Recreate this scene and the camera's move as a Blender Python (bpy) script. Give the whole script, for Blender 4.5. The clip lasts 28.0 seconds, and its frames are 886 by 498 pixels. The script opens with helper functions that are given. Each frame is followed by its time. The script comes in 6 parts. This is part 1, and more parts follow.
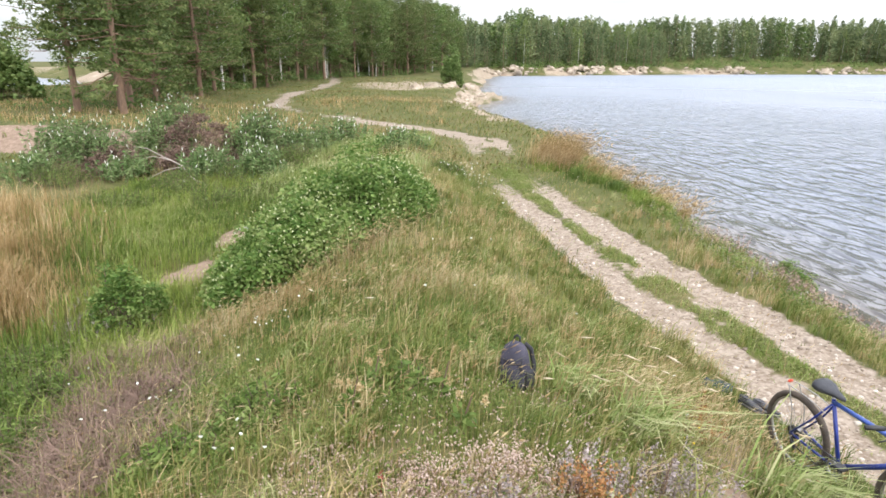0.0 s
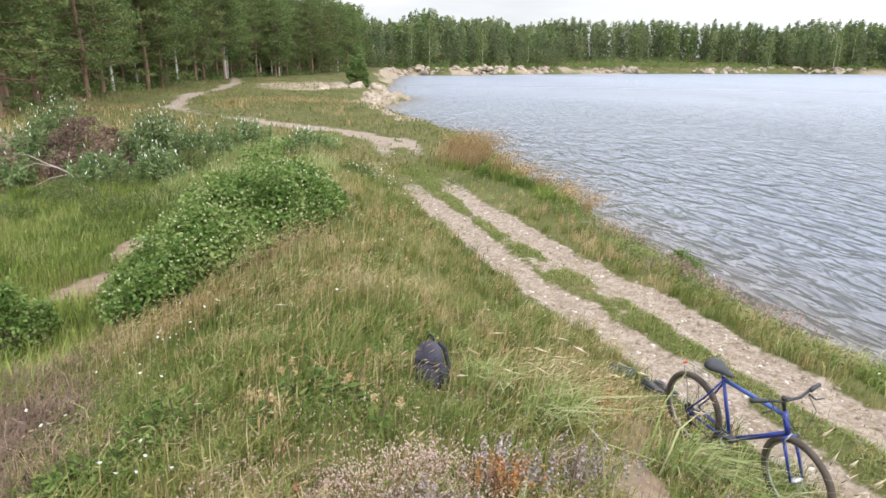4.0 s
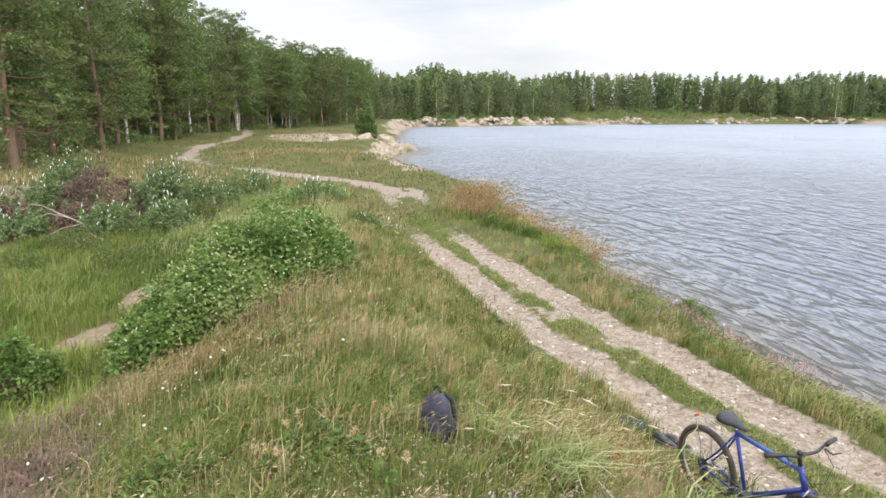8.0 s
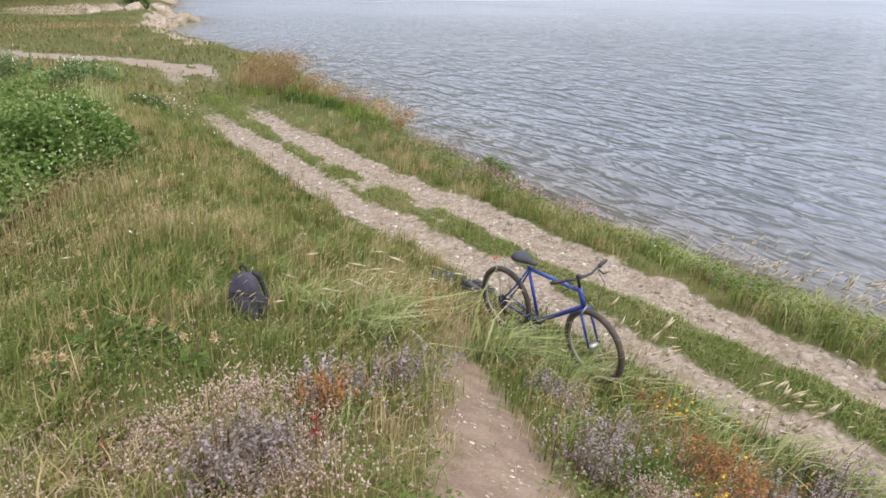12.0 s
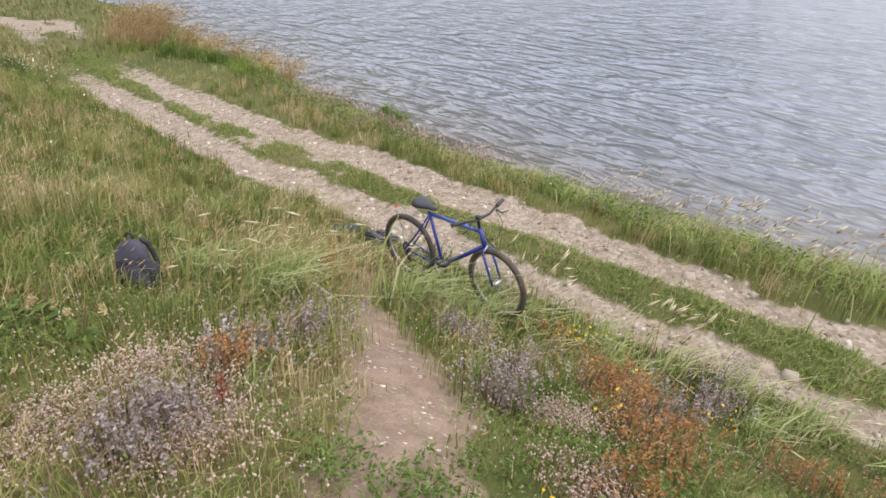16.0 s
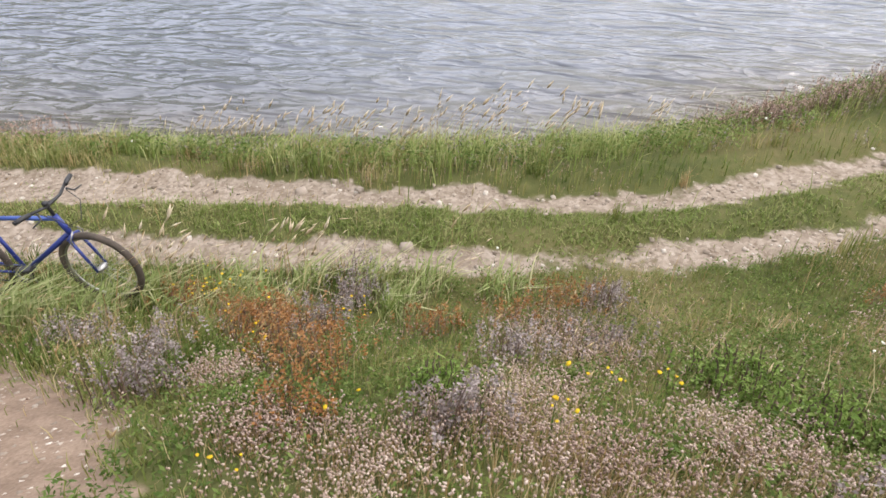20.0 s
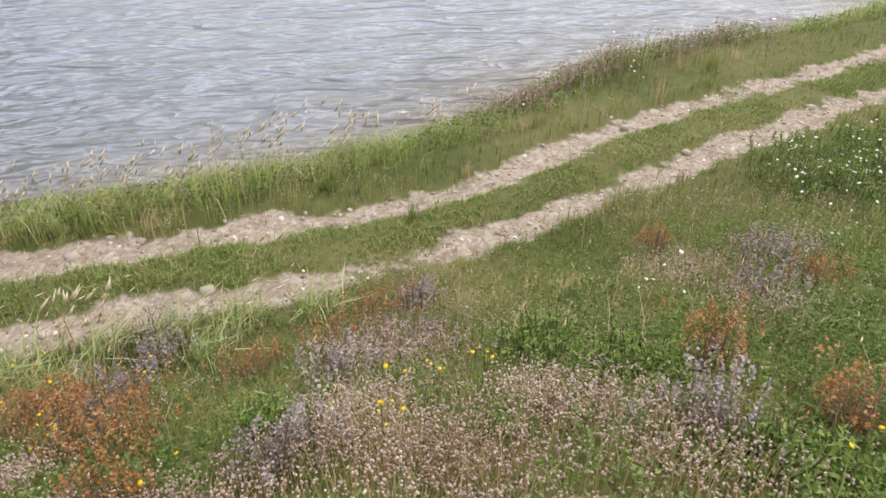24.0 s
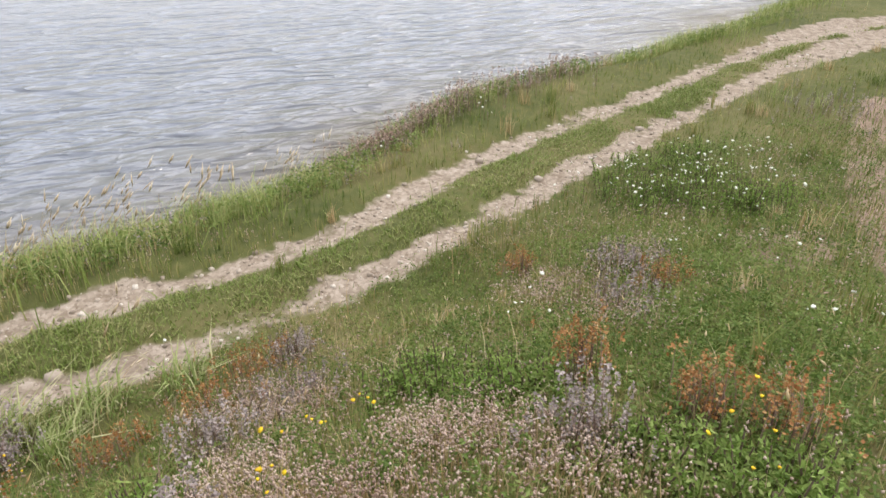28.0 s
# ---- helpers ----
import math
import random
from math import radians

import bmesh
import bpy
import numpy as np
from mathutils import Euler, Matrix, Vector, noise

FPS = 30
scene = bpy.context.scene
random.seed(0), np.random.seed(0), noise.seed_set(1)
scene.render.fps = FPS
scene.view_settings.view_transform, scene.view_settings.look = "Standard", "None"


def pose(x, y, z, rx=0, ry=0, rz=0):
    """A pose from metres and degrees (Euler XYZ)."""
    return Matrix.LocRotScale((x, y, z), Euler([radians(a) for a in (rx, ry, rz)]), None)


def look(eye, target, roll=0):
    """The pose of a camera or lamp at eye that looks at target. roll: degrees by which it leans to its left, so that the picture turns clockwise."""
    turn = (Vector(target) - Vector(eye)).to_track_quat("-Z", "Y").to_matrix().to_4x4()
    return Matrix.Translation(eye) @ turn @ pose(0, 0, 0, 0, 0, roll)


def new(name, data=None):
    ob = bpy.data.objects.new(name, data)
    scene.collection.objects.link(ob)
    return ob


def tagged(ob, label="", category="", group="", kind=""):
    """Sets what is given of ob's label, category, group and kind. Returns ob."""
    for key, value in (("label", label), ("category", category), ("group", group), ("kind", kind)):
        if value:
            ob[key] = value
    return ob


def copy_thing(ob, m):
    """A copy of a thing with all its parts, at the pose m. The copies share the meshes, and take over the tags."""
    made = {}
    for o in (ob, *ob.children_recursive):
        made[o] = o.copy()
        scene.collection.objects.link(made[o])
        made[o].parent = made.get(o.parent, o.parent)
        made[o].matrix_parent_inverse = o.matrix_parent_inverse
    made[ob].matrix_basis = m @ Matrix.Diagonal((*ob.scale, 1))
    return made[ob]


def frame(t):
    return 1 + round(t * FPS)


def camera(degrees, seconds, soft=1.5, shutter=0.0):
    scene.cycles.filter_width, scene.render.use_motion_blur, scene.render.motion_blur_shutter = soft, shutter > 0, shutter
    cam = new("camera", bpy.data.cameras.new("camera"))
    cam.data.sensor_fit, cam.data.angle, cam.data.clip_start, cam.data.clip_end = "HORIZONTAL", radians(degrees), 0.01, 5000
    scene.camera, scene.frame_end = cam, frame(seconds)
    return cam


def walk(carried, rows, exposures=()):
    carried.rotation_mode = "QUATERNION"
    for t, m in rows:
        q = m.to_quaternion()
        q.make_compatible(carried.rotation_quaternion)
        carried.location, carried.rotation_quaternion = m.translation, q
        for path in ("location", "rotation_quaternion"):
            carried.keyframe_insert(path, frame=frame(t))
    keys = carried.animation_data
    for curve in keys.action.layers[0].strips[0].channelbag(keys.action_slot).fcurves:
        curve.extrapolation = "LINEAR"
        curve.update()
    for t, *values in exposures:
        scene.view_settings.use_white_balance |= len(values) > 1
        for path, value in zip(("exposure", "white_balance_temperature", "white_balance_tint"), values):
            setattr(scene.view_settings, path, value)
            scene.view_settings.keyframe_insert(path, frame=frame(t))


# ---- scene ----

# ---------------------------------------------------------------- camera
cam = camera(70.8, 28.0, 1.6, 0.3)
PATH = [
    (0.0, pose(0.000, 0.000, 3.400, 73.35, -0.19, 0.06)),
    (0.5, pose(-0.003, 0.006, 3.408, 73.26, -0.44, -1.12)),
    (1.0, pose(-0.000, 0.003, 3.410, 73.35, -0.61, -0.65)),
    (1.5, pose(-0.012, 0.004, 3.410, 73.55, -0.86, -0.79)),
    (2.0, pose(-0.013, 0.005, 3.408, 73.55, -0.49, -0.58)),
    (2.5, pose(0.002, 0.003, 3.408, 73.35, -0.45, -0.80)),
    (2.6, pose(0.010, 0.000, 3.410, 73.36, -0.41, -2.49)),
    (2.7, pose(0.020, -0.004, 3.414, 73.37, -0.35, -4.67)),
    (2.8, pose(0.032, -0.010, 3.418, 73.38, -0.29, -7.28)),
    (2.9, pose(0.040, -0.013, 3.420, 73.39, -0.24, -9.04)),
    (3.0, pose(0.041, -0.014, 3.421, 73.39, -0.24, -9.21)),
    (3.5, pose(0.030, -0.015, 3.420, 73.35, -0.42, -8.43)),
    (5.5, pose(0.020, -0.014, 3.419, 73.53, -0.18, -7.98)),
    (6.0, pose(0.021, -0.017, 3.421, 73.63, -0.25, -7.85)),
    (6.3, pose(0.021, -0.016, 3.422, 73.67, -0.25, -7.85)),
    (6.4, pose(0.022, -0.015, 3.426, 73.99, -0.19, -7.83)),
    (6.5, pose(0.027, -0.010, 3.447, 75.62, 0.09, -7.75)),
    (6.6, pose(0.024, -0.019, 3.440, 77.27, 0.07, -7.81)),
    (6.7, pose(0.022, -0.024, 3.437, 78.07, 0.06, -7.84)),
    (6.8, pose(0.022, -0.024, 3.437, 78.12, 0.06, -7.84)),
    (7.0, pose(0.022, -0.024, 3.437, 78.12, 0.06, -7.84)),
    (7.5, pose(0.022, -0.025, 3.436, 78.01, -0.04, -7.50)),
    (8.0, pose(0.024, -0.027, 3.438, 77.81, -0.07, -7.59)),
    (8.5, pose(0.022, -0.031, 3.441, 77.73, -0.16, -7.88)),
    (9.0, pose(0.025, -0.030, 3.440, 77.71, 0.24, -7.58)),
    (9.5, pose(0.024, -0.027, 3.439, 77.41, 0.15, -7.55)),
    (10.0, pose(0.024, -0.028, 3.438, 77.41, 0.24, -7.58)),
    (10.5, pose(0.047, -0.032, 3.429, 77.03, 0.65, -8.33)),
    (10.6, pose(0.066, -0.031, 3.415, 74.76, 0.94, -12.11)),
    (10.7, pose(0.094, -0.031, 3.393, 71.31, 1.09, -17.83)),
    (10.8, pose(0.123, -0.030, 3.370, 67.75, 0.89, -23.74)),
    (10.9, pose(0.136, -0.030, 3.359, 66.15, 0.68, -26.38)),
    (11.0, pose(0.141, -0.030, 3.356, 65.59, 0.58, -27.33)),
    (11.5, pose(0.146, -0.027, 3.348, 66.36, 0.75, -25.53)),
    (13.5, pose(0.150, -0.059, 3.343, 66.12, 0.64, -25.19)),
    (13.8, pose(0.151, -0.059, 3.342, 66.10, 0.64, -25.27)),
    (13.9, pose(0.154, -0.063, 3.341, 65.93, 0.69, -26.07)),
    (14.0, pose(0.167, -0.077, 3.336, 65.31, 0.86, -29.03)),
    (14.1, pose(0.174, -0.084, 3.331, 63.48, 1.19, -32.95)),
    (14.2, pose(0.177, -0.087, 3.329, 62.77, 1.28, -34.46)),
    (14.3, pose(0.178, -0.088, 3.328, 62.56, 1.31, -34.91)),
    (14.5, pose(0.179, -0.089, 3.327, 62.35, 1.33, -35.35)),
    (15.0, pose(0.177, -0.085, 3.322, 61.85, 1.04, -35.28)),
    (15.5, pose(0.178, -0.082, 3.319, 61.80, 1.11, -34.99)),
    (16.0, pose(0.182, -0.081, 3.316, 61.78, 1.13, -34.90)),
    (16.5, pose(0.186, -0.081, 3.319, 61.57, 1.06, -34.78)),
    (16.8, pose(0.188, -0.082, 3.318, 61.55, 1.09, -34.93)),
    (16.9, pose(0.192, -0.085, 3.317, 61.50, 1.19, -35.41)),
    (17.0, pose(0.209, -0.098, 3.314, 61.27, 1.58, -37.32)),
    (17.1, pose(0.225, -0.116, 3.308, 60.20, 1.92, -42.93)),
    (17.2, pose(0.244, -0.137, 3.300, 58.85, 2.20, -49.81)),
    (17.3, pose(0.259, -0.154, 3.294, 57.72, 2.31, -55.46)),
    (17.4, pose(0.271, -0.168, 3.289, 56.84, 2.31, -59.87)),
    (17.5, pose(0.277, -0.174, 3.287, 56.45, 2.30, -61.82)),
    (18.0, pose(0.278, -0.163, 3.291, 56.55, 2.27, -59.88)),
    (18.5, pose(0.278, -0.159, 3.291, 56.48, 1.98, -59.15)),
    (19.0, pose(0.285, -0.169, 3.288, 56.43, 2.16, -58.60)),
    (19.3, pose(0.288, -0.173, 3.289, 56.39, 2.20, -59.00)),
    (19.4, pose(0.300, -0.185, 3.291, 56.25, 2.35, -60.40)),
    (19.5, pose(0.327, -0.214, 3.296, 55.91, 2.66, -63.60)),
    (19.6, pose(0.326, -0.227, 3.291, 55.33, 2.33, -67.66)),
    (19.7, pose(0.325, -0.237, 3.286, 54.84, 2.01, -71.18)),
    (19.8, pose(0.324, -0.242, 3.284, 54.66, 1.88, -72.54)),
    (20.0, pose(0.324, -0.242, 3.284, 54.65, 1.88, -72.63)),
    (20.5, pose(0.300, -0.226, 3.286, 55.04, 1.41, -72.20)),
    (22.5, pose(0.302, -0.221, 3.288, 54.92, 1.98, -72.54)),
    (22.6, pose(0.302, -0.228, 3.288, 54.92, 1.92, -74.64)),
    (22.7, pose(0.301, -0.243, 3.288, 54.92, 1.81, -78.65)),
    (22.8, pose(0.300, -0.265, 3.288, 54.94, 1.64, -84.79)),
    (22.9, pose(0.298, -0.291, 3.287, 54.99, 1.45, -91.76)),
    (23.0, pose(0.298, -0.298, 3.287, 55.01, 1.40, -93.65)),
    (23.5, pose(0.304, -0.307, 3.285, 54.99, 1.91, -93.92)),
    (24.0, pose(0.310, -0.322, 3.285, 55.28, 2.20, -93.53)),
    (24.5, pose(0.315, -0.331, 3.281, 55.47, 2.00, -93.82)),
    (25.0, pose(0.317, -0.340, 3.282, 55.49, 2.10, -93.92)),
    (25.3, pose(0.317, -0.345, 3.283, 55.61, 2.05, -94.55)),
    (25.4, pose(0.316, -0.364, 3.284, 55.98, 1.90, -96.61)),
    (25.5, pose(0.316, -0.410, 3.288, 56.94, 1.56, -101.83)),
    (25.6, pose(0.320, -0.385, 3.283, 59.05, 2.25, -107.39)),
    (25.7, pose(0.320, -0.385, 3.283, 59.56, 2.45, -108.78)),
    (25.8, pose(0.320, -0.385, 3.283, 58.88, 2.18, -106.93)),
    (25.9, pose(0.320, -0.385, 3.283, 58.74, 2.13, -106.56)),
    (26.0, pose(0.320, -0.385, 3.283, 58.70, 2.12, -106.47)),
    (26.5, pose(0.327, -0.379, 3.278, 58.55, 1.60, -106.32)),
    (27.0, pose(0.324, -0.374, 3.277, 58.67, 1.51, -106.43)),
    (27.5, pose(0.320, -0.365, 3.281, 58.43, 1.13, -106.65)),
    (28.0, pose(0.311, -0.362, 3.284, 58.56, 1.54, -106.71)),
]
walk(cam, PATH, ((0.0, 0.24, 6480, 13), (0.7, 0.09, 6480, 13), (10.0, -0.02, 6480, 12), (11.5, -0.24, 6500, 14), (14.0, -0.24, 6550, 15), (19.0, -0.15, 6680, 15), (28.0, -0.18, 6720, 13)))

# ---------------------------------------------------------------- sky and sun
world = bpy.data.worlds.new("overcast_sky")
scene.world = world
world.use_nodes = True
wn, wl = world.node_tree.nodes, world.node_tree.links
sky = wn.new("ShaderNodeTexSky")
sky.sky_type = "NISHITA"
sky.sun_disc = False
sky.sun_elevation, sky.sun_rotation = radians(38), radians(150)
sky_dim = wn.new("ShaderNodeVectorMath")
sky_dim.operation = "SCALE"
sky_dim.inputs["Scale"].default_value = 0.11
wl.new(sky.outputs["Color"], sky_dim.inputs[0])
way = wn.new("ShaderNodeTexCoord")
flat = wn.new("ShaderNodeMapping")
flat.inputs["Scale"].default_value = (1.0, 1.0, 4.5)
wl.new(way.outputs["Generated"], flat.inputs["Vector"])
puffs = wn.new("ShaderNodeTexNoise")
puffs.inputs["Scale"].default_value, puffs.inputs["Detail"].default_value = 1.7, 6
wl.new(flat.outputs["Vector"], puffs.inputs["Vector"])
cloud = wn.new("ShaderNodeValToRGB")
cloud.color_ramp.elements[0].position, cloud.color_ramp.elements[0].color = 0.40, (0.56, 0.60, 0.66, 1)
cloud.color_ramp.elements[1].position, cloud.color_ramp.elements[1].color = 0.62, (0.90, 0.90, 0.90, 1)
wl.new(puffs.outputs["Fac"], cloud.inputs["Fac"])
cover = wn.new("ShaderNodeMix")
cover.data_type = "RGBA"
cover.inputs[0].default_value = 0.84
wl.new(sky_dim.outputs["Vector"], cover.inputs[6])
toward = wn.new("ShaderNodeVectorMath")
toward.operation = "DOT_PRODUCT"
toward.inputs[1].default_value = Vector((18, -32, 60)).normalized()
wl.new(way.outputs["Generated"], toward.inputs[0])
halo = wn.new("ShaderNodeMapRange")
halo.inputs["From Min"].default_value, halo.inputs["From Max"].default_value = -0.3, 1.0
halo.inputs["To Min"].default_value, halo.inputs["To Max"].default_value = 0.69, 2.6
wl.new(toward.outputs["Value"], halo.inputs["Value"])
lit = wn.new("ShaderNodeVectorMath")
lit.operation = "SCALE"
wl.new(cloud.outputs["Color"], lit.inputs[0])
wl.new(halo.outputs[0], lit.inputs["Scale"])
wl.new(lit.outputs["Vector"], cover.inputs[7])
wl.new(cover.outputs[2], wn["Background"].inputs["Color"])
wn["Background"].inputs["Strength"].default_value = 1.6

sun = new("sun", bpy.data.lights.new("sun", "SUN"))
sun.data.energy, sun.data.angle, sun.data.color = 1.5, radians(14), (1.0, 0.95, 0.86)
sun.matrix_world = look((0, 0, 60), (-18, 32, 0))


# ---------------------------------------------------------------- mesh helpers
def grid_faces(n, k):
    """Quads between n rings of k points."""
    a = np.arange(n - 1)[:, None] * k + np.arange(k)[None, :]
    b = np.arange(n - 1)[:, None] * k + (np.arange(k)[None, :] + 1) % k
    return np.stack([a, b, b + k, a + k], -1).reshape(-1, 4)


def mesh_of(name, verts, *faces, smooth=False):
    """A mesh from an array of points and arrays of triangles or quads."""
    me = bpy.data.meshes.new(name)
    verts = np.asarray(verts, np.float32).reshape(-1, 3)
    faces = [np.asarray(f, np.int32) for f in faces if len(f)]
    loops = np.concatenate([f.ravel() for f in faces])
    sizes = np.concatenate([np.full(len(f), f.shape[1], np.int32) for f in faces])
    me.vertices.add(len(verts))
    me.vertices.foreach_set("co", verts.ravel())
    me.loops.add(len(loops))
    me.loops.foreach_set("vertex_index", loops)
    me.polygons.add(len(sizes))
    me.polygons.foreach_set("loop_start", np.concatenate([[0], np.cumsum(sizes)[:-1]]).astype(np.int32))
    if smooth:
        me.polygons.foreach_set("use_smooth", np.ones(len(sizes), bool))
    me.update(calc_edges=True)
    return me


def solid(name, me, material, parent=None, label="", m=None):
    """One mesh object, as a part of parent or as a thing."""
    ob = new(name, me)
    if not me.materials:
        me.materials.append(material)
    if parent:
        ob.parent = parent
    if m is not None:
        ob.matrix_basis = m
    if label:
        ob["label"] = label
    return ob


def tube(path, radii, k=8, close=True):
    """Points and quads of a round bar along a path."""
    path = np.asarray(path, float)
    radii = np.broadcast_to(np.asarray(radii, float), len(path))
    ahead = np.gradient(path, axis=0)
    ahead /= np.linalg.norm(ahead, axis=1)[:, None] + 1e-9
    side = np.cross(ahead, (0.31, 0.22, 0.93) if abs(ahead[0, 2]) < 0.85 else (1, 0.1, 0))
    side /= np.linalg.norm(side, axis=1)[:, None] + 1e-9
    up = np.cross(side, ahead)
    a = np.linspace(0, 2 * np.pi, k, endpoint=False)
    ring = np.cos(a)[None, :, None] * side[:, None] + np.sin(a)[None, :, None] * up[:, None]
    v = path[:, None] + ring * radii[:, None, None]
    return v.reshape(-1, 3), grid_faces(len(path), k)


def merge(pieces):
    """Joins (points, faces) pairs of one kind of face."""
    vs, fs, n = [], [], 0
    for v, f in pieces:
        vs.append(v)
        fs.append(f + n)
        n += len(v)
    return np.concatenate(vs), np.concatenate(fs)


def rods(name, paths, radius, material, parent=None, label="", k=8):
    """A part made of round bars."""
    v, f = merge([tube(p, radius, k) for p in paths])
    return solid(name, mesh_of(name, v, f, smooth=True), material, parent, label)


def part(name, bm, material, parent, label="", m=None, smooth=False):
    me = bpy.data.meshes.new(name)
    bm.to_mesh(me)
    bm.free()
    if smooth:
        me.polygons.foreach_set("use_smooth", np.ones(len(me.polygons), bool))
    return solid(name, me, material, parent, label, m)


def smooth01(u):
    u = np.clip(u, 0, 1)
    return u * u * (3 - 2 * u)


TABLES = {}


def value_noise(x, y, seed=0):
    """Smooth random field in the plane, about 0 to 1."""
    if seed not in TABLES:
        TABLES[seed] = np.random.RandomState(seed).rand(256, 256)
    r = TABLES[seed]
    xi, yi = np.floor(x).astype(int), np.floor(y).astype(int)
    fx, fy = smooth01(x - xi), smooth01(y - yi)
    a, b = r[xi % 256, yi % 256], r[(xi + 1) % 256, yi % 256]
    c, d = r[xi % 256, (yi + 1) % 256], r[(xi + 1) % 256, (yi + 1) % 256]
    return (a * (1 - fx) + b * fx) * (1 - fy) + (c * (1 - fx) + d * fx) * fy


def fractal(x, y, seed=0):
    return 0.55 * value_noise(x, y, seed) + 0.3 * value_noise(2.1 * x, 2.1 * y, seed + 1) + 0.15 * value_noise(4.3 * x, 4.3 * y, seed + 2)


# ---------------------------------------------------------------- materials
def nodes_of(name):
    m = bpy.data.materials.new(name)
    m.use_nodes = True
    nt = m.node_tree
    return m, nt.nodes, nt.links, nt.nodes["Principled BSDF"]


def ramp_of(nodes, stops):
    r = nodes.new("ShaderNodeValToRGB")
    els = r.color_ramp.elements
    while len(els) < len(stops):
        els.new(0.5)
    for e, (p, c) in zip(els, stops):
        e.position, e.color = p, (*c, 1)
    return r


def noise_of(nodes, links, scale, detail=4, stretch=None):
    n = nodes.new("ShaderNodeTexNoise")
    n.inputs["Scale"].default_value, n.inputs["Detail"].default_value = scale, detail
    c = nodes.new("ShaderNodeTexCoord")
    if stretch:
        mp = nodes.new("ShaderNodeMapping")
        mp.inputs["Scale"].default_value = stretch
        links.new(c.outputs["Object"], mp.inputs["Vector"])
        links.new(mp.outputs["Vector"], n.inputs["Vector"])
    else:
        links.new(c.outputs["Object"], n.inputs["Vector"])
    return n


def mixed(nodes, links, a, b, fac):
    m = nodes.new("ShaderNodeMix")
    m.data_type = "RGBA"
    for sock, v in ((m.inputs[6], a), (m.inputs[7], b), (m.inputs[0], fac)):
        if isinstance(v, (int, float)):
            sock.default_value = v
        elif isinstance(v, tuple):
            sock.default_value = (*v, 1)
        else:
            links.new(v, sock)
    return m.outputs[2]


def summed(nodes, links, a, b, wa, wb):
    """wa * a + wb * b"""
    p = nodes.new("ShaderNodeMath")
    p.operation = "MULTIPLY"
    links.new(a, p.inputs[0])
    p.inputs[1].default_value = wa
    q = nodes.new("ShaderNodeMath")
    q.operation = "MULTIPLY_ADD"
    links.new(b, q.inputs[0])
    q.inputs[1].default_value = wb
    links.new(p.outputs[0], q.inputs[2])
    return q.outputs[0]


def foliage(name, stops, patch=0.6, through_light=0.25, rough=0.6, spread=0.6):
    """Leaves or blades: colour by the single blade and by patches of the ground."""
    m, nodes, links, bsdf = nodes_of(name)
    geo = nodes.new("ShaderNodeNewGeometry")
    big = noise_of(nodes, links, patch, 3)
    ramp = ramp_of(nodes, stops)
    wide = nodes.new("ShaderNodeMapRange")
    wide.inputs["From Min"].default_value, wide.inputs["From Max"].default_value = 0.32, 0.68
    links.new(big.outputs["Fac"], wide.inputs["Value"])
    links.new(summed(nodes, links, geo.outputs["Random Per Island"], wide.outputs[0], spread, 1 - spread), ramp.inputs["Fac"])
    links.new(ramp.outputs["Color"], bsdf.inputs["Base Color"])
    bsdf.inputs["Roughness"].default_value = rough
    bsdf.inputs["Specular IOR Level"].default_value = 0.25
    if through_light:
        thin = nodes.new("ShaderNodeBsdfTranslucent")
        links.new(ramp.outputs["Color"], thin.inputs["Color"])
        both = nodes.new("ShaderNodeMixShader")
        both.inputs[0].default_value = through_light
        links.new(bsdf.outputs[0], both.inputs[1])
        links.new(thin.outputs[0], both.inputs[2])
        links.new(both.outputs[0], nodes["Material Output"].inputs["Surface"])
    return m


def surface(name, stops, scale=6.0, rough=0.7, metal=0.0, bump=0.2, fine=60.0, stretch=None, specular=0.5):
    """A solid surface with stains and grain."""
    m, nodes, links, bsdf = nodes_of(name)
    a, b = noise_of(nodes, links, scale, 5, stretch), noise_of(nodes, links, fine, 3, stretch)
    ramp = ramp_of(nodes, stops)
    links.new(summed(nodes, links, a.outputs["Fac"], b.outputs["Fac"], 0.7, 0.3), ramp.inputs["Fac"])
    links.new(ramp.outputs["Color"], bsdf.inputs["Base Color"])
    bsdf.inputs["Roughness"].default_value, bsdf.inputs["Metallic"].default_value = rough, metal
    bsdf.inputs["Specular IOR Level"].default_value = specular
    bp = nodes.new("ShaderNodeBump")
    bp.inputs["Strength"].default_value, bp.inputs["Distance"].default_value = bump, 0.01
    links.new(b.outputs["Fac"], bp.inputs["Height"])
    links.new(bp.outputs["Normal"], bsdf.inputs["Normal"])
    return m


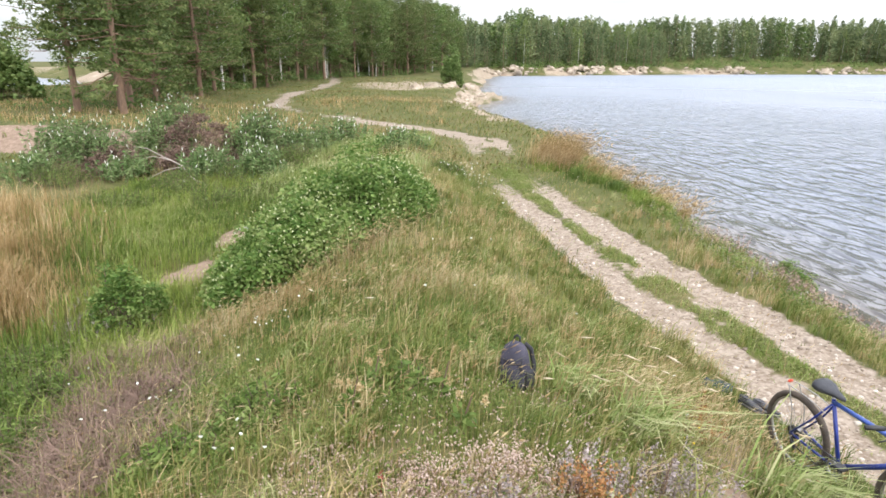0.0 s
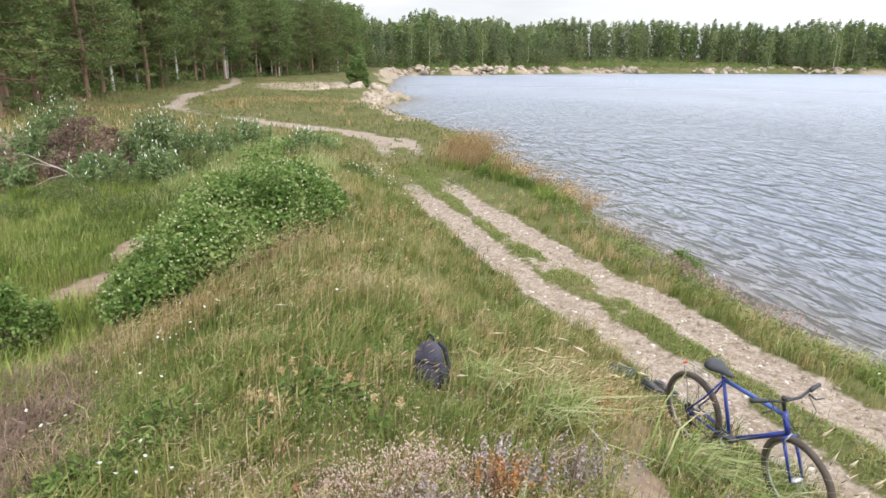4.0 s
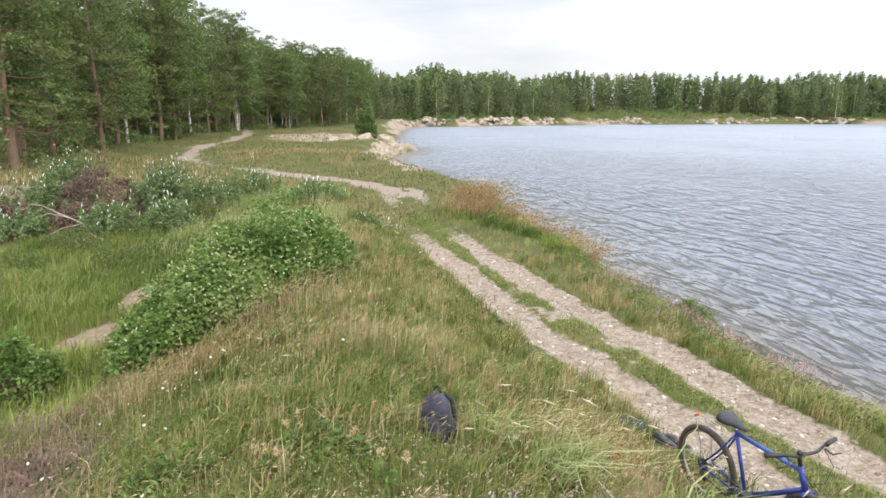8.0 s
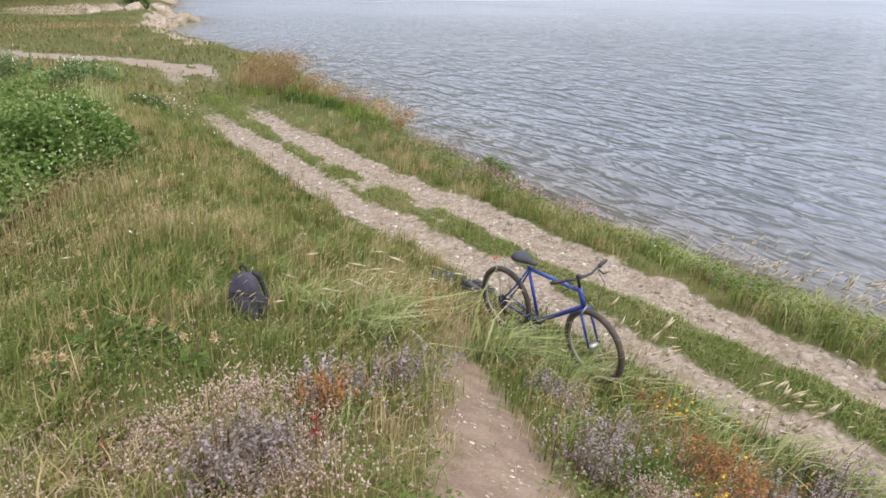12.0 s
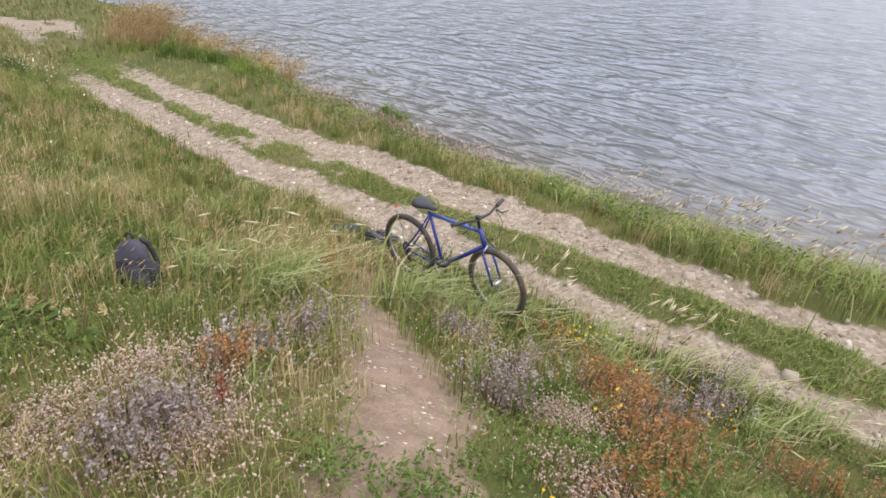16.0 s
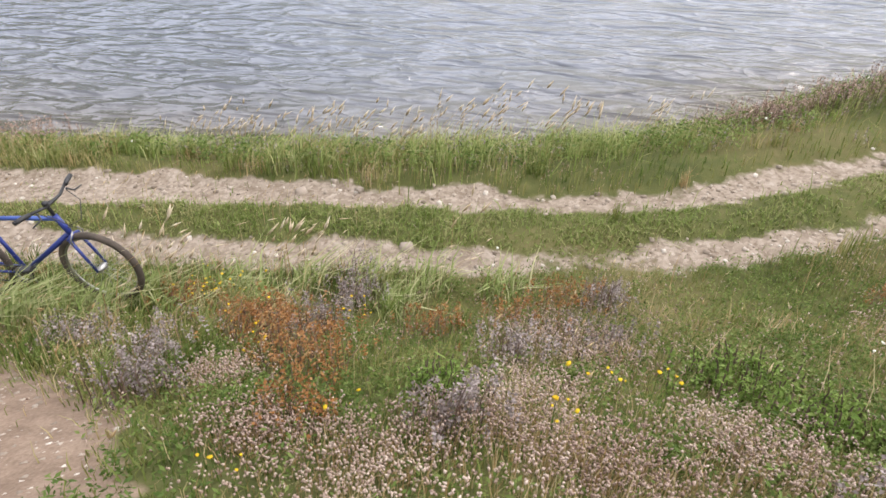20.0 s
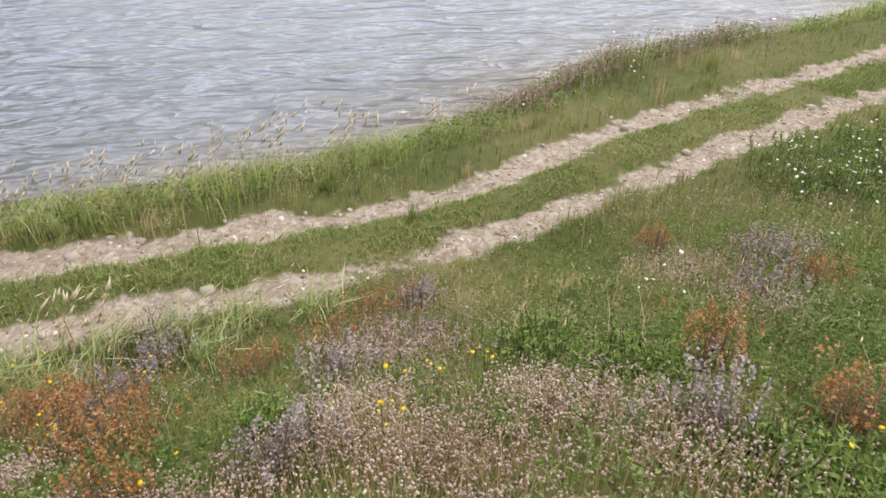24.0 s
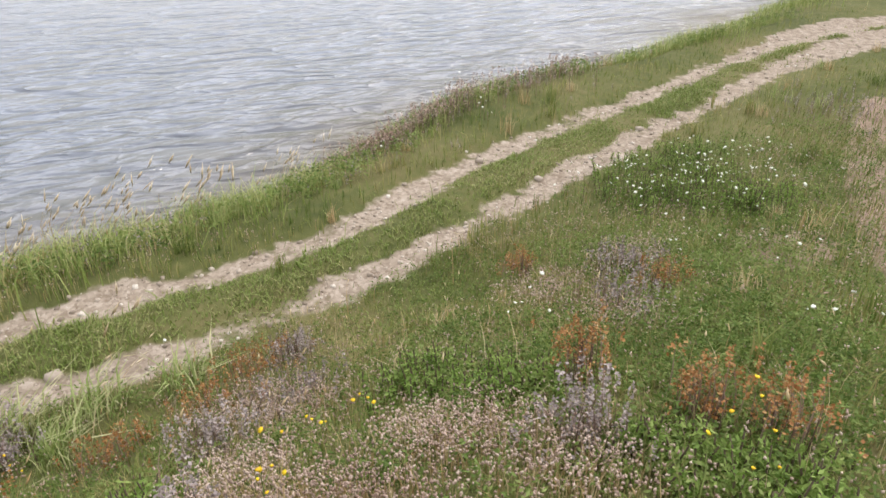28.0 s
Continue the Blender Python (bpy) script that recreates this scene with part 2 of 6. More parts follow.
def ground_material():
    """Thatch and soil, with gravel, sand and bare earth where the mask says so."""
    m, nodes, links, bsdf = nodes_of("ground_soil")
    mask = nodes.new("ShaderNodeAttribute")
    mask.attribute_name = "cover"
    split = nodes.new("ShaderNodeSeparateColor")
    links.new(mask.outputs["Color"], split.inputs[0])
    big, small, tiny = noise_of(nodes, links, 0.35, 5), noise_of(nodes, links, 7, 6), noise_of(nodes, links, 55, 4)
    thatch = ramp_of(nodes, [(0.3, (0.045, 0.06, 0.018)), (0.5, (0.10, 0.105, 0.036)), (0.7, (0.17, 0.14, 0.068))])
    links.new(summed(nodes, links, big.outputs["Fac"], small.outputs["Fac"], 0.6, 0.4), thatch.inputs["Fac"])
    pebbles = nodes.new("ShaderNodeTexVoronoi")
    pebbles.inputs["Scale"].default_value = 30
    c = nodes.new("ShaderNodeTexCoord")
    links.new(c.outputs["Object"], pebbles.inputs["Vector"])
    gravel = ramp_of(nodes, [(0.25, (0.175, 0.132, 0.096)), (0.5, (0.275, 0.224, 0.175)), (0.75, (0.40, 0.34, 0.28))])
    grey = nodes.new("ShaderNodeSeparateColor")
    links.new(pebbles.outputs["Color"], grey.inputs[0])
    links.new(summed(nodes, links, grey.outputs[0], small.outputs["Fac"], 0.3, 0.7), gravel.inputs["Fac"])
    sand = ramp_of(nodes, [(0.3, (0.22, 0.17, 0.115)), (0.55, (0.34, 0.28, 0.21)), (0.75, (0.47, 0.41, 0.33))])
    links.new(summed(nodes, links, big.outputs["Fac"], small.outputs["Fac"], 0.5, 0.5), sand.inputs["Fac"])
    earth = ramp_of(nodes, [(0.3, (0.15, 0.105, 0.075)), (0.5, (0.24, 0.175, 0.13)), (0.72, (0.35, 0.265, 0.20))])
    links.new(summed(nodes, links, small.outputs["Fac"], tiny.outputs["Fac"], 0.6, 0.4), earth.inputs["Fac"])
    col = thatch.outputs["Color"]
    for chan, layer in ((0, gravel), (1, sand), (2, earth)):
        edge = summed(nodes, links, split.outputs[chan], small.outputs["Fac"], 1.0, 0.9)
        cut = nodes.new("ShaderNodeMapRange")
        cut.inputs["From Min"].default_value, cut.inputs["From Max"].default_value = 0.82, 1.08
        links.new(edge, cut.inputs["Value"])
        col = mixed(nodes, links, col, layer.outputs["Color"], cut.outputs[0])
    links.new(col, bsdf.inputs["Base Color"])
    bsdf.inputs["Roughness"].default_value = 0.95
    bsdf.inputs["Specular IOR Level"].default_value = 0.15
    bp = nodes.new("ShaderNodeBump")
    bp.inputs["Strength"].default_value, bp.inputs["Distance"].default_value = 0.5, 0.03
    links.new(summed(nodes, links, tiny.outputs["Fac"], small.outputs["Fac"], 0.5, 0.8), bp.inputs["Height"])
    links.new(bp.outputs["Normal"], bsdf.inputs["Normal"])
    return m


def water_material():
    """Wind-rippled water with sharp crests; the bed shows through in the shallows."""
    m, nodes, links, bsdf = nodes_of("lake_water")
    bsdf.inputs["IOR"].default_value = 1.45
    c = nodes.new("ShaderNodeTexCoord")
    bed = nodes.new("ShaderNodeAttribute")
    bed.attribute_name = "shallow"
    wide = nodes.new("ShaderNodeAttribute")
    wide.attribute_name = "near_water"
    water_tone = noise_of(nodes, links, 0.05, 3, (1, 0.4, 1))
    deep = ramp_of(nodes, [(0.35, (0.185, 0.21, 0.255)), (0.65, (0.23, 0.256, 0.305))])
    links.new(water_tone.outputs["Fac"], deep.inputs["Fac"])
    # Far water is coloured paler and bluer to stand in for reflected sky.
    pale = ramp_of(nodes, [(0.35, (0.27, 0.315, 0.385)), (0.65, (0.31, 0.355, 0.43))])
    links.new(water_tone.outputs["Fac"], pale.inputs["Fac"])
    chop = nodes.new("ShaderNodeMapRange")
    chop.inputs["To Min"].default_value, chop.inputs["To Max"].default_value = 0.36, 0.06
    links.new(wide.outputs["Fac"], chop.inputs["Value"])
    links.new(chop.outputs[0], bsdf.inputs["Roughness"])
    sandy = noise_of(nodes, links, 3.0, 4)
    floor = ramp_of(nodes, [(0.3, (0.115, 0.098, 0.075)), (0.7, (0.19, 0.16, 0.122))])
    links.new(sandy.outputs["Fac"], floor.inputs["Fac"])
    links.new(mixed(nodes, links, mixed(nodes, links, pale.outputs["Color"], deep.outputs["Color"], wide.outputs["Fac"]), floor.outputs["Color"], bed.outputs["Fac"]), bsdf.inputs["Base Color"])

    def ripple(scale, stretch, turn, detail):
        mp = nodes.new("ShaderNodeMapping")
        mp.inputs["Scale"].default_value = stretch
        mp.inputs["Rotation"].default_value = (0, 0, radians(turn))
        links.new(c.outputs["Object"], mp.inputs["Vector"])
        n = nodes.new("ShaderNodeTexNoise")
        n.inputs["Scale"].default_value, n.inputs["Detail"].default_value = scale, detail
        n.inputs["Distortion"].default_value = 0.5
        links.new(mp.outputs["Vector"], n.inputs["Vector"])
        return n.outputs["Fac"]

    def crest(fac):
        """Rounded troughs and narrow crests."""
        for operation, value in (("SUBTRACT", 0.5), ("ABSOLUTE", 0.0), ("MULTIPLY", -2.4), ("ADD", 1.0), ("POWER", 1.6)):
            q = nodes.new("ShaderNodeMath")
            q.operation = operation
            q.inputs[1].default_value = value
            links.new(fac, q.inputs[0])
            fac = q.outputs[0]
        return fac

    long_wave = summed(nodes, links, crest(ripple(1.0, (1.0, 0.36, 1), 6, 1)), ripple(1.5, (1.0, 0.42, 1), -10, 2), 0.48, 0.66)
    short_wave = summed(nodes, links, crest(ripple(2.4, (1.0, 0.42, 1), 13, 1)), ripple(5.2, (1.0, 0.5, 1), -6, 2), 0.2, 0.14)
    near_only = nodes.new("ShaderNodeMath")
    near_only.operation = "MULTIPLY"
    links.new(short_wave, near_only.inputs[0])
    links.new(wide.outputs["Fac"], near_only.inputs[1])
    bp = nodes.new("ShaderNodeBump")
    swell = nodes.new("ShaderNodeMath")
    swell.operation = "MULTIPLY"
    links.new(long_wave, swell.inputs[0])
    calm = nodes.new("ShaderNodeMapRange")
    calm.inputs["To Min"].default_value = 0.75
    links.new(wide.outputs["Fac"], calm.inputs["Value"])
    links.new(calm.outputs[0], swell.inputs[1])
    bp.inputs["Strength"].default_value, bp.inputs["Distance"].default_value = 1.0, 0.56
    links.new(summed(nodes, links, swell.outputs[0], near_only.outputs[0], 1.0, 1.0), bp.inputs["Height"])
    links.new(bp.outputs["Normal"], bsdf.inputs["Normal"])
    return m


MAT_GROUND = ground_material()
MAT_WATER = water_material()
MAT_GRASS = foliage("meadow_grass", [(0.14, (0.08, 0.13, 0.024)), (0.43, (0.16, 0.205, 0.046)), (0.65, (0.265, 0.26, 0.085)), (0.9, (0.46, 0.37, 0.19))], 0.7, spread=0.5)
MAT_STRAW = foliage("dry_straw", [(0.2, (0.36, 0.24, 0.11)), (0.5, (0.50, 0.38, 0.20)), (0.8, (0.60, 0.50, 0.31))], 0.7)
MAT_NEEDLE = foliage("pine_needles", [(0.2, (0.075, 0.115, 0.035)), (0.5, (0.14, 0.19, 0.06)), (0.85, (0.235, 0.27, 0.10))], 0.25, 0.35)
MAT_LEAF = foliage("birch_leaves", [(0.2, (0.08, 0.14, 0.035)), (0.5, (0.13, 0.20, 0.055)), (0.85, (0.21, 0.27, 0.09))], 0.25, 0.3)
MAT_ROSE = foliage("bush_leaves", [(0.2, (0.07, 0.14, 0.025)), (0.5, (0.14, 0.22, 0.05)), (0.85, (0.26, 0.32, 0.11))], 1.5, 0.3)
MAT_PINE_BARK = surface("pine_bark", [(0.3, (0.13, 0.085, 0.06)), (0.7, (0.30, 0.19, 0.125))], 3, 0.9, stretch=(4, 4, 1))
MAT_BIRCH_BARK = surface("birch_bark", [(0.35, (0.10, 0.09, 0.08)), (0.45, (0.55, 0.52, 0.47)), (0.7, (0.68, 0.66, 0.61))], 3, 0.8, stretch=(1, 1, 5))


# ---------------------------------------------------------------- the lie of the land
LAKE = np.array([(60, -90), (24, -32), (17.8, -18), (17.4, -15), (15.2, -11.7), (13.3, -7.5), (12.8, -5), (11.3, -2.3), (10.0, -1), (9.1, 0.5),
                 (8.5, 2), (7.95, 4.3), (7.4, 7.2), (7.2, 9.5), (7.2, 12), (6.9, 15), (6.5, 19), (7.2, 26), (6.8, 34), (5.2, 45),
                 (2.0, 58), (2.6, 66), (7.2, 80), (7.0, 86), (3.5, 92), (7, 120), (12, 180), (18, 228), (100, 275), (210, 290), (380, 230), (440, 60), (300, -160)], float)
POND = np.array([(-52, 84), (-64, 82), (-100, 110), (-140, 175), (-120, 190), (-90, 160), (-66, 118)], float)
WATER_Z = -1.1
RUT_Y = np.array([-30, -16, -14, -12.9, -11.2, -9.3, -7.25, -5.2, -3.5, -2.1, -1.05, 0, 0.85, 2, 3.2, 4.5, 6.85, 7.8, 9, 10.5, 12.4, 15.3, 21, 28.5, 34])
RUT_L = np.array([6, 10.3, 10.75, 10.6, 10.22, 9.5, 8.43, 7.4, 6.55, 5.8, 5.3, 4.89, 4.64, 4.45, 4.22, 3.95, 3.45, 3.2, 2.92, 2.66, 2.4, 1.93, 1.5, 1.2, -1.0])
RUT_R = np.array([7, 11.3, 11.8, 11.75, 11.25, 10.5, 9.45, 8.58, 7.83, 7.05, 6.35, 5.91, 5.72, 5.52, 5.33, 5.05, 4.62, 4.44, 4.18, 3.81, 3.48, 3.05, 2.5, 2.6, 0.5])
FAR_TRACK = np.array([(1.9, 27), (0.5, 32), (-4.9, 38.5), (-9.5, 44), (-13.5, 51), (-15, 62), (-15, 76), (-17, 100), (-22, 130)], float)
CREST_Y = np.array([-14, -8, -4, -1.5, 0, 1.5, 3, 5.5, 8, 12, 18, 24, 31])
CREST_Z = np.array([0.1, 0.35, 1.05, 1.62, 1.8, 1.6, 1.28, 0.98, 0.82, 0.75, 0.6, 0.4, 0.0])


def edge_distance(x, y, line, closed):
    """Distance to a line of points and, for a closed one, negative inside."""
    best = np.full(x.shape, 1e9)
    inside = np.zeros(x.shape, bool)
    ends = np.roll(line, -1, 0) if closed else line[1:]
    for (ax, ay), (bx, by) in zip(line, ends):
        dx, dy = bx - ax, by - ay
        u = np.clip(((x - ax) * dx + (y - ay) * dy) / (dx * dx + dy * dy), 0, 1)
        best = np.minimum(best, np.hypot(x - ax - u * dx, y - ay - u * dy))
        if closed and ay != by:
            inside ^= ((ay > y) != (by > y)) & (x < ax + (y - ay) * dx / dy)
    return np.where(inside, -best, best) if closed else best


def shore_exact(x, y):
    wob = 0.7 * (fractal(x * 0.6, y * 0.6, 5) - 0.5) * np.clip(np.hypot(x, y) / 12, 0.4, 6)
    return np.minimum(edge_distance(x, y, LAKE, True), edge_distance(x, y, POND, True)) + wob


SHORE_MAPS = []
for x0, y0, step, nx, ny in ((-17.0, -33.0, 0.15, 300, 520), (-62.0, 20.0, 0.6, 210, 380), (-3200.0, -3200.0, 40.0, 161, 161), (-240.0, -260.0, 2.5, 340, 280)):
    gx, gy = np.meshgrid(x0 + step * np.arange(nx), y0 + step * np.arange(ny), indexing="ij")
    SHORE_MAPS.append((x0, y0, step, shore_exact(gx, gy)))


def shore(x, y):
    """Distance to the water's edge, negative in the water, read from tables of rising fineness."""
    x, y = np.asarray(x, float), np.asarray(y, float)
    out = np.zeros(np.broadcast(x, y).shape)
    for k in (2, 3, 1, 0):
        x0, y0, step, table = SHORE_MAPS[k]
        u, w = (x - x0) / step, (y - y0) / step
        ok = (u >= 0) & (w >= 0) & (u < table.shape[0] - 1) & (w < table.shape[1] - 1)
        u, w = np.where(ok, u, 0), np.where(ok, w, 0)
        i, j = u.astype(int), w.astype(int)
        u, w = u - i, w - j
        v = (table[i, j] * (1 - u) + table[i + 1, j] * u) * (1 - w) + (table[i, j + 1] * (1 - u) + table[i + 1, j + 1] * u) * w
        out = np.where(ok, v, out)
    return out


def rut_gap(x, y):
    """Distance to the nearer wheel rut's middle."""
    return np.minimum(abs(x - np.interp(y, RUT_Y, RUT_L)), abs(x - np.interp(y, RUT_Y, RUT_R))) * np.interp(y, (-12, -5, 2), (0.8, 0.85, 0.97))


BERM = np.array([(-40, 30), (-24, 28.2), (-16, 26.6), (-11, 25.4), (-7.5, 25.6), (-5.2, 26.4)])


def berm(x, y):
    """The dug-out bank on the hollow's far side, steep to the south."""
    ridge = np.interp(x, BERM[:, 0], BERM[:, 1])
    across = y - ridge
    fall = np.where(across < 0, smooth01(1 + across / 2.6), smooth01(1 - across / 8.0))
    return fall * np.interp(x, (-40, -30, -16, -10, -6, -4.5), (0.5, 0.8, 0.8, 0.7, 0.45, 0.0)) * (0.8 + 0.45 * fractal(x * 0.5, y * 0.5, 63))


def height(x, y):
    x, y = np.asarray(x, float), np.asarray(y, float)
    d = shore(x, y)
    far = np.clip((np.hypot(x, y) - 35) / 60, 0, 1)
    up = np.clip(d / np.interp(y, (-8, 0, 10, 14, 18), (2.6, 2.5, 2.5, 2.2, 1.9)) / (1 + 2 * far), 0, 1)
    z = np.where(d > 0, WATER_Z + (1.1 + 0.5 * far + 1.3 * np.clip((np.hypot(x, y) - 150) / 60, 0, 1)) * (1 - (1 - up) ** 1.5), WATER_Z - np.minimum(0.02 + 0.3 * -d, 3))
    land = smooth01((d - 0.5) / 2.0)
    crest_x = np.interp(y, (-14, -4, 0, 8, 14, 20, 31), (1.5, 0.2, 0, -0.2, -0.5, -1.4, -2))
    right = np.interp(y, RUT_Y, RUT_L) - 0.55 - crest_x
    left = np.interp(y, (-14, 0, 5, 12, 20, 31), (6, 4.5, 4.2, 3.6, 3.5, 4))
    u = np.where(x > crest_x, (x - crest_x) / np.maximum(right, 1), (crest_x - x) / left)
    swell = np.power(0.5 + 0.5 * np.cos(np.pi * np.clip(u, 0, 1)), 0.75)
    z = z + land * np.interp(y, CREST_Y, CREST_Z, 0, 0) * swell
    z = z - 0.55 * land * np.exp(-(((x + 6) / 3.2) ** 2) - ((y - 10) / 8) ** 2)
    z = z - 0.42 * land * np.exp(-(((x + 11.5) / 4.5) ** 2) - ((y - 18.5) / 4.0) ** 2)
    z = z + land * berm(x, y)
    near = smooth01((45 - np.hypot(x, y)) / 20)
    bumps = 0.10 * (fractal(x * 0.9, y * 0.9, 11) - 0.5) + 0.05 * (fractal(x * 3.1, y * 3.1, 21) - 0.5)
    z = z + land * bumps * smooth01((rut_gap(x, y) - 0.2) / 0.8)
    z = z + land * 0.9 * (fractal(x * 0.12, y * 0.12, 31) - 0.5) * (1 - near)
    z = z - 0.05 * land * smooth01((0.42 - rut_gap(x, y)) / 0.3) * (np.abs(y - 3) < 30)
    z = z + land * 5.0 * smooth01((d - 6) / 40) * smooth01((np.hypot(x - 60, y - 60) - 180) / 60) * smooth01((x + 40) / 80)
    return z


def trail_gap(x, y):
    """Distance to the trodden path from the mound's top down to the track."""
    line = np.array([(0.9, 1.45), (1.09, 1.65), (1.3, 2.0), (1.58, 2.52), (1.8, 3.15), (2.1, 3.95), (2.5, 4.7)])
    return edge_distance(x, y, line, False) + 0.34 * (fractal(x * 2.6, y * 2.6, 84) - 0.5) + 0.2 * (fractal(x * 7, y * 7, 85) - 0.5)


def hollow_path(x, y):
    """Distance to the bare patches on the hollow's floor."""
    line = np.array([(-4.55, 10.0), (-4.8, 12.3), (-4.75, 14.2)])
    return edge_distance(x, y, line, False) + 1.9 * (fractal(x * 0.9, y * 0.9, 87) - 0.42)


def gravel_at(x, y):
    """How far the wheel ruts are bare, 0 to 1."""
    wear = np.interp(y, (-16, -13, -9, -2, 4, 14, 17.5, 20, 23, 26), (1, 1, 0.8, 0.9, 1, 1, 0.65, 0.2, 0.2, 0.7)) * (y < 30)
    wear = wear * (0.62 + 0.6 * fractal(x * 1.3, y * 1.3, 77)) * np.where(np.abs(x - np.interp(y, RUT_Y, RUT_L)) < 0.6, np.interp(y, (-9, -5, -1.3, -0.5, 0.4, 1, 3, 5), (1, 1.05, 1, 0.68, 0.68, 0.95, 0.9, 1)), np.interp(y, (-9, -5, 2, 4), (1, 0.9, 0.9, 1)))
    wide = np.interp(y, (-14, -11.5, -9, -3, 0, 2, 5, 12), (0.45, 0.4, 0.22, 0.22, 0.2, 0.23, 0.36, 0.36))
    wide = wide * np.where(np.abs(x - np.interp(y, RUT_Y, RUT_L)) < 0.65, np.interp(y, (-11, -8, 3.5, 5.5), (1, 0.92, 0.85, 1)), 1)
    ragged = rut_gap(x, y) + 0.34 * (fractal(x * 1.7, y * 1.7, 78) - 0.5) + 0.16 * (fractal(x * 5.5, y * 5.5, 80) - 0.5)
    g = smooth01((wide + 0.15 - ragged) / 0.3) * wear
    lane = (x > np.interp(y, RUT_Y, RUT_L) - 0.3) & (x < np.interp(y, RUT_Y, RUT_R) + 0.3)
    g = np.maximum(g, lane * np.interp(y, (3.7, 4.6, 13, 18), (0.1, 1, 1, 0)) * np.clip(3.2 * fractal(x * 1.8, y * 1.1, 79) - 1.5, 0, 0.9))
    far = smooth01((1.3 + 2.0 * (fractal(x * 0.7, y * 0.7, 86) - 0.5) - edge_distance(x, y, FAR_TRACK, False)) / 0.9) * (y > 25) * np.interp(y, (38, 41, 46, 50), (1, 0.55, 0.6, 1))
    return np.clip(np.maximum(g, 0.85 * far), 0, 1)


def axis(lo, a, b, hi, step, grow):
    mid = list(np.arange(a, b, step))
    out, s, v = [], step, b
    while v < hi:
        out.append(v)
        s *= grow
        v += s
    low, s, v = [], step, a
    while v > lo:
        s *= grow
        v -= s
        low.append(v)
    return np.array(low[::-1] + mid + out)


def build_ground():
    xs, ys = axis(-3000, -9, 15, 3000, 0.1, 1.08), axis(-3000, -15, 27, 3000, 0.11, 1.07)
    x, y = np.meshgrid(xs, ys, indexing="ij")
    z = height(x, y)
    n, k = x.shape
    a = (np.arange(n - 1)[:, None] * k + np.arange(k - 1)[None, :]).ravel()
    me = mesh_of("ground", np.stack([x, y, z], -1), np.stack([a, a + k, a + k + 1, a + 1], -1), smooth=True)
    d = shore(x, y)
    sand = smooth01((np.where(np.hypot(x, y) > 150, 4.5, 2.2) - np.abs(d - 1.2)) / 1.5) * (np.hypot(x, y) > 40) * np.clip(np.where(np.hypot(x, y) > 150, 0.15, 0.0) + fractal(x * 0.2, y * 0.2, 44) * 1.9 - 0.25 + 0.9 * (value_noise(x * 0.035, y * 0.02, 47) - 0.5), 0, 1)
    head = smooth01((12 - np.hypot(x + 3, (y - 88) * 0.8)) / 4) * np.clip(2.4 * fractal(x * 0.35, y * 0.35, 61) - 0.35, 0, 1)
    rim = 0.55 * smooth01((0.5 - np.abs(d - 0.2)) / 0.3)
    sand = np.clip(np.maximum(sand, head), 0, 1)
    earth = np.maximum(smooth01((np.interp(y, (1.3, 2, 2.5, 3.2, 4), (0.36, 0.40, 0.40, 0.33, 0.2)) - trail_gap(x, y)) / 0.25 + 0.3), rim)
    below = np.interp(x, BERM[:, 0], BERM[:, 1]) - y
    earth = np.maximum(earth, smooth01((1.5 - np.abs(below - 1.2)) / 0.8) * (x < -5) * np.clip(np.interp(x, (-16, -13, -8), (1.5, 0.7, 0.7)) + 2.4 * fractal(x * 0.5, y * 0.5, 62) - 1.25, 0, 1))
    earth = np.maximum(earth, smooth01((0.8 - np.hypot(x - 3.9, y + 4.3)) / 0.5) * 0.7)
    earth = np.maximum(earth, smooth01((0.6 - edge_distance(x, y, np.array([(7.2, -9.4), (5.2, -7.0), (3.5, -5.3), (2.5, -4.6)]), False)) / 0.4) * 0.8)
    earth = np.maximum(earth, smooth01((0.5 - hollow_path(x, y)) / 0.4))
    rgba = np.stack([gravel_at(x, y), sand, earth, np.ones_like(x)], -1).astype(np.float32)
    at = me.color_attributes.new("cover", "FLOAT_COLOR", "POINT")
    at.data.foreach_set("color", rgba.ravel())
    ob = solid("ground", me, MAT_GROUND)
    tagged(ob, "grassy mound and gravelly bank beside a lake", "ground", kind="structure")


build_ground()

xs, ys = axis(-900, 5, 20, 900, 0.35, 1.12), axis(-900, -22, 27, 900, 0.4, 1.12)
x, y = np.meshgrid(xs, ys, indexing="ij")
n, k = x.shape
a = (np.arange(n - 1)[:, None] * k + np.arange(k - 1)[None, :]).ravel()
me = mesh_of("water", np.stack([x, y, 0 * x], -1), np.stack([a, a + k, a + k + 1, a + 1], -1))
at = me.attributes.new("shallow", "FLOAT", "POINT")
at.data.foreach_set("value", np.clip(1.15 * np.exp(np.minimum(shore(x, y), 0.3) / 1.9), 0, 1).astype(np.float32).ravel())
# Falls with distance; fades the ripples and brings in the painted sky paleness.
at = me.attributes.new("near_water", "FLOAT", "POINT")
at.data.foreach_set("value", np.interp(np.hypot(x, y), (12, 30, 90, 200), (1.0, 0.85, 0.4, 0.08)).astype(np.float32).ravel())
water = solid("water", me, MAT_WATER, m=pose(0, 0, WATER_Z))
tagged(water, "grey-blue rippled lake water under an overcast sky", "lake", kind="structure")
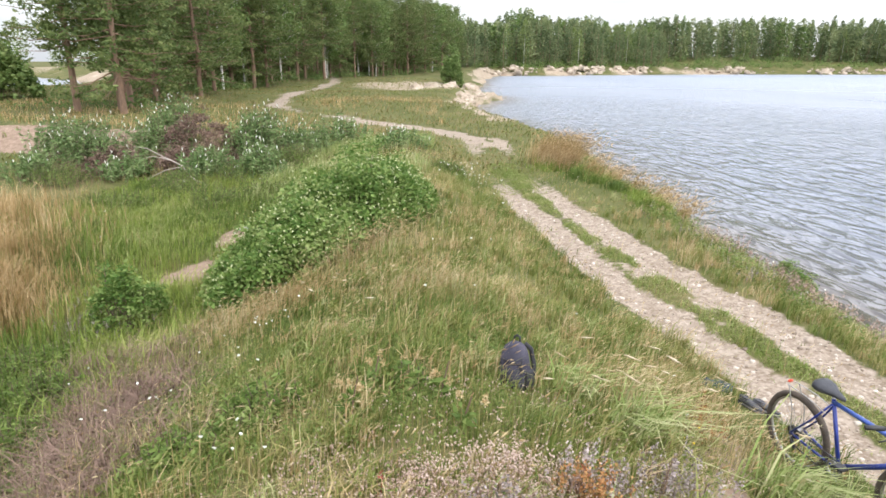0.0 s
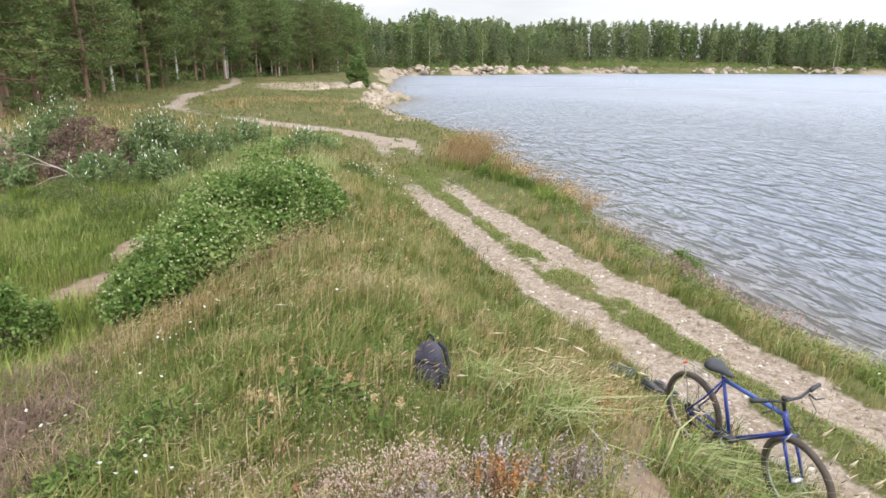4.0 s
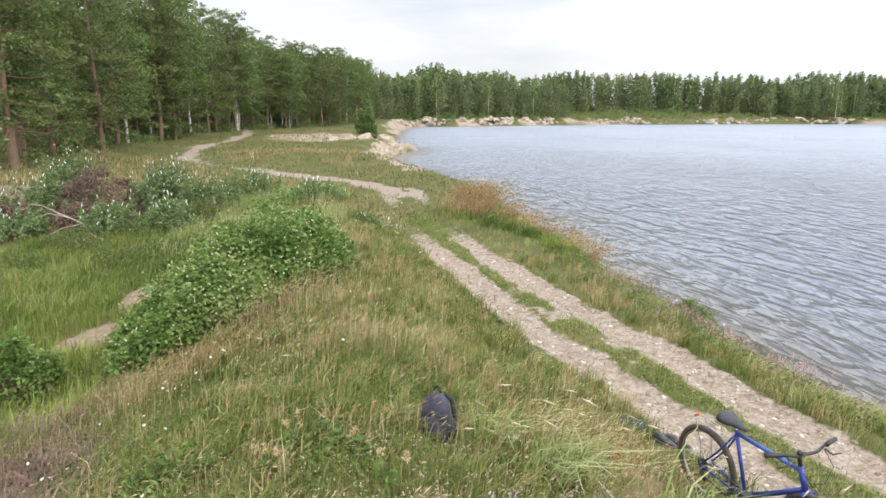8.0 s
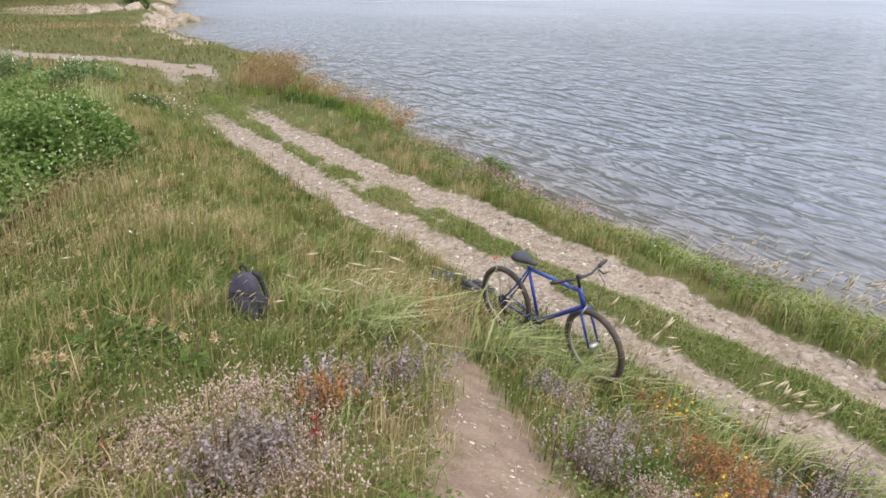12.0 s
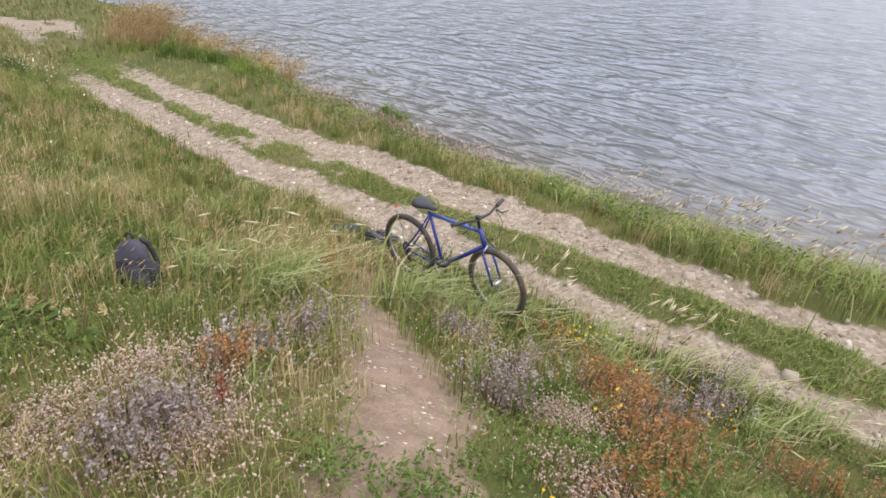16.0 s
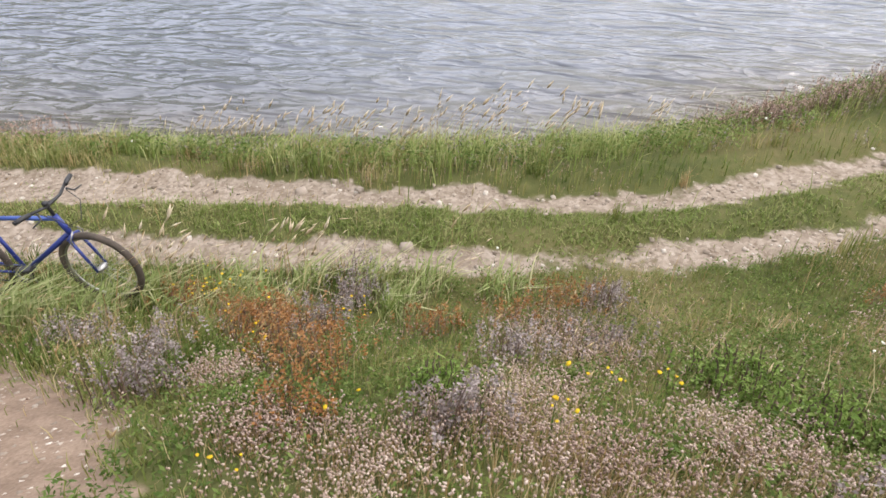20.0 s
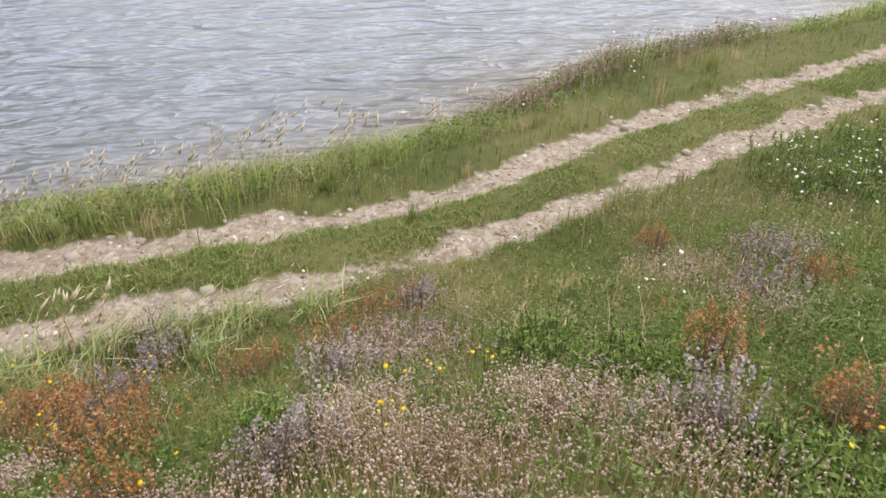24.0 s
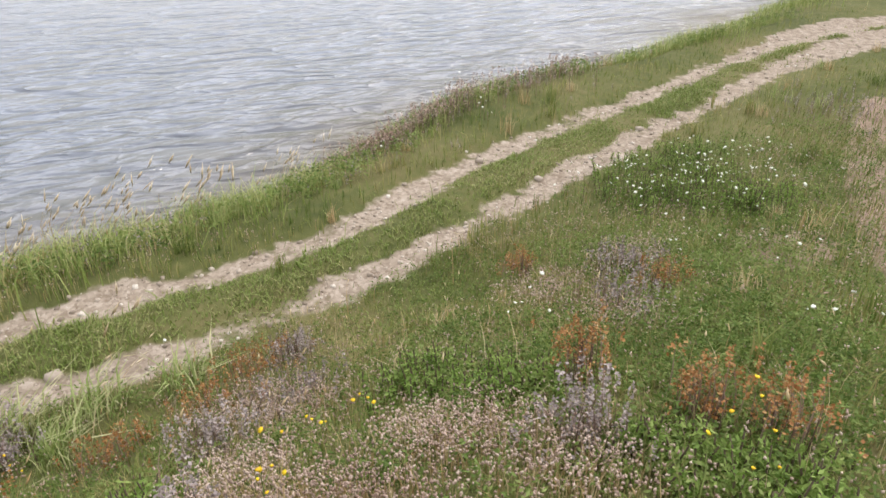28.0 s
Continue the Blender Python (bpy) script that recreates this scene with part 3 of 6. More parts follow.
# ---------------------------------------------------------------- plants
MAT_ROUGH = foliage("rough_grass", [(0.15, (0.13, 0.16, 0.04)), (0.45, (0.18, 0.20, 0.06)), (0.7, (0.25, 0.21, 0.09)), (0.9, (0.34, 0.25, 0.14))], 0.12)
# Lighter, bluer copy of the needles: distance haze put into the colour.
MAT_FAR = foliage("hazed_far_needles", [(0.2, (0.085, 0.125, 0.055)), (0.5, (0.16, 0.205, 0.09)), (0.85, (0.28, 0.315, 0.15))], 0.13, 0.3, spread=0.4)
MAT_BRIGHT = foliage("far_birch_leaves", [(0.2, (0.12, 0.175, 0.05)), (0.5, (0.20, 0.265, 0.085)), (0.85, (0.31, 0.36, 0.14))], 0.06, 0.35)
MAT_TURF = foliage("short_turf", [(0.2, (0.15, 0.21, 0.045)), (0.45, (0.21, 0.27, 0.07)), (0.65, (0.28, 0.30, 0.11)), (0.9, (0.40, 0.36, 0.18))], 0.8)
MAT_LUSH = foliage("lush_grass", [(0.2, (0.09, 0.145, 0.03)), (0.45, (0.16, 0.225, 0.045)), (0.65, (0.25, 0.32, 0.065)), (0.9, (0.36, 0.37, 0.12))], 0.35, spread=0.4)
MAT_REED = foliage("reed_grass", [(0.2, (0.17, 0.24, 0.05)), (0.5, (0.27, 0.33, 0.095)), (0.8, (0.45, 0.44, 0.20))], 0.8)
MAT_TUSSOCK = foliage("pale_tussock", [(0.2, (0.19, 0.26, 0.065)), (0.5, (0.32, 0.375, 0.14)), (0.85, (0.55, 0.52, 0.30))], 1.0)
MAT_HERB = foliage("herb_leaves", [(0.2, (0.08, 0.135, 0.028)), (0.5, (0.15, 0.22, 0.05)), (0.85, (0.265, 0.325, 0.105))], 1.2, 0.35)
MAT_RUST = foliage("rusty_sorrel", [(0.2, (0.22, 0.09, 0.03)), (0.5, (0.36, 0.165, 0.055)), (0.85, (0.46, 0.28, 0.12))], 1.5, 0.2)
MAT_PINK = foliage("faded_clover_heads", [(0.2, (0.31, 0.215, 0.17)), (0.5, (0.49, 0.365, 0.30)), (0.85, (0.68, 0.55, 0.47))], 1.5, 0.15)
MAT_FADED = foliage("brown_seed_heads", [(0.2, (0.23, 0.155, 0.12)), (0.5, (0.37, 0.26, 0.205)), (0.85, (0.54, 0.41, 0.34))], 1.5, 0.15)
MAT_FRESH = foliage("fresh_weed_leaves", [(0.2, (0.13, 0.215, 0.04)), (0.5, (0.215, 0.315, 0.07)), (0.85, (0.34, 0.42, 0.13))], 1.2, 0.35)
MAT_GREY = foliage("grey_wormwood", [(0.2, (0.17, 0.14, 0.125)), (0.5, (0.30, 0.25, 0.235)), (0.85, (0.46, 0.40, 0.38))], 1.5, 0.15)
MAT_BROWN = foliage("dead_brush", [(0.2, (0.10, 0.065, 0.047)), (0.5, (0.19, 0.125, 0.095)), (0.85, (0.31, 0.215, 0.165))], 0.9, 0.1)
MAT_GOLD = foliage("tawny_dry_grass", [(0.15, (0.20, 0.19, 0.06)), (0.35, (0.34, 0.23, 0.10)), (0.6, (0.47, 0.33, 0.165)), (0.9, (0.60, 0.47, 0.28))], 0.7)
MAT_PLUME = foliage("pale_plumes", [(0.2, (0.55, 0.44, 0.29)), (0.5, (0.68, 0.57, 0.41)), (0.85, (0.78, 0.70, 0.55))], 1.0, 0.3)
MAT_WHITE = foliage("white_petals", [(0.2, (0.66, 0.68, 0.58)), (0.8, (0.83, 0.83, 0.77))], 3.0, 0.2)
MAT_YELLOW = foliage("yellow_petals", [(0.2, (0.72, 0.46, 0.02)), (0.8, (0.85, 0.62, 0.03))], 3.0, 0.2)
MAT_SILVER = foliage("silvery_leaves", [(0.2, (0.08, 0.15, 0.045)), (0.5, (0.15, 0.23, 0.075)), (0.85, (0.25, 0.32, 0.14))], 1.0, 0.2)
MAT_HIP = foliage("pale_rose_hips", [(0.2, (0.33, 0.38, 0.16)), (0.8, (0.58, 0.60, 0.36))], 3.0, 0.1)
MAT_TWIG = surface("bush_twigs", [(0.3, (0.09, 0.065, 0.045)), (0.7, (0.20, 0.15, 0.10))], 20, 0.9)
MAT_DEADWOOD = surface("bleached_wood", [(0.3, (0.24, 0.20, 0.165)), (0.7, (0.44, 0.39, 0.34))], 8, 0.85, stretch=(1, 1, 6))
MAT_BOULDER = surface("sandy_boulders", [(0.3, (0.22, 0.175, 0.125)), (0.5, (0.36, 0.30, 0.23)), (0.7, (0.52, 0.46, 0.38))], 0.9, 0.9, bump=0.5, fine=9)


def rng_of(seed):
    return np.random.RandomState(seed)


def mix_mesh(name, layers):
    """One mesh from (points, [faces...], material) layers."""
    vs, groups, mats, n = [], [], [], 0
    for k, (v, faces, mat) in enumerate(layers):
        vs.append(v)
        for f in faces:
            groups.append((f + n, k))
        mats.append(mat)
        n += len(v)
    me = mesh_of(name, np.concatenate(vs), *[f for f, _ in groups])
    for mat in mats:
        me.materials.append(mat)
    me.polygons.foreach_set("material_index", np.concatenate([np.full(len(f), k, np.int32) for f, k in groups if len(f)]))
    return me


def blades(rng, base, tall, wide, lean=0.35, wind=(0.22, -0.12), arch=0.5):
    """Bent blades of grass: points and faces."""
    n = len(base)
    a = rng.rand(n) * 2 * np.pi
    tall = tall * (0.55 + 0.8 * rng.rand(n)) * (0.45 + 1.1 * fractal(base[:, 0] * 1.1, base[:, 1] * 1.1, 71))
    side = np.stack([np.cos(a), np.sin(a), np.zeros(n)], -1) * (wide * (0.6 + 0.8 * rng.rand(n)))[:, None] * 0.5
    out = np.stack([np.cos(a + 1.57), np.sin(a + 1.57), np.zeros(n)], -1) * (lean * rng.randn(n))[:, None] + np.array([wind[0], wind[1], 0]) * (0.3 + 1.4 * rng.rand(n))[:, None]
    mid = base + (out * 0.35 * arch + np.array([0, 0, 0.6])) * tall[:, None]
    tip = base + (out * (0.6 + 0.7 * arch) + np.array([0, 0, 1.0 - 0.25 * arch])) * tall[:, None]
    v = np.stack([base - side, base + side, mid + side * 0.75, mid - side * 0.75, tip], 1)
    i = np.arange(n)[:, None] * 5
    return v.reshape(-1, 3), [i + np.array([0, 1, 2, 3]), i + np.array([3, 2, 4])], tip


def spindles(rng, at, long, wide, tilt=0.3, along=None):
    """Seed heads and buds: eight-sided spindles at the given points."""
    n = len(at)
    up = np.stack([tilt * rng.randn(n), tilt * rng.randn(n), np.ones(n)], -1) if along is None else along + tilt * rng.randn(n, 3)
    up /= np.linalg.norm(up, axis=1)[:, None]
    s = np.cross(up, rng.randn(n, 3))
    s /= np.linalg.norm(s, axis=1)[:, None] + 1e-9
    r = np.cross(up, s)
    long, wide = (long * (0.6 + 0.8 * rng.rand(n)))[:, None], (wide * (0.7 + 0.6 * rng.rand(n)))[:, None] * 0.5
    mid = at + up * long * 0.4
    v = np.stack([at, mid + s * wide, mid + r * wide, mid - s * wide, mid - r * wide, at + up * long], 1)
    f = np.array([(0, 2, 1), (0, 3, 2), (0, 4, 3), (0, 1, 4), (5, 1, 2), (5, 2, 3), (5, 3, 4), (5, 4, 1)])
    return v.reshape(-1, 3), (np.arange(n)[:, None, None] * 6 + f).reshape(-1, 3)


def discs(rng, at, size, tilt=0.35, k=6):
    """Small cupped flower heads."""
    n = len(at)
    a = np.linspace(0, 2 * np.pi, k, endpoint=False)[None, :] + rng.rand(n, 1)
    r = (size * (0.6 + 0.8 * rng.rand(n)))[:, None] * 0.5
    tx, ty = tilt * rng.randn(n, 1), tilt * rng.randn(n, 1)
    x, y = np.cos(a) * r, np.sin(a) * r
    rim = np.stack([x, y, x * tx + y * ty + 0.15 * r], -1) + at[:, None]
    low = at[:, None] - (0, 0, 0.012)
    v = np.concatenate([rim, at[:, None], low], 1)
    j = np.arange(k)
    f = np.concatenate([np.stack([j, (j + 1) % k, np.full(k, k)], -1), np.stack([(j + 1) % k, j, np.full(k, k + 1)], -1)])
    return v.reshape(-1, 3), (np.arange(n)[:, None, None] * (k + 2) + f).reshape(-1, 3)


def leaves(rng, centers, spread, count, size, droop=0.0, slim=0.3):
    """count leaves about each centre."""
    n = len(centers) * count
    spread = np.broadcast_to(np.asarray(spread, float), (len(centers), 3))
    g = rng.randn(n, 3)
    g *= (rng.rand(n, 1) ** 0.4) / (np.linalg.norm(g, axis=1)[:, None] + 1e-9)
    c = np.repeat(centers, count, 0) + g * np.repeat(spread, count, 0)
    d = rng.randn(n, 3) * (1, 1, 0.6)
    d[:, 2] -= droop
    d /= np.linalg.norm(d, axis=1)[:, None]
    s = np.cross(d, rng.randn(n, 3))
    s /= np.linalg.norm(s, axis=1)[:, None] + 1e-9
    size = (size * (0.6 + 0.8 * rng.rand(n)))[:, None]
    v = np.stack([c - d * size * 0.5, c + s * size * slim, c + d * size * 0.5, c - s * size * slim], 1)
    return v.reshape(-1, 3), np.arange(n)[:, None] * 4 + np.array([0, 1, 2, 3])


def scatter(rng, box, count, keep):
    """Ground points in a box, thinned by keep(x, y)."""
    x, y = box[0] + (box[1] - box[0]) * rng.rand(count), box[2] + (box[3] - box[2]) * rng.rand(count)
    ok = rng.rand(count) < keep(x, y)
    x, y = x[ok], y[ok]
    return np.stack([x, y, height(x, y) - 0.012], -1)


def about(rng, spots, count, sink=0.012):
    """count ground points about each (x, y, radius)."""
    s = np.repeat(np.array(spots, float), count, 0)
    g = rng.randn(len(s), 2) * 0.62
    x, y = s[:, 0] + g[:, 0] * s[:, 2], s[:, 1] + g[:, 1] * s[:, 2]
    ok = (shore(x, y) > 0.1) & (gravel_at(x, y) < 0.6)
    x, y = x[ok], y[ok]
    return np.stack([x, y, height(x, y) - sink], -1)


def patch(x, y, spots):
    """Soft islands of (x, y, radius), 0 to 1."""
    out = np.zeros_like(x)
    for px, py, r in spots:
        out = np.maximum(out, np.exp(-(((x - px) ** 2 + (y - py) ** 2) / (r * r))))
    return out


def stuff(name, layers, label, category):
    return tagged(solid(name, mix_mesh(name, layers), layers[0][2]), label, category, kind="stuff")


def open_ground(x, y):
    """Where plants can root: not in ruts, trail or water."""
    d = shore(x, y)
    bare = 1 - np.clip(1.9 * gravel_at(x, y) - 0.35, 0, 0.985)
    trail = 1 - 0.975 * smooth01((np.interp(y, (1.3, 2, 2.5, 3.2, 4), (0.28, 0.31, 0.31, 0.25, 0.14)) - trail_gap(x, y)) / 0.3 + 0.35)
    path = 1 - 0.975 * smooth01((0.5 - hollow_path(x, y)) / 0.4)
    below = np.interp(x, BERM[:, 0], BERM[:, 1]) - y
    face = 1 - 0.8 * smooth01((1.6 - np.abs(below - 1.2)) / 0.6) * (x < -6) * np.clip(np.interp(x, (-16, -13, -8), (1.5, 0.7, 0.7)) + 2.4 * fractal(x * 0.5, y * 0.5, 62) - 1.25, 0, 1)
    laid = (np.hypot(x - 2.98, y - 6.1) > 0.24) * (np.hypot(x - 3.2, y - 5.6) > 0.27) * (np.hypot(x - 3.05, y - 5.35) > 0.2)
    return (d > 0.42) * bare * trail * path * face * laid


def middle_strip(x, y):
    """The turf between and beside the ruts."""
    a, b = np.interp(y, RUT_Y, RUT_L), np.interp(y, RUT_Y, RUT_R)
    return ((x > a) & (x < b) & (y < 26)).astype(float)


HERB_SPOTS = [(2.51, 0.41, 0.25), (3.25, -1.04, 0.4), (1.63, -1.59, 0.3), (2.21, -1.17, 0.35), (2.58, -2.37, 0.6), (2.55, -1.89, 0.4), (3.23, -2.08, 0.3), (2.0, -0.57, 0.12), (2.81, -1.64, 0.35), (2.59, -0.12, 0.15),
              (0.8, 1.55, 0.1), (0.97, 1.27, 0.12), (-0.17, 3.9, 0.4), (2.3, 2.9, 0.25), (2.4, 1.9, 0.3), (2.0, 1.3, 0.3), (5.2, -4.7, 1.3), (-2.2, 4.8, 0.6), (-1.5, 3.9, 0.7), (0.3, 4.9, 0.6), (-0.7, 5.5, 0.5),
              (2.1, -2.9, 0.7), (3.3, -3.4, 0.8), (4.0, -4.4, 0.9), (4.1, -3.4, 0.6), (2.9, -2.9, 0.5), (3.8, -1.4, 0.5), (4.6, -2.9, 0.5), (-6.0, 17.5, 1.6), (-5.5, 7.6, 0.8), (1.6, -2.2, 0.5), (-5.8, 15.5, 1.2), (-7.4, 17.0, 1.4), (-3.9, 7.2, 0.7), (-4.0, 16.2, 0.9), (0.2, 17.6, 0.9)]
RUST_SPOTS = [(2.4, 1.42, 0.2), (1.85, 1.0, 0.16), (3.0, 2.05, 0.16), (3.24, 2.95, 0.16), (1.93, 4.38, 0.13), (4.1, 0.05, 0.2), (3.35, 0.91, 0.2), (3.54, 0.35, 0.24), (2.53, 1.53, 0.24), (2.28, 1.17, 0.2), (2.98, 2.21, 0.22),
              (4.52, -2.2, 0.13), (3.46, -2.93, 0.14), (2.3, -1.61, 0.07), (1.83, -1.93, 0.1), (1.6, -2.1, 0.12), (2.75, 1.85, 0.15), (0.65, 2.6, 0.08)]
PINK_SPOTS = [(2.0, 0.19, 0.32), (1.8, -0.15, 0.3), (1.69, -0.41, 0.28), (3.04, -0.23, 0.3), (2.0, -0.98, 0.26), (2.17, -0.77, 0.24), (3.15, -2.36, 0.3), (1.62, -1.23, 0.28), (3.9, -2.2, 0.3), (4.22, -3.1, 0.3), (1.62, 0.57, 0.3),
              (1.64, 1.05, 0.2), (3.37, 0.11, 0.28), (0.33, 2.81, 0.22), (0.43, 2.5, 0.26), (-0.07, 2.57, 0.26), (0.33, 1.95, 0.25), (1.3, 0.5, 0.4), (1.3, -0.5, 0.4), (2.45, 0.0, 0.25), (-0.5, 2.7, 0.4), (2.1, 1.6, 0.2)]
GREY_SPOTS = [(0.13, 2.1, 0.18), (0.24, 2.26, 0.16), (1.25, 2.97, 0.18), (2.31, 2.95, 0.16), (1.85, 1.9, 0.18), (2.24, 2.26, 0.2), (3.7, 1.7, 0.16), (3.24, -0.2, 0.26), (3.04, 1.66, 0.15), (4.18, -0.23, 0.14), (1.79, -1.35, 0.15),
              (1.9, 0.3, 0.15), (2.86, 0.26, 0.17), (4.02, 1.8, 0.18), (0.8, 2.75, 0.2), (-5.6, 9.0, 0.6), (-5.0, 8.4, 0.5), (7.2, -8.2, 0.9), (3.9, -2.9, 0.25), (3.3, -2.5, 0.25)]
STRAW_SPOTS = [(-2.2, 7.1, 0.6), (-1.6, 7.1, 0.6), (-1.4, 8.7, 0.6), (-1.0, 9.3, 0.5), (-2.4, 6.7, 0.5), (-0.7, 6.6, 0.8), (1.6, 4.6, 0.6), (2.6, 4.6, 0.5), (-1.0, 20, 1.8), (0.4, 19, 0.9)]
BRUSH_SPOTS = [(-3.9, 5.9, 0.5), (-4.4, 7.0, 0.5), (-3.2, 4.5, 0.5), (-2.9, 5.4, 0.4), (-2.6, 3.6, 0.5), (-9.8, 22.4, 0.9), (-7.6, 23.6, 0.8), (-3.4, 5.6, 0.8), (-3.6, 6.7, 0.6), (-3.0, 4.8, 0.7), (-2.8, 4.1, 0.7), (-8.4, 22, 1.6), (-12, 21, 1.5)]
GOLD_SPOTS = [(-9.8, 13.4, 1.5), (-8.6, 11.6, 1.0), (-7.6, 10.0, 0.9), (-11.8, 15.2, 1.8), (-7.0, 8.8, 0.7)]
LIME_SPOTS = [(-8.3, 16.2, 1.2), (-7.6, 15.2, 1.0), (-6.7, 14.0, 1.2), (-6.5, 12.9, 0.9), (-6.65, 15.4, 1.0), (6.3, 3.5, 0.7), (6.7, 1.8, 0.8), (7.2, 0.4, 0.6), (6.2, 5.0, 0.5), (12.6, -10.0, 0.9), (13.6, -11.2, 0.9), (14.2, -12.6, 0.9), (14.6, -14.0, 0.9)]
BANK_SPOTS = [(3.55, 21.9, 0.42), (3.8, 21.2, 0.45), (4.05, 20.5, 0.38), (4.65, 19.4, 0.28), (5.05, 18.4, 0.28), (5.35, 17.3, 0.24), (5.65, 16.2, 0.24), (5.9, 15.2, 0.2), (5.5, 15.4, 0.25)]

# grass, from the mound's top outwards
rng = rng_of(3)
tough = lambda x, y: 1 - 0.75 * np.maximum(patch(x, y, PINK_SPOTS), patch(x, y, RUST_SPOTS))
strip = lambda x, y: 1 - 0.97 * middle_strip(x, y)
pts = scatter(rng, (-3.5, 5.4, -3.4, 7.5), 150000, lambda x, y: open_ground(x, y) * tough(x, y) * strip(x, y) * (0.35 + 0.9 * fractal(x * 2.2, y * 2.2, 91)))
v, f, _ = blades(rng, pts, np.where((pts[:, 1] < 2.4) & (pts[:, 0] > 0.3), 0.085, 0.15), 0.006, 0.75)
stuff("meadow_grass", [(v, f, MAT_GRASS)], "fine green and straw-coloured grass on the mound", "grass")
pts = scatter(rng, (-11, 16, -15, 27), 420000, lambda x, y: open_ground(x, y) * strip(x, y) * np.clip(1.15 - np.hypot(x - 1, y - 5) / 22, 0.12, 1) * (1 - 0.5 * (x > np.interp(y, RUT_Y, RUT_R) + 0.5) * (fractal(x * 0.9, y * 0.9, 101) > 0.42)) * (np.maximum(np.abs(x - 1) / 4.4, np.abs(y - 2) / 5.4) > 1)
              * (0.3 + 1.0 * fractal(x * 1.2, y * 1.2, 92)))
v, f, _ = blades(rng, pts, np.where((pts[:, 0] > np.interp(pts[:, 1], RUT_Y, RUT_R)) & (pts[:, 1] > 6.5), 0.12, np.interp(pts[:, 1], (-4, 0), (0.12, 0.18))) * (0.6 + 0.8 * fractal(pts[:, 0] * 0.5, pts[:, 1] * 0.5, 104)), 0.010, 0.65)
stuff("bank_grass", [(v, f, MAT_GRASS)], "rough green and straw-coloured grass on the banks", "grass")
pts = scatter(rng, (-60, 12, 20, 130), 120000, lambda x, y: open_ground(x, y) * np.clip(1.3 - y / 110, 0.15, 1))
v, f, _ = blades(rng, pts, 0.2, 0.05, 1.0)
stuff("far_grass", [(v, f, MAT_ROUGH)], "rough grass along the wood's edge", "grass")
u, w = rng.rand(90000), rng.rand(90000)
y = -14 + 36 * u ** 1.15
x = np.interp(y, RUT_Y, RUT_L) + w * (np.interp(y, RUT_Y, RUT_R) - np.interp(y, RUT_Y, RUT_L))
ok = rng.rand(90000) < open_ground(x, y) * np.clip(2.4 * fractal(x * 1.6, y * 1.6, 93) - 0.5, 0.12, 1)
pts = np.stack([x, y, height(x, y) - 0.012], -1)[ok]
v, f, _ = blades(rng, pts, 0.06, 0.012, 0.9)
stuff("track_turf", [(v, f, MAT_TURF)], "short green turf between the wheel ruts", "grass")

pts = scatter(rng, (-34, 0, 26, 60), 13000, lambda x, y: open_ground(x, y) * (edge_distance(x, y, FAR_TRACK, False) > 2.2) * np.clip(4 * fractal(x * 0.22, y * 0.3, 99) - 1.7, 0, 1))
v, f, _ = blades(rng, pts, 0.4, 0.03, 0.6)
stuff("edge_grass", [(v, f, MAT_GOLD)], "tall tawny grass in drifts before the wood", "grass")
pts = scatter(rng, (-5.5, -0.4, 16.5, 26), 9000, lambda x, y: open_ground(x, y) * np.clip(3 * fractal(x * 0.6, y * 0.6, 100) - 0.9, 0, 1))
v, f, _ = blades(rng, pts, 0.45, 0.016, 0.4)
stuff("ridge_grass", [(v, f, MAT_TUSSOCK)], "long pale grass along the mound's northern end", "grass")

pts = scatter(rng, (4.8, 14.5, -14, 6.8), 52000, lambda x, y: open_ground(x, y) * (x > np.interp(y, RUT_Y, RUT_R) + 0.5) * (shore(x, y) < np.interp(y, (-6, -2, 6), (2.0, 2.2, 2.2))) * np.clip(2.6 * fractal(x * 1.1, y * 1.1, 105) - 0.75, 0, 1))
v, f, _ = blades(rng, pts, np.interp(shore(pts[:, 0], pts[:, 1]), (0.4, 1.0, 2.2), (0.30, 0.34, 0.16)), 0.012, 0.6, arch=0.8)
stuff("lake_bank_grass", [(v, f, MAT_REED)], "yellow-green long grass along the near lake bank", "grass")

# uneven tufts that break up the sward
for name, many, tall, wide, mat, label in (("grass_tufts", 900, 0.23, 0.010, MAT_GRASS, "taller fresh green grass tufts in the meadow"), ("pale_tufts", 260, 0.2, 0.008, MAT_TUSSOCK, "pale green tufts of longer grass"),
                                           ("dry_tufts", 650, 0.21, 0.007, MAT_STRAW, "withered straw-coloured grass tufts")):
    seeds = scatter(rng, (-4, 12.5, -12, 16), many * 5, lambda x, y: open_ground(x, y) * strip(x, y) * np.clip(1.3 - np.hypot(x - 3, y - 2) / 14, 0.25, 1) * (fractal(x * 0.8, y * 0.8, 97) > 0.38) * (np.hypot(x - 0.3, y + 0.2) > 2.5) * np.interp(y, (1.2, 3.2), (0.12, 1)) * (trail_gap(x, y) > 0.35))[:many]
    pts = about(rng, [(x, y, r) for (x, y, _), r in zip(seeds, rng.uniform(0.04, 0.13, len(seeds)))], 34)
    v, f, _ = blades(rng, pts, tall, wide, 0.42, arch=0.6)
    stuff(name, [(v, f, mat)], label, "grass")

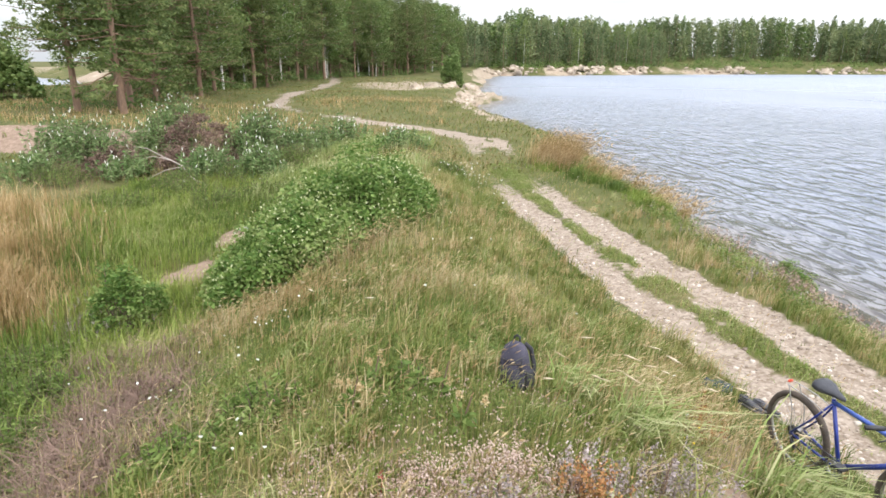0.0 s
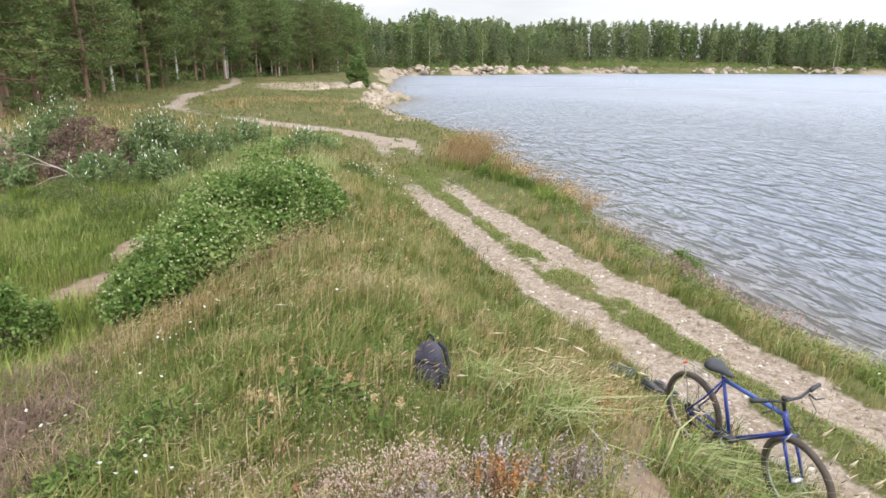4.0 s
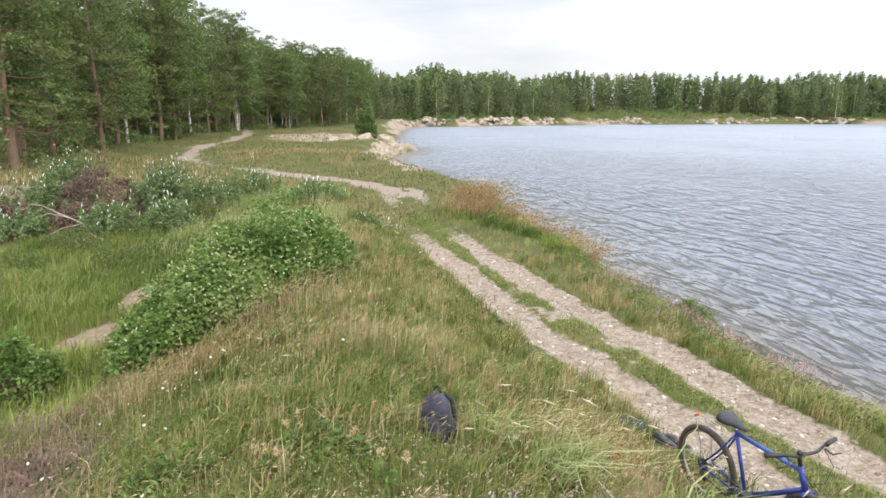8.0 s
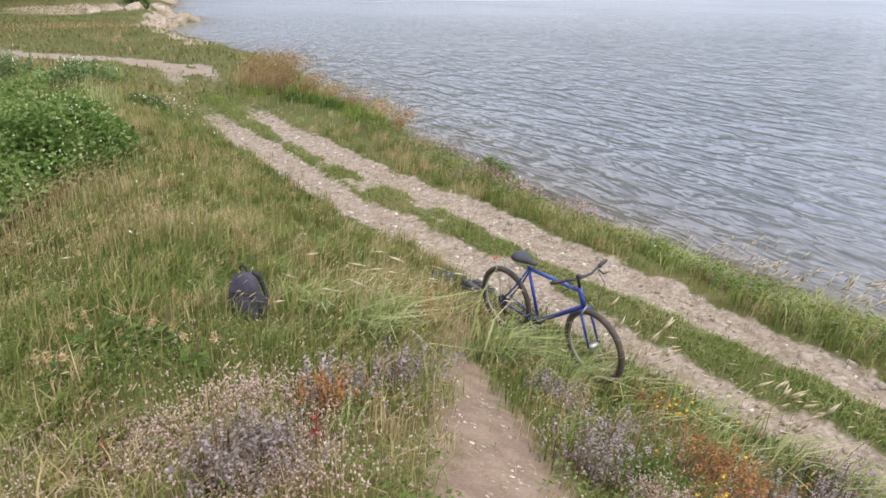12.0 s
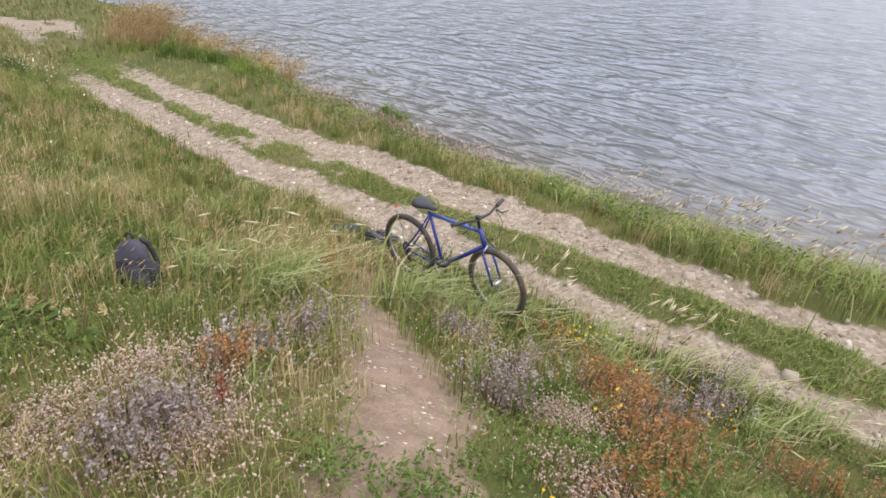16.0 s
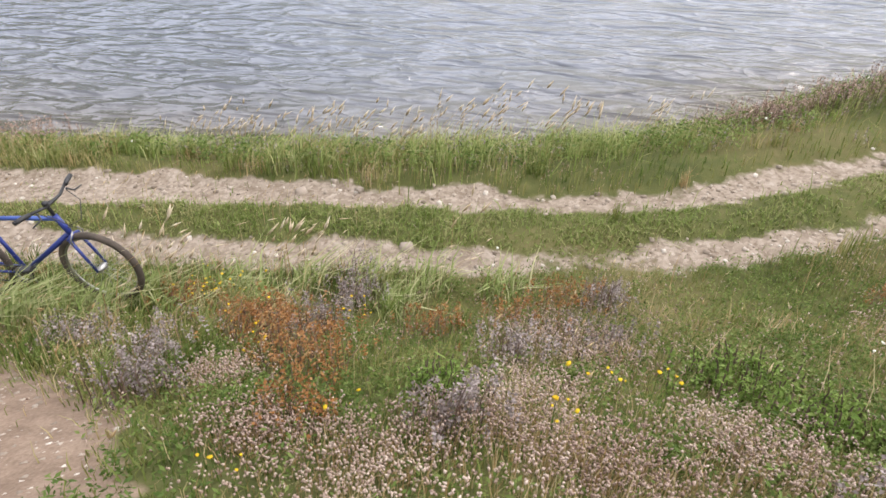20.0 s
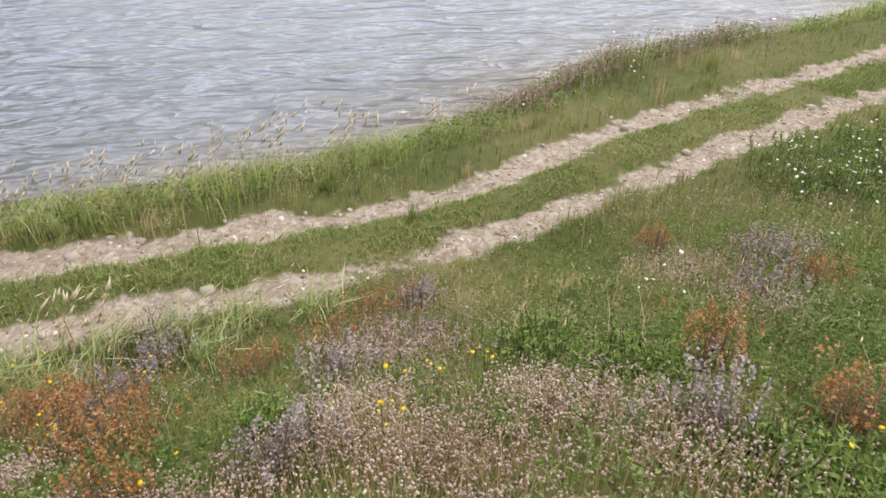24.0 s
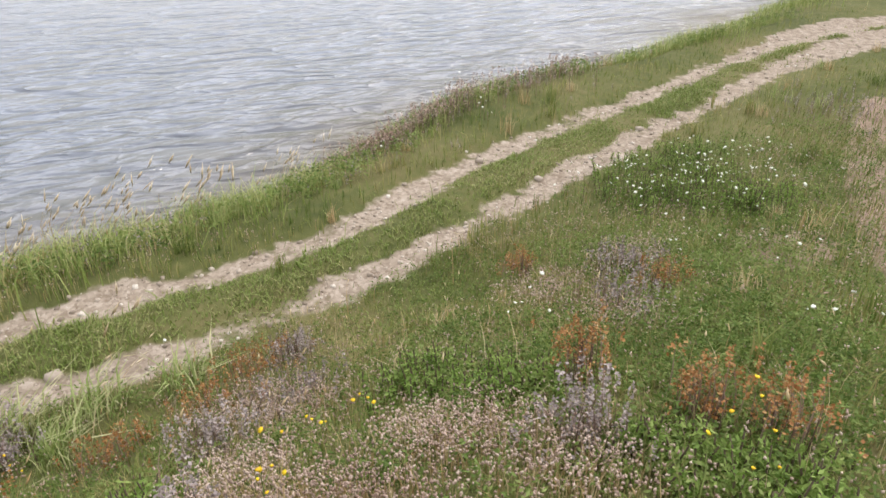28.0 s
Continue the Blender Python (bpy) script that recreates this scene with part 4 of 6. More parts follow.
# reeds, tall dry grass and straw
pts = about(rng, LIME_SPOTS, 560)
v, f, _ = blades(rng, pts, 0.30, 0.011, 0.55, arch=0.8)
stuff("reed_grass", [(v, f, MAT_REED)], "tall bright green reed grass on the bank", "grass")
pts = scatter(rng, (-10, -2.6, 5.5, 20), 46000, lambda x, y: open_ground(x, y) * smooth01((-3.0 - x) / 0.8) * (1 - 0.7 * patch(x, y, GOLD_SPOTS)) * (0.2 + fractal(x * 0.9, y * 0.9, 98)))
v, f, _ = blades(rng, pts, 0.30, 0.013, 0.5)
stuff("hollow_grass", [(v, f, MAT_LUSH)], "lush bright green grass in the hollow", "grass")
pts = about(rng, GOLD_SPOTS, 1500)
v, f, tips = blades(rng, pts, 0.55, 0.012, 0.5)
stuff("tawny_grass", [(v, f, MAT_GOLD)], "tall tawny dry grass in the hollow", "grass")
pts = np.concatenate([about(rng, STRAW_SPOTS, 260), scatter(rng, (-4, 5, -3, 12), 3400, lambda x, y: open_ground(x, y) * np.interp(y, (1.5, 3), (0.15, 1))), scatter(rng, (-9, 9, 8, 26), 1800, lambda x, y: open_ground(x, y) * strip(x, y))])
v, f, tips = blades(rng, pts, 0.36, 0.005, 0.25, arch=0.6)
hv, hf = spindles(rng, tips - (0, 0, 0.02), 0.06, 0.010, 0.25, np.array([0.6, -0.3, 0.6]))
stuff("dry_straw", [(v, f, MAT_STRAW), (hv, [hf], MAT_STRAW)], "dry straw stalks with drooping pale seed heads", "grass")
pts = np.concatenate([about(rng, BANK_SPOTS[:3], 620), about(rng, BANK_SPOTS[3:], 190)])
high = pts[:, 1] > 20.0
v, f, tips = blades(rng, pts, np.where(high, 0.85, 0.5), 0.012, 0.4, wind=(0.4, -0.05), arch=0.6)
hv, hf = spindles(rng, tips - (0, 0, 0.03), 0.13, 0.018, 0.3, np.array([0.7, -0.1, 0.6]))
gv, gf, _ = blades(rng, np.concatenate([about(rng, BANK_SPOTS[:3], 500), about(rng, [(x - 0.45, y - 0.1, 1.3 * r) for x, y, r in BANK_SPOTS[2:]], 420)]), 0.36, 0.014, 0.6)
stuff("bank_straw", [(v, f, MAT_GOLD), (hv, [hf], MAT_GOLD), (gv, gf, MAT_LUSH)], "tall dense straw-coloured plume grass on the lake bank", "grass")
edge = [(6.7, y, 0.3) for y in (5.4, 4.9, 4.3, 3.7, 3.1)] + [(7.1, y, 0.3) for y in (2.6, 2.0, 1.4, 0.7)] + [(4.7, 1.2, 0.08), (8.6, -0.4, 0.4), (3.4, 3.4, 0.3), (3.9, 2.4, 0.2)]
pts = about(rng, edge, 24)
v, f, tips = blades(rng, pts, 0.55, 0.006, 0.2, wind=(0.15, -0.35), arch=0.5)
hv, hf = spindles(rng, tips - (0, 0, 0.03), 0.15, 0.024, 0.2, np.array([0.15, -0.5, 0.8]))
stuff("shore_plumes", [(v, f, MAT_STRAW), (hv, [hf], MAT_PLUME)], "pale feathery grass plumes along the water's edge", "grass")

pts = np.concatenate([about(rng, [(1.2, 4.3, 0.35), (1.6, 4.5, 0.3), (2.3, 3.9, 0.25), (2.9, 3.1, 0.3), (0.7, 4.0, 0.3)], 6), about(rng, [(3.3, 2.8, 0.25), (3.7, 2.2, 0.25), (-1.6, 6.9, 0.5), (4.0, 1.2, 0.25)], 6)])
v, f, tips = blades(rng, pts, 0.62, 0.006, 0.2, wind=(0.5, -0.35), arch=0.9)
hv, hf = spindles(rng, tips - (0.02, -0.01, 0.0), 0.11, 0.014, 0.15, np.array([0.75, -0.5, -0.1]))
stuff("arching_plumes", [(v, f, MAT_STRAW), (hv, [hf], MAT_PLUME)], "long arching straw stalks with pale drooping plumes", "grass")

pts = scatter(rng, (0.6, 8, -9, 2.6), 26000, lambda x, y: open_ground(x, y) * strip(x, y) * (x < np.interp(y, RUT_Y, RUT_R)) * np.clip(3.6 * fractal(x * 0.7, y * 0.7, 107) - 1.35, 0, 1))
v, f, tips = blades(rng, pts, 0.15, 0.006, 0.5)
hv, hf = spindles(rng, tips[::2] - (0, 0, 0.015), 0.03, 0.007, 0.4)
stuff("seeding_grass", [(v, f, MAT_ROUGH), (hv, [hf], MAT_FADED)], "short brownish seeding grass on the southern slope", "grass")

# herbs and flowers of the mound
pts = scatter(rng, (3, 13, -13, 15), 14000, lambda x, y: open_ground(x, y) * (x > np.interp(y, RUT_Y, RUT_R) + 0.45) * (shore(x, y) < 2.4) * np.clip(3 * fractal(x * 0.9, y * 0.9, 101) - 0.9, 0, 1))
v, f = leaves(rng, pts + (0, 0, 0.15), (0.09, 0.09, 0.15), 14, 0.05, slim=0.2)
stuff("bank_herbs", [(v, [f], MAT_HERB)], "leafy green weeds on the lake bank", "weeds")
pts = np.concatenate([about(rng, [s], int(min(300, 20 + 800 * s[2] ** 2))) for s in HERB_SPOTS] + [ scatter(rng, (-3.5, 5, -4, 7), 3600, lambda x, y: open_ground(x, y) * fractal(x, y, 95)), scatter(rng, (0.6, 7, -8, 2.6), 6500, lambda x, y: open_ground(x, y) * strip(x, y) * (x < np.interp(y, RUT_Y, RUT_R)) * np.clip(3.4 * fractal(x * 0.8, y * 0.8, 106) - 1.2, 0.04, 1)), scatter(rng, (-8, 12, -14, 20), 1900, lambda x, y: open_ground(x, y) * strip(x, y) * fractal(x, y, 95))])
v, f = leaves(rng, pts + (0, 0, 0.07), (0.06, 0.06, 0.10), 18, 0.026, slim=0.2)
stuff("herbs", [(v, [f], MAT_HERB)], "low leafy green herbs among the grass", "weeds")
pts = about(rng, RUST_SPOTS, 64)
v, f, tips = blades(rng, pts, 0.26, 0.005, 0.25)
lv, lf = leaves(rng, tips - (0, 0, 0.06), (0.02, 0.02, 0.07), 14, 0.016, slim=0.35)
stuff("sorrel", [(v, f, MAT_BROWN), (lv, [lf], MAT_RUST)], "rust-red seeding sorrel stalks on the mound", "weeds")
pts = np.concatenate([about(rng, PINK_SPOTS, 430), scatter(rng, (-2, 6.5, -6.5, 4), 15000, lambda x, y: open_ground(x, y) * strip(x, y) * np.clip(3.2 * fractal(x * 0.9, y * 0.9, 96) - 0.95, 0.03, 1))])
v, f, tips = blades(rng, pts, 0.13, 0.004, 0.35)
tips = np.repeat(tips, 2, 0) + rng.randn(len(tips) * 2, 3) * np.tile(np.array([[0.0, 0.0, 0.0], [0.014, 0.014, 0.012]]), (len(tips), 1))
hv, hf = spindles(rng, tips - (0, 0, 0.004), 0.016, 0.0115, 0.6)
stuff("clover_heads", [(v, f, MAT_STRAW), (hv, [hf], MAT_PINK)], "faded pinkish clover heads on thin brown stems", "weeds")
pts = np.concatenate([about(rng, GREY_SPOTS, 75), about(rng, [(8.6, -1.9, 0.7), (9.6, -2.9, 0.7), (10.4, -5.0, 0.9), (5.6, 10.0, 0.6), (5.3, 12.2, 0.5), (6.9, -8.8, 1.0)], 50)])
v, f, tips = blades(rng, pts, 0.26, 0.006, 0.25)
lv, lf = leaves(rng, tips - (0, 0, 0.07), (0.018, 0.018, 0.08), 16, 0.016, slim=0.4)
stuff("wormwood", [(v, f, MAT_BROWN), (lv, [lf], MAT_GREY)], "grey-lilac withered flower spikes", "weeds")
v, f, _ = blades(rng, about(rng, [s for s in BRUSH_SPOTS if s[1] > 10], 620), 0.5, 0.010, 0.8)
bv, bf, _ = blades(rng, about(rng, [s for s in BRUSH_SPOTS if s[1] < 10], 950), 0.22, 0.008, 1.0)
gv, gf, gt = blades(rng, about(rng, [(8.7, -1.5, 0.5), (9.3, -2.3, 0.5), (9.8, -3.3, 0.6), (10.3, -4.4, 0.6), (10.7, -5.6, 0.6), (9.5, -2.9, 0.5), (9.1, -1.9, 0.4), (6.2, 9.2, 0.5), (5.9, 11.0, 0.5), (5.6, 12.6, 0.5), (6.2, 10.2, 0.4), (6.3, 7.8, 0.4)], 120), 0.36, 0.007, 0.3)
kv, kf, kt = blades(rng, scatter(rng, (3, 13, -13, 15), 16000, lambda x, y: open_ground(x, y) * (x > np.interp(y, RUT_Y, RUT_R) + 0.45) * (shore(x, y) < 2.4) * np.clip(3 * fractal(x * 0.9, y * 0.9, 101) - 1.3, 0, 1)), 0.27, 0.006, 0.3)
lv, lf = leaves(rng, kt - (0, 0, 0.05), (0.02, 0.02, 0.06), 8, 0.02, slim=0.4)
hv, hf = leaves(rng, gt - (0, 0, 0.06), (0.02, 0.02, 0.08), 10, 0.022, slim=0.4)
stuff("bank_stalks", [(gv, gf, MAT_BROWN), (hv, [hf], MAT_FADED), (kv, kf, MAT_STRAW), (lv, [lf], MAT_GREY)], "brown withered flower stalks on the lake bank", "weeds")
stuff("dead_brush", [(v, f, MAT_BROWN), (bv, bf, MAT_BROWN)], "tangled brown dead brush in the hollow", "weeds")
gold = [(3.46, 2.57, 0.16), (3.6, 2.9, 0.1), (2.32, 1.51, 0.05), (2.84, 1.18, 0.05), (1.6, 3.69, 0.08), (2.75, 2.06, 0.08), (2.65, 1.18, 0.1), (2.34, 1.58, 0.05), (1.87, 0.79, 0.06), (2.32, -0.32, 0.06),
        (1.91, -0.14, 0.05), (2.33, -0.52, 0.04), (1.81, -0.12, 0.04), (3.33, 2.7, 0.12), (1.3, 0.9, 0.08), (1.6, -1.9, 0.2), (1.3, -1.5, 0.2)]
pts = np.concatenate([about(rng, gold, 4), about(rng, [(3.5, 2.68, 0.17), (3.35, 2.85, 0.12)], 14)])
v, f, tips = blades(rng, pts, 0.26, 0.005, 0.2, arch=0.2)
hv, hf = discs(rng, tips, 0.017)
stuff("yellow_flowers", [(v, f, MAT_HERB), (hv, [hf], MAT_YELLOW)], "small bright yellow ragwort flowers", "flowers")
umbels = [(-1.52, 4.34, 0.1), (-2.21, 4.9, 0.15), (-2.05, 5.6, 0.4), (-1.9, 6.0, 0.3), (-2.5, 4.7, 0.4), (-1.1, 3.1, 0.25), (6.3, -4.7, 0.4), (5.8, -4.9, 0.5), (5.25, -5.0, 0.6), (5.3, -5.5, 0.4), (5.6, -4.6, 0.4), (6.0, -5.2, 0.4), (5.5, -5.1, 0.4), (5.0, -4.7, 0.4), (6.2, -4.3, 0.3),
          (5.6, -3.9, 0.3), (5.2, -4.2, 0.3), (3.6, -3.95, 0.3), (3.27, -1.7, 0.1), (2.65, -1.47, 0.1), (3.9, -3.2, 0.2), (2.1, -3.0, 0.3), (8.6, -3.3, 0.6), (9.3, -3.6, 0.8), (0.6, 17.2, 0.4), (0.8, 19.3, 0.6), (8.4, -2.0, 0.4)]
pts = np.concatenate([about(rng, [s for s in umbels if s[2] > 0.15], 7), about(rng, [s for s in umbels if s[2] < 0.15], 3), about(rng, [(5.5, -4.6, 1.0)], 80), about(rng, [(0.75, 17.2, 0.6), (0.4, 18.3, 0.4)], 34), scatter(rng, (-8, 11, -12, 22), 200, lambda x, y: open_ground(x, y) * strip(x, y) * (np.hypot(x, y) > 3.4))])
v, f, tips = blades(rng, pts, 0.38, 0.006, 0.15, arch=0.2)
hv, hf = discs(rng, tips, np.interp(np.hypot(tips[:, 0], tips[:, 1]), (2.5, 6, 15), (0.018, 0.026, 0.036)))
stuff("white_umbels", [(v, f, MAT_HERB), (hv, [hf], MAT_WHITE)], "white yarrow umbels above the grass", "flowers")

# stones of the track and trail
def stones(rng, at, size):
    n = len(at)
    c = np.array([(-1, -1, -1), (1, -1, -1), (1, 1, -1), (-1, 1, -1), (-1, -1, 1), (1, -1, 1), (1, 1, 1), (-1, 1, 1)], float) * (1, 0.8, 0.55)
    v = c[None] * (0.75 + 0.5 * rng.rand(n, 8, 1))
    a = rng.rand(n) * 6.283
    ca, sa = np.cos(a)[:, None], np.sin(a)[:, None]
    v = np.stack([v[..., 0] * ca - v[..., 1] * sa, v[..., 0] * sa + v[..., 1] * ca, v[..., 2]], -1) * (size * (0.4 + rng.rand(n) ** 3 * 1.6))[:, None, None] * 0.5
    v[:, 4:] *= (0.75, 0.75, 1)
    f = np.array([(0, 3, 2, 1), (4, 5, 6, 7), (0, 1, 5, 4), (1, 2, 6, 5), (2, 3, 7, 6), (3, 0, 4, 7)])
    return (v + at[:, None]).reshape(-1, 3), (np.arange(n)[:, None, None] * 8 + f).reshape(-1, 4)


def stone_material():
    m, nodes, links, bsdf = nodes_of("gravel_stones")
    geo = nodes.new("ShaderNodeNewGeometry")
    grain = noise_of(nodes, links, 40, 4)
    ramp = ramp_of(nodes, [(0.1, (0.15, 0.112, 0.082)), (0.4, (0.26, 0.21, 0.162)), (0.65, (0.38, 0.32, 0.26)), (0.97, (0.68, 0.63, 0.56))])
    links.new(summed(nodes, links, geo.outputs["Random Per Island"], grain.outputs["Fac"], 0.7, 0.35), ramp.inputs["Fac"])
    links.new(ramp.outputs["Color"], bsdf.inputs["Base Color"])
    bsdf.inputs["Roughness"].default_value = 0.85
    return m


MAT_GRAVEL = stone_material()
pts = scatter(rng, (-1, 13, -14, 18), 60000, lambda x, y: np.clip(gravel_at(x, y) - 0.15, 0, 1) * np.clip(1.2 - np.hypot(x - 3, y - 4) / 20, 0.2, 1))
v, f = stones(rng, pts + (0, 0, 0.012), 0.035)
stuff("gravel", [(v, [f], MAT_GRAVEL)], "loose pale gravel in the wheel ruts", "gravel")
pts = scatter(rng, (0, 3.2, 0.4, 5), 26000, lambda x, y: smooth01((0.52 - trail_gap(x, y)) / 0.4) * np.clip(2.2 * fractal(x * 3, y * 3, 88) - 0.4, 0.1, 1))
v, f = stones(rng, pts + (0, 0, 0.003), 0.017)
stuff("trail_stones", [(v, [f], MAT_GRAVEL)], "small pale stones on the trodden trail", "gravel")
for i in range(46):
    x, y = rng.uniform(-0.5, 12), rng.uniform(-11, 15)
    while not 0.25 < gravel_at(np.array([x]), np.array([y]))[0] < 0.9:
        x, y = rng.uniform(-0.5, 12), rng.uniform(-11, 15)
    v, f = stones(rng, np.zeros((1, 3)), 0.07)
    tagged(solid("stone", mesh_of("stone", v, f), MAT_GRAVEL, m=pose(x, y, float(height(x, y)) + 0.012)), "pale fist-sized stone at the rut's edge", "stone", "stones along the track")


# ---------------------------------------------------------------- bushes
def bush(name, seed, center, half, tall, turn, leaf_mat, leaf, count, clump, label, dots=None, dot_size=0.03, ndots=0, rough=1.6):
    """A dome of leafy shoots on stems; half: its half length and width."""
    rng = rng_of(seed)
    root = new(name)
    z0 = float(height(*center))
    root.matrix_basis = pose(center[0], center[1], z0)
    ca, sa = math.cos(radians(turn)), math.sin(radians(turn))
    n = count
    r = np.sqrt(rng.rand(n))
    a = rng.rand(n) * 6.283
    lx, ly = r * np.cos(a) * half[0], r * np.sin(a) * half[1]
    lump = 0.45 + 1.1 * fractal(lx * rough + 20, ly * rough + 20, seed)
    up = tall * np.sqrt(np.clip(1 - r ** 2.4, 0.02, 1)) * lump
    up = up * np.where(rng.rand(n) < 0.7, 1, rng.rand(n) ** 0.5) * (1 + 0.35 * (rng.rand(n) < 0.1))
    wx, wy = center[0] + lx * ca - ly * sa, center[1] + lx * sa + ly * ca
    base = np.stack([wx - center[0], wy - center[1], height(wx, wy) - z0], -1)
    tips = base + np.stack([0 * up, 0 * up, np.maximum(up, 0.06)], -1)
    stems = []
    for i in range(0, n, max(1, n // 60)):
        foot = np.array([base[i, 0] * 0.7, base[i, 1] * 0.7, 0.0])
        foot[2] = float(height(center[0] + foot[0], center[1] + foot[1])) - z0 - 0.05
        stems.append(tube([foot, 0.5 * (foot + tips[i]) + rng.randn(3) * 0.05, tips[i]], (0.014, 0.009, 0.004), 4))
    v, f = merge(stems)
    solid("stalk", mesh_of("stalk", v, f), MAT_TWIG, root)["kind"] = "stuff"
    v, f = leaves(rng, tips, (clump, clump, clump * 0.7), 22, leaf)
    solid("foliage", mesh_of("foliage", v, f), leaf_mat, root)
    if dots:
        v, f = spindles(rng, tips[rng.randint(0, n, ndots)] + rng.randn(ndots, 3) * clump * 0.5 + (0, 0, clump * 0.55), dot_size * 1.3, dot_size, 0.8)
        solid("blossom", mesh_of("blossom", v, f), dots, root, "small pale heads among the leaves")["kind"] = "stuff"
    return tagged(root, label, "bush")


bush("rose_bush", 5, (-1.95, 10.7), (2.75, 1.55), 0.86, 68, MAT_ROSE, 0.07, 2500, 0.19, "dense dark green wild rose bush with pale hips on the mound", MAT_HIP, 0.032, 1500, 2.2)
bush("shrub", 8, (6.75, 11.2), (0.42, 0.36), 0.5, 0, MAT_ROSE, 0.045, 130, 0.1, "small rounded green shrub on the lake bank", rough=3.5)
bush("shrub", 7, (-4.75, 8.75), (0.55, 0.45), 0.64, 0, MAT_ROSE, 0.06, 200, 0.12, "small dark green shrub in the hollow", rough=3.5)


def willowherb(seed, x, y, r, tall, count, tufts=0.3, name="willowherb_clump", leaf_mat=MAT_SILVER, leaf=0.12, label="tall grey-green willowherb clump with white seed tufts", group="willowherb in the hollow"):
    """Upright leafy shoots with white seed tufts at their tops."""
    rng = rng_of(seed)
    root = new(name)
    z0 = float(height(x, y))
    root.matrix_basis = pose(x, y, z0)
    g = rng.randn(count, 2) * 0.5 * r
    base = np.stack([g[:, 0], g[:, 1], height(x + g[:, 0], y + g[:, 1]) - z0 - 0.02], -1)
    up = tall * (0.55 + 0.55 * rng.rand(count)) * np.exp(-0.35 * np.hypot(g[:, 0], g[:, 1]) / r)
    lean = np.stack([0.18 * rng.randn(count) + 0.1, 0.18 * rng.randn(count), np.ones(count)], -1)
    tips = base + lean * up[:, None]
    v, f = merge([tube([p, q], (0.008, 0.004), 3) for p, q in zip(base, tips)])
    solid("stalk", mesh_of("stalk", v, f), MAT_TWIG, root)["kind"] = "stuff"
    along = np.concatenate([base + (tips - base) * u for u in (0.25, 0.4, 0.55, 0.7, 0.85)])
    v, f = leaves(rng, along, (0.8 * leaf, 0.8 * leaf, 0.8 * leaf), 8, leaf, slim=0.16)
    solid("foliage", mesh_of("foliage", v, f), leaf_mat, root)["kind"] = "stuff"
    ok = rng.rand(count) < tufts
    if tufts:
        v, f = spindles(rng, tips[ok] - (0, 0, 0.05), 0.14, 0.036, 0.3)
        solid("seed_fluff", mesh_of("seed_fluff", v, f), MAT_WHITE, root, "white fluffy seed tufts")["kind"] = "stuff"
    tagged(root, label, "weeds", group)


for i, (x, y, r, h, n) in enumerate(((-12.6, 22.3, 1.0, 1.5, 70), (-11.0, 23.5, 1.0, 1.4, 60), (-10.6, 24.6, 1.0, 1.5, 70), (-6.9, 23.4, 1.0, 1.45, 110), (-5.4, 24.3, 1.0, 1.3, 70), (-4.2, 25.5, 0.9, 1.2, 50),
                                     (-7.8, 20.4, 0.8, 0.9, 50), (-10.6, 20.6, 0.8, 1.0, 50), (-6.0, 20.0, 0.8, 1.0, 60), (-14.6, 23.8, 0.9, 1.3, 50), (-1.6, 22.5, 0.9, 0.9, 50), (-13.4, 20.4, 0.7, 0.9, 40))):
    willowherb(300 + i, x, y, r, h * (1.4, 1.0, 1.25)[i % 3], int((2.0, 1.3, 1.6)[i % 3] * n), 0.28)
for i, (x, y, r, h, n) in enumerate(((-5.4, 7.2, 0.5, 0.5, 50), (-4.6, 6.3, 0.45, 0.45, 50), (-4.2, 5.2, 0.45, 0.45, 50), (-3.9, 4.2, 0.45, 0.4, 45), (-3.4, 3.3, 0.4, 0.4, 45), (-5.0, 5.4, 0.5, 0.5, 50),
                                     (-6.0, 16.5, 0.8, 0.6, 60), (-7.5, 17.8, 0.9, 0.6, 60), (-5.2, 17.4, 0.8, 0.6, 60), (-8.8, 16.4, 0.9, 0.6, 60), (-4.2, 15.8, 0.7, 0.5, 50), (-1.4, 4.0, 0.35, 0.3, 40), (-5.3, 21.6, 0.8, 0.95, 90), (-6.4, 19.6, 0.8, 0.8, 80), (-8.2, 19.0, 0.8, 0.7, 70), (-12.4, 19.6, 0.9, 0.8, 80), (0.3, 18.2, 0.5, 0.5, 60), (-1.8, 3.5, 0.35, 0.3, 40),
                                     (5.9, -4.1, 0.5, 0.26, 34), (5.1, -4.4, 0.5, 0.36, 40), (4.9, -5.1, 0.5, 0.28, 34), (6.4, -4.7, 0.55, 0.28, 34), (5.6, -4.9, 0.55, 0.36, 44), (6.5, -5.5, 0.5, 0.26, 30), (5.5, -4.3, 0.45, 0.32, 36), (4.75, -4.75, 0.3, 0.36, 36), (2.3, 0.45, 0.16, 0.26, 40), (1.6, -1.6, 0.3, 0.22, 50), (1.3, -1.9, 0.3, 0.22, 50), (2.95, -0.95, 0.3, 0.28, 60), (2.5, -1.3, 0.3, 0.26, 50), (-0.26, 4.05, 0.25, 0.22, 50))):
    willowherb(340 + i, x, y, r, h, int(1.5 * n), 0.0, "weed_clump", MAT_FRESH if y < 3 else MAT_HERB, 0.06 if y > 3 else 0.034, "leafy green weed clump among the grass", "green weed clumps")
for i, (x, y, r, tall) in enumerate(((-9.2, 23.4, 1.5, 1.15), (-8.6, 21.2, 1.0, 0.75), (-11.4, 21.6, 1.0, 0.7))):
    bush("brush_heap", 60 + i, (x, y), (r, 0.7 * r), tall, 0, MAT_BROWN, 0.07, int(170 * r), 0.16, "heap of withered pinkish-brown brush in the hollow", rough=2.0)
